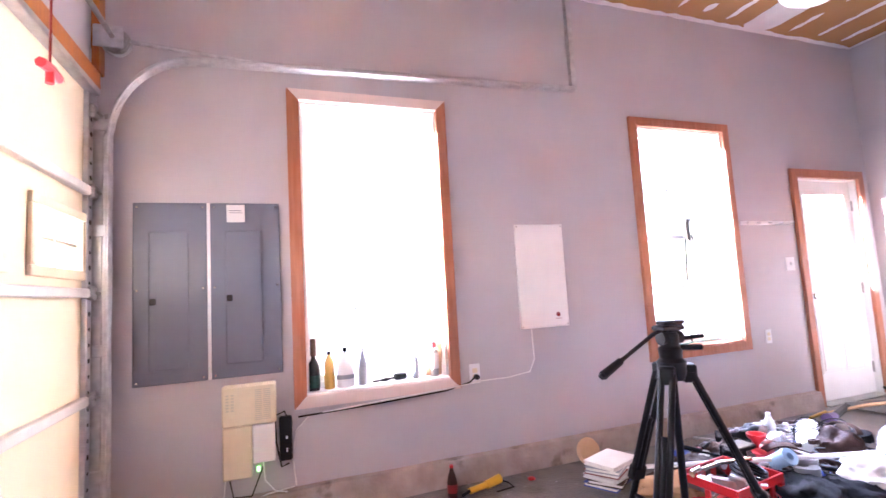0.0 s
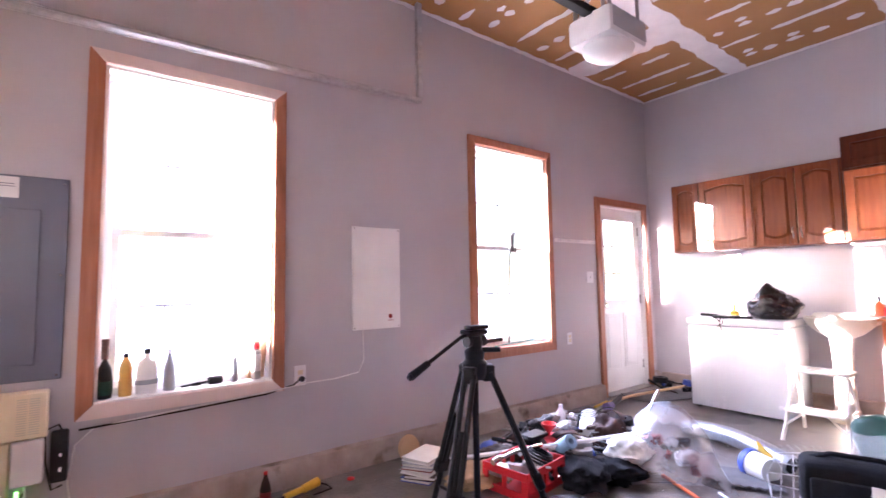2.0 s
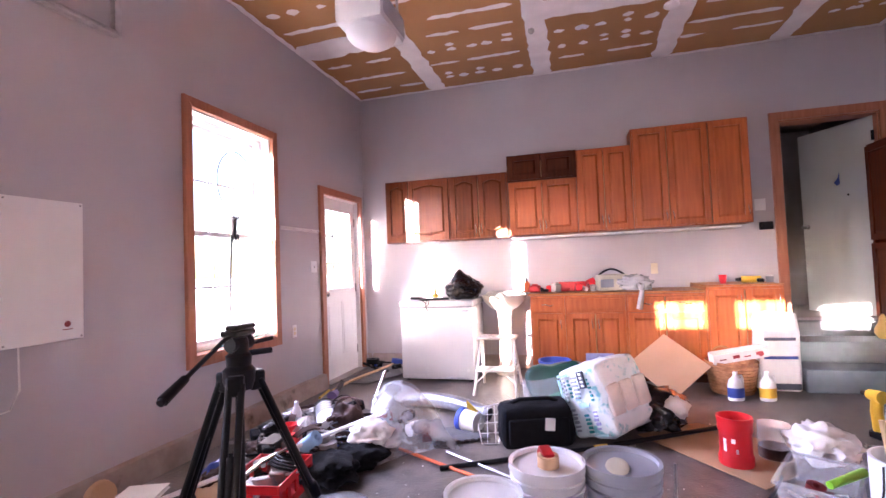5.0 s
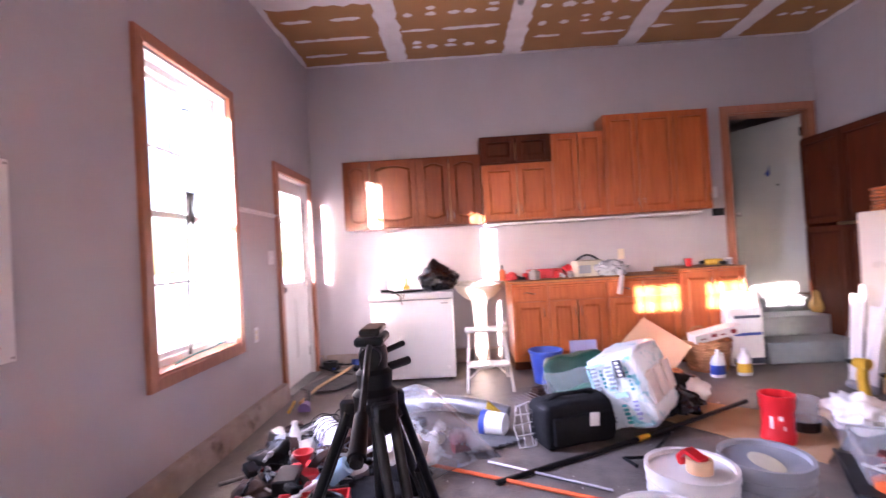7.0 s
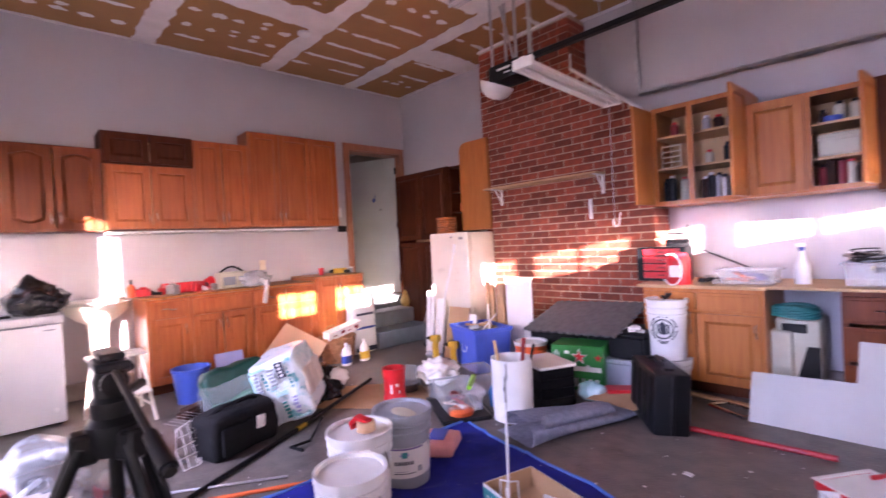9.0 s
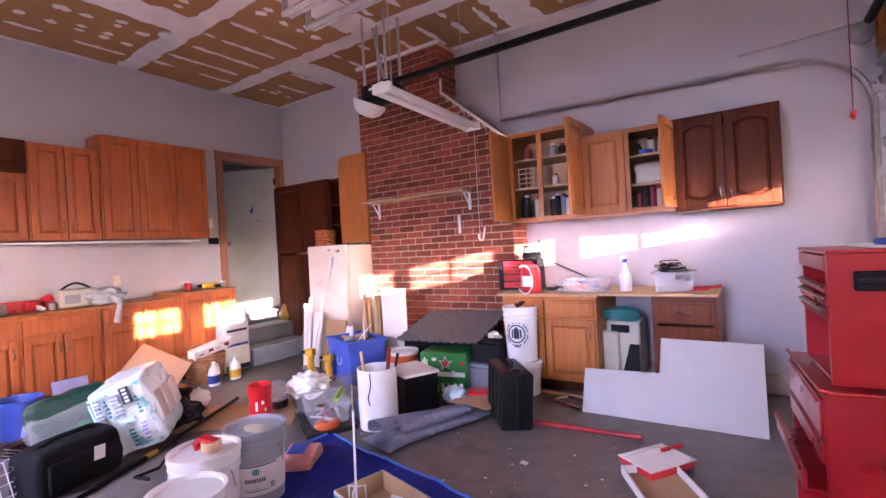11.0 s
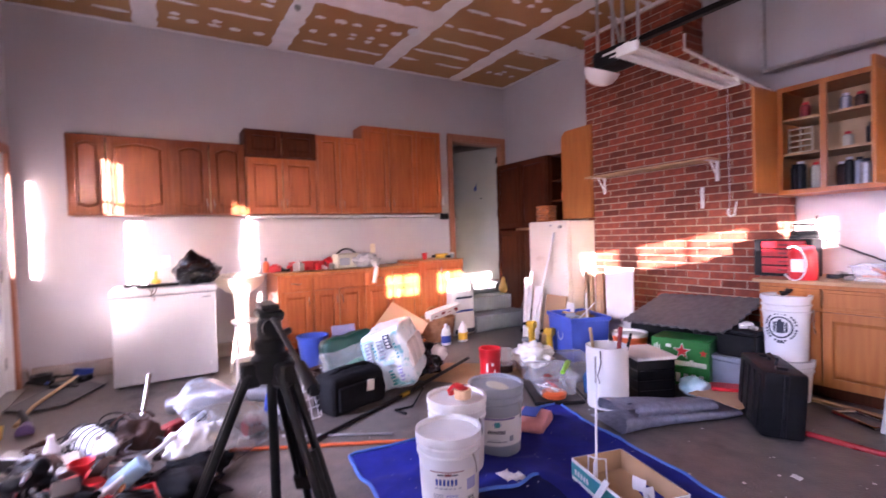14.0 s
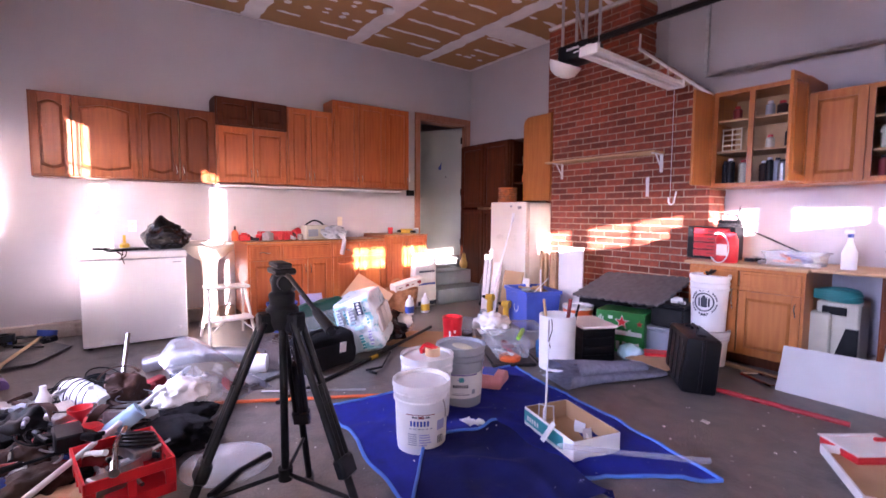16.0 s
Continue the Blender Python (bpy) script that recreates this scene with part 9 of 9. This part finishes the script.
for k, (x, y, z, yaw, ln_) in enumerate(((-2.60, -0.60, 0.12, 30, 0.30), (-2.40, -0.95, 0.22, 80, 0.22), (-2.78, -0.85, 0.12, -20, 0.26), (-2.95, -0.74, 0.10, 60, 0.24))):
    bm = B()
    outer = arc(lambda a: (ln_ * 0.5 * math.cos(a), 0, ln_ * 0.32 * math.sin(a)), 14, 0.1, 3.0)
    inner = [(x_ * 0.9, 0, z_ * 0.9) for x_, _, z_ in outer]
    for (xa, _, za), (xb, _, zb), (xc, _, zc), (xd, _, zd) in zip(outer, outer[1:], inner, inner[1:]):
        vs = [bm.verts.new(p) for p in ((xa, -0.022, za), (xb, -0.022, zb), (xb, 0.022, zb), (xa, 0.022, za), (xc, -0.022, zc), (xd, -0.022, zd), (xd, 0.022, zd), (xc, 0.022, zc))]
        for q in ((0, 1, 2, 3), (7, 6, 5, 4), (0, 4, 5, 1), (3, 2, 6, 7)):
            bm.faces.new([vs[i] for i in q])
    bmesh.ops.remove_doubles(bm, verts=bm.verts, dist=1e-5)
    solid("leather_strap", bm, BROWN_BITS, "worn brown leather strap arched over the heap", "strap", pose(x, y, z, 14, 8, yaw), JH)
gc = thing("gas_can", "red plastic fuel can with a funnel on top", "fuel can", pose(-2.88, -0.78, 0.0, 0, 0, 25), JH)
bm = B()
box(bm, -0.10, 0.10, -0.07, 0.07, 0, 0.17, 0.025, seg=2)
part("body", bm, RED, gc)
bm = B()
lathe(bm, [(0.008, 0.17), (0.012, 0.19), (0.05, 0.235), (0.052, 0.25), (0.046, 0.25), (0.008, 0.19)], 18)
part("funnel", bm, RED, gc)
wj = thing("white_jug", "white plastic jug lying in a wire cage", "jug", pose(-2.42, -0.78, 0.16, 0, 0, 35), JH)
bm = B()
lathe(bm, [(0, -0.17), (0.06, -0.17), (0.075, -0.14), (0.075, 0.08), (0.04, 0.15), (0.02, 0.17), (0, 0.17)], 20, pose(0, 0, 0, 0, 78, 0))
part("body", bm, WHITE_PLASTIC, wj)
for k in range(6):
    bm = B()
    tube(bm, arc(lambda a: (-0.12 + k * 0.05, 0.088 * math.cos(a), 0.088 * math.sin(a)), 16, 0, 6.283), 0.003, 5)
    part("cage_wire", bm, BLACK, wj)
for x, y, lab, mat in ((-2.68, -0.82, "clear plastic bottle with a white cap", CLEAR), (-2.55, -0.62, "white plastic bottle with a torn label", WHITE_PLASTIC)):
    bottle(pose(x, y, 0.10), [(0.032, 0.002), (0.034, 0.12), (0.014, 0.17)], mat, lab, cap=(0.015, 0.17, 0.19), group=JH)
bm = B()
lathe(bm, [(0.03, 0), (0.055, 0), (0.055, 0.05), (0.03, 0.05), (0.03, 0)], 20, pose(0, 0, 0.06, 80, 0, 30))
solid("hose_ring", bm, GREY_PLASTIC, "grey ring of hose in the junk heap", "hose", pose(-2.52, -0.50, 0.08), JH)
bm = B()
rod(bm, (-2.02, -0.98, 0.14), (-1.86, -1.02, 0.36), 0.016, seg=12)
solid("chrome_tube", bm, CHROME, "bright chrome tube sticking up from the heap", "tube")
bm = B()
lump(bm, 0.10, 0.07, 0.07, 0.3, 5, 4.7, 3)
lathe(bm, [(0.07, 0.04), (0.10, 0.045), (0.11, 0.055), (0.07, 0.06)], 18, pose(0.05, 0, 0))
solid("baseball_hat", bm, BLUE_INK, "blue and white baseball hat lying on the floor", "hat", pose(-3.18, -0.50, 0.0, 0, 0, 20))
bm = B()
lump(bm, 0.09, 0.06, 0.06, 0.3, 5, 2.7, 3)
solid("white_cloth", bm, PAPER_WHITE, "white cloth beside the blue cap", "cloth", pose(-3.05, -0.56, 0.0))
for k in range(6):
    bm = B()
    box(bm, -0.13, 0.13, -0.095, 0.095, 0.004, 0.020, 0.002)
    bk_ = thing("book", "worn book in a small stack by the wall", "book", pose(-3.68 + 0.01 * math.sin(k * 3), -0.44 + 0.012 * math.cos(k * 2), 0.024 * k, 0, 0, 30 + 9 * math.sin(k * 2.2)), "books")
    part("pages", bm, PAPER_WHITE, bk_)
    bm = B()
    box(bm, -0.135, 0.135, -0.10, 0.10, 0.0, 0.004), box(bm, -0.135, 0.135, -0.10, 0.10, 0.0202, 0.0235)
    part("cover", bm, (BLUE_INK, BROWN_BITS, PAPER_WHITE, DARK_RED, GREY_PLASTIC, PAPER_WHITE)[k], bk_, smooth=False)
bm = B()
lump(bm, 0.19, 0.14, 0.05, 0.5, 6, 3.9, 4)
solid("paper_bag", bm, CARDBOARD, "crumpled brown paper bag on the floor", "bag", pose(-3.48, -0.72, 0.0))
bm = B()
box(bm, -0.14, 0.14, -0.10, 0.10, 0, 0.012, 0.003)
solid("folder", bm, BROWN_BITS, "flat brown folder on the floor", "folder", pose(-3.35, -0.55, 0.0, 0, 0, 15))
bm = B()
lathe(bm, [(0, 0), (0.075, 0.0), (0.085, 0.02), (0.075, 0.045), (0, 0.05)], 22, pose(0, 0, 0.085, 80))
solid("sanding_disc", bm, TAN, "peach coloured round pad leaning on the kerb", "pad", pose(-3.62, -0.135, 0.0))
lid = thing("plastic_dome", "clear plastic dome lying on the floor", "dome", pose(-3.36, -1.34, 0.0))
bm = B()
lathe(bm, [(0, 0.03), (0.10, 0.028), (0.17, 0.012), (0.20, 0.004), (0.205, 0.004), (0.205, 0.007), (0.17, 0.016), (0.10, 0.032), (0, 0.034)], 30)
part("dome", bm, CLEAR, lid)
bm = B()
tube(bm, arc(lambda a: (0.203 * math.cos(a), 0.203 * math.sin(a), 0.006), 36, 0, 6.283), 0.004, 5)
part("rim", bm, CLEAR, lid)
bm = B()
tube(bm, [(-3.62, -1.22, 0.015), (-3.5, -1.36, 0.016), (-3.42, -1.52, 0.016)], 0.017, 8)
solid("black_hose", bm, BLACK, "short black hose on the floor", "hose")
# by the window wall near the first window
cb = bottle(pose(-4.60, -0.20, 0.0) @ Matrix.Scale(0.78, 4), [(0.036, 0.002), (0.038, 0.11), (0.03, 0.15), (0.013, 0.20), (0.013, 0.215)], BROWN_BITS, "half-full cola bottle with a red cap", cap=(0.015, 0.215, 0.232), cap_mat=RED, band=(0.0385, 0.04, 0.10), band_mat=DARK_RED)
yt = thing("caulking_gun", "yellow power tool lying by the wall", "power tool", pose(-4.40, -0.20, 0.0, 0, 0, 12) @ Matrix.Scale(0.8, 4))
bm = B()
rod(bm, (-0.13, 0, 0.03), (0.02, 0, 0.035), 0.022), rod(bm, (0.02, 0, 0.035), (0.15, 0.0, 0.05), 0.03, 0.034)
part("body", bm, YELLOW, yt)
bm = B()
rod(bm, (-0.13, 0, 0.03), (-0.20, -0.01, 0.02), 0.012)
part("nozzle", bm, BLACK, yt)
bm = B()
tube(bm, [(0.15, 0, 0.04), (0.21, -0.02, 0.012), (0.20, -0.10, 0.008), (0.05, -0.09, 0.008)], 0.006, 6)
part("cord", bm, BLACK, yt)
bm = B()
lump(bm, 0.025, 0.02, 0.012, 0.4, 5, 1.2, 2)
solid("red_scrap", bm, RED, "small red scrap on the floor", "scrap", pose(-4.08, -0.20, 0.0))
bm = B()
tube(bm, arc(lambda a: (0.07 * math.cos(a), 0.05 * math.sin(a), 0.006), 20, 0, 5.4), 0.006, 6)
solid("red_string", bm, DARK_RED, "curl of red string on the floor", "string", pose(-4.98, -0.32, 0.0))
# by the back door
bm = B()
nx = 12
ol = [(-0.34, -0.2), (0.30, -0.24), (0.36, 0.02), (0.2, 0.22), (-0.30, 0.20), (-0.40, 0.0)]
prism(bm, ol, 0.0, 0.010)
bmesh.ops.transform(bm, matrix=pose(0, 0, 0.011, 90), verts=bm.verts)
solid("door_mat", bm, RUBBER, "dark ribbed rubber mat by the back door", "mat", pose(-0.62, -0.37, 0.0, 0, 0, -22), smooth=False)
bq = thing("push_broom", "push broom with a purple-tipped head lying by the door", "broom", pose(0, 0, 0))
bm = B()
tube(bm, [(-1.38, -0.24, 0.04), (-0.98, -0.26, 0.05), (-0.20, -0.42, 0.06)], 0.014, 8)
part("handle", bm, INSIDE, bq)
bm = B()
tube(bm, [(-1.12, -0.22, 0.05), (-1.40, -0.30, 0.035)], 0.028, 8)
part("head", bm, BLACK, bq)
bm = B()
rod(bm, (-1.40, -0.30, 0.035), (-1.50, -0.31, 0.022), 0.03, 0.05)
part("tip", bm, PURPLE, bq)
odds("stored_tool", "black and blue tool stored in the corner", pose(-0.30, -0.36, 0.0), (0.18, 0.22), 9, (BLACK, BLUE_INK, BLACK, BLACK), 71, 0.08, 0.14)
bm = B()
tube(bm, [(-1.25, -0.14, 0.012), (-1.52, -0.19, 0.012)], 0.012, 6)
solid("yellow_strap", bm, YELLOW, "yellow strap on the floor by the wall", "strap")
# pale cabinet beside the freezer and things on the floor
bm = B()
box(bm, -0.15, 0.15, -0.05, 0.05, 0, 0.05, 0.006), box(bm, -0.12, 0.10, -0.04, 0.05, 0.05, 0.075, 0.004)
solid("dark_book", bm, BROWN_BITS, "dark book on the floor below the stool", "book", pose(-1.35, -2.28, 0.0, 0, 0, -60))
# bent wire rack lying by the camera bag
wr = thing("wire_rack", "bent white wire rack leaning on the clutter", "rack", pose(-2.36, -1.985, 0.0, -24, 8, -62))
bm = B()
tube(bm, [(-0.07, 0, 0.004), (0.05, 0, 0.004), (0.085, 0, 0.16), (0.06, 0, 0.27), (-0.05, 0, 0.24), (-0.09, 0, 0.12), (-0.07, 0, 0.004)], 0.0045, 6)
part("frame", bm, WHITE_PLASTIC, wr)
for x0, z0, x1, z1 in ((-0.088, 0.13, 0.083, 0.15), (-0.08, 0.07, 0.066, 0.08), (-0.07, 0.19, 0.08, 0.20), (-0.03, 0.004, -0.02, 0.245), (0.03, 0.004, 0.03, 0.26)):
    bm = B()
    rod(bm, (x0, 0, z0), (x1, 0.004, z1), 0.0026, seg=6)
    part("wire", bm, WHITE_PLASTIC, wr)
bm = B()
for k in range(190):
    x, y = random.Random(k).uniform(-5.2, -1.6), random.Random(k + 99).uniform(-4.4, -0.5)
    s_ = random.Random(k + 7).uniform(0.002, 0.007)
    box(bm, x - s_, x + s_, y - s_ * 0.6, y + s_ * 0.6, 0.0, s_ * 0.5, 0.0, None)
solid("debris", bm, PAPER_WHITE, "small pale crumbs scattered over the concrete floor", "debris", kind="stuff", smooth=False)

# unseen bare tree added in line with the low sun, to shade one window
tr = thing("tree", "unseen bare tree added to shade one garage door window", "tree", pose(-17.5, 4.16, -0.3))
bm = B()
tube(bm, [(0, 0, 0), (0.05, 0.02, 1.5), (0.0, -0.03, 3.2), (0.08, 0.0, 5.0), (0.02, 0.05, 8.0)], 0.27, 10)
part("trunk", bm, BARK, tr)
rb_ = random.Random(77)
for k in range(16):
    a, z = rb_.uniform(0, 6.28), 4.4 + 0.22 * k
    bm = B()
    p_ = Vector((0, 0, z))
    d = Vector((math.cos(a), math.sin(a), 0.55))
    tube(bm, [p_, p_ + d * 0.8, p_ + d * 1.5 + Vector((0.1, 0.2, 0.2))], 0.035, 6)
    for q in range(4):
        s_ = p_ + d * rb_.uniform(0.5, 1.4)
        tube(bm, [s_, s_ + Vector((rb_.uniform(-.5, .5), rb_.uniform(-.5, .5), rb_.uniform(0.1, .6)))], 0.012, 5)
    part("limb", bm, BARK, tr)

# ---- bricks of the chimney ----
BL, BH, BD, JT = 0.198, 0.058, 0.03, 0.0105
meshes = {}
rbk = random.Random(3)


def brick_mesh(w, side=False):
    key = (round(w, 3), side)
    if key not in meshes:
        bm = B()
        if side:
            box(bm, -BD / 2, BD / 2, -w / 2, w / 2, -BH / 2, BH / 2, 0.003)
        else:
            box(bm, -w / 2, w / 2, -BD / 2, BD / 2, -BH / 2, BH / 2, 0.003)
        me = bpy.data.meshes.new("brick")
        bm.to_mesh(me)
        bm.free()
        me.materials.append(BRICK)
        meshes[key] = me
    return meshes[key]


rest_v, rest_f = [], []
near = 0
course = BH + JT
row = 0
z = 0.012 + BH / 2
while z + BH / 2 < TOP - 0.03:
    right = right_edge(z + BH / 2)
    x = CX0
    first = True
    while x - right > 0.03:
        w = (BL if row % 2 == 0 else BL / 2 - JT / 2) if first else BL
        first = False
        w = min(w, x - right)
        if w < 0.03:
            break
        cx = x - w / 2
        y = FY - BD / 2 + rbk.uniform(-0.0015, 0.0015)
        if 0.62 < z < 2.78 and near < 298:
            ob = new("brick", brick_mesh(w))
            ob.parent = ch
            ob.location = (cx, y, z)
            near += 1
        else:
            n = len(rest_v)
            for sx, sy, sz in ((-1, -1, -1), (1, -1, -1), (1, 1, -1), (-1, 1, -1), (-1, -1, 1), (1, -1, 1), (1, 1, 1), (-1, 1, 1)):
                rest_v.append((cx + sx * w / 2, y + sy * BD / 2, z + sz * BH / 2))
            rest_f += [tuple(n + i for i in f) for f in ((0, 1, 2, 3), (7, 6, 5, 4), (0, 4, 5, 1), (1, 5, 6, 2), (2, 6, 7, 3), (3, 7, 4, 0))]
        x -= w + JT
    # west flank
    y = FY - 0.005
    k = 0
    while y > -5.60:
        w = BL / 2 if (row + k) % 2 and k == 0 else BL
        w = min(w, y + 5.615)
        n = len(rest_v)
        for sx, sy, sz in ((-1, -1, -1), (1, -1, -1), (1, 1, -1), (-1, 1, -1), (-1, -1, 1), (1, -1, 1), (1, 1, 1), (-1, 1, 1)):
            rest_v.append((right + 0.012 + sx * BD / 2, y - w / 2 + sy * w / 2, z + sz * BH / 2))
        rest_f += [tuple(n + i for i in f) for f in ((0, 1, 2, 3), (7, 6, 5, 4), (0, 4, 5, 1), (1, 5, 6, 2), (2, 6, 7, 3), (3, 7, 4, 0))]
        y -= w + JT
        k += 1
    z += course
    row += 1
me = bpy.data.meshes.new("brickwork")
me.from_pydata(rest_v, [], rest_f)
me.materials.append(BRICK_FAR)
ob = tagged(new("brickwork", me), kind="stuff")
ob.parent = ch
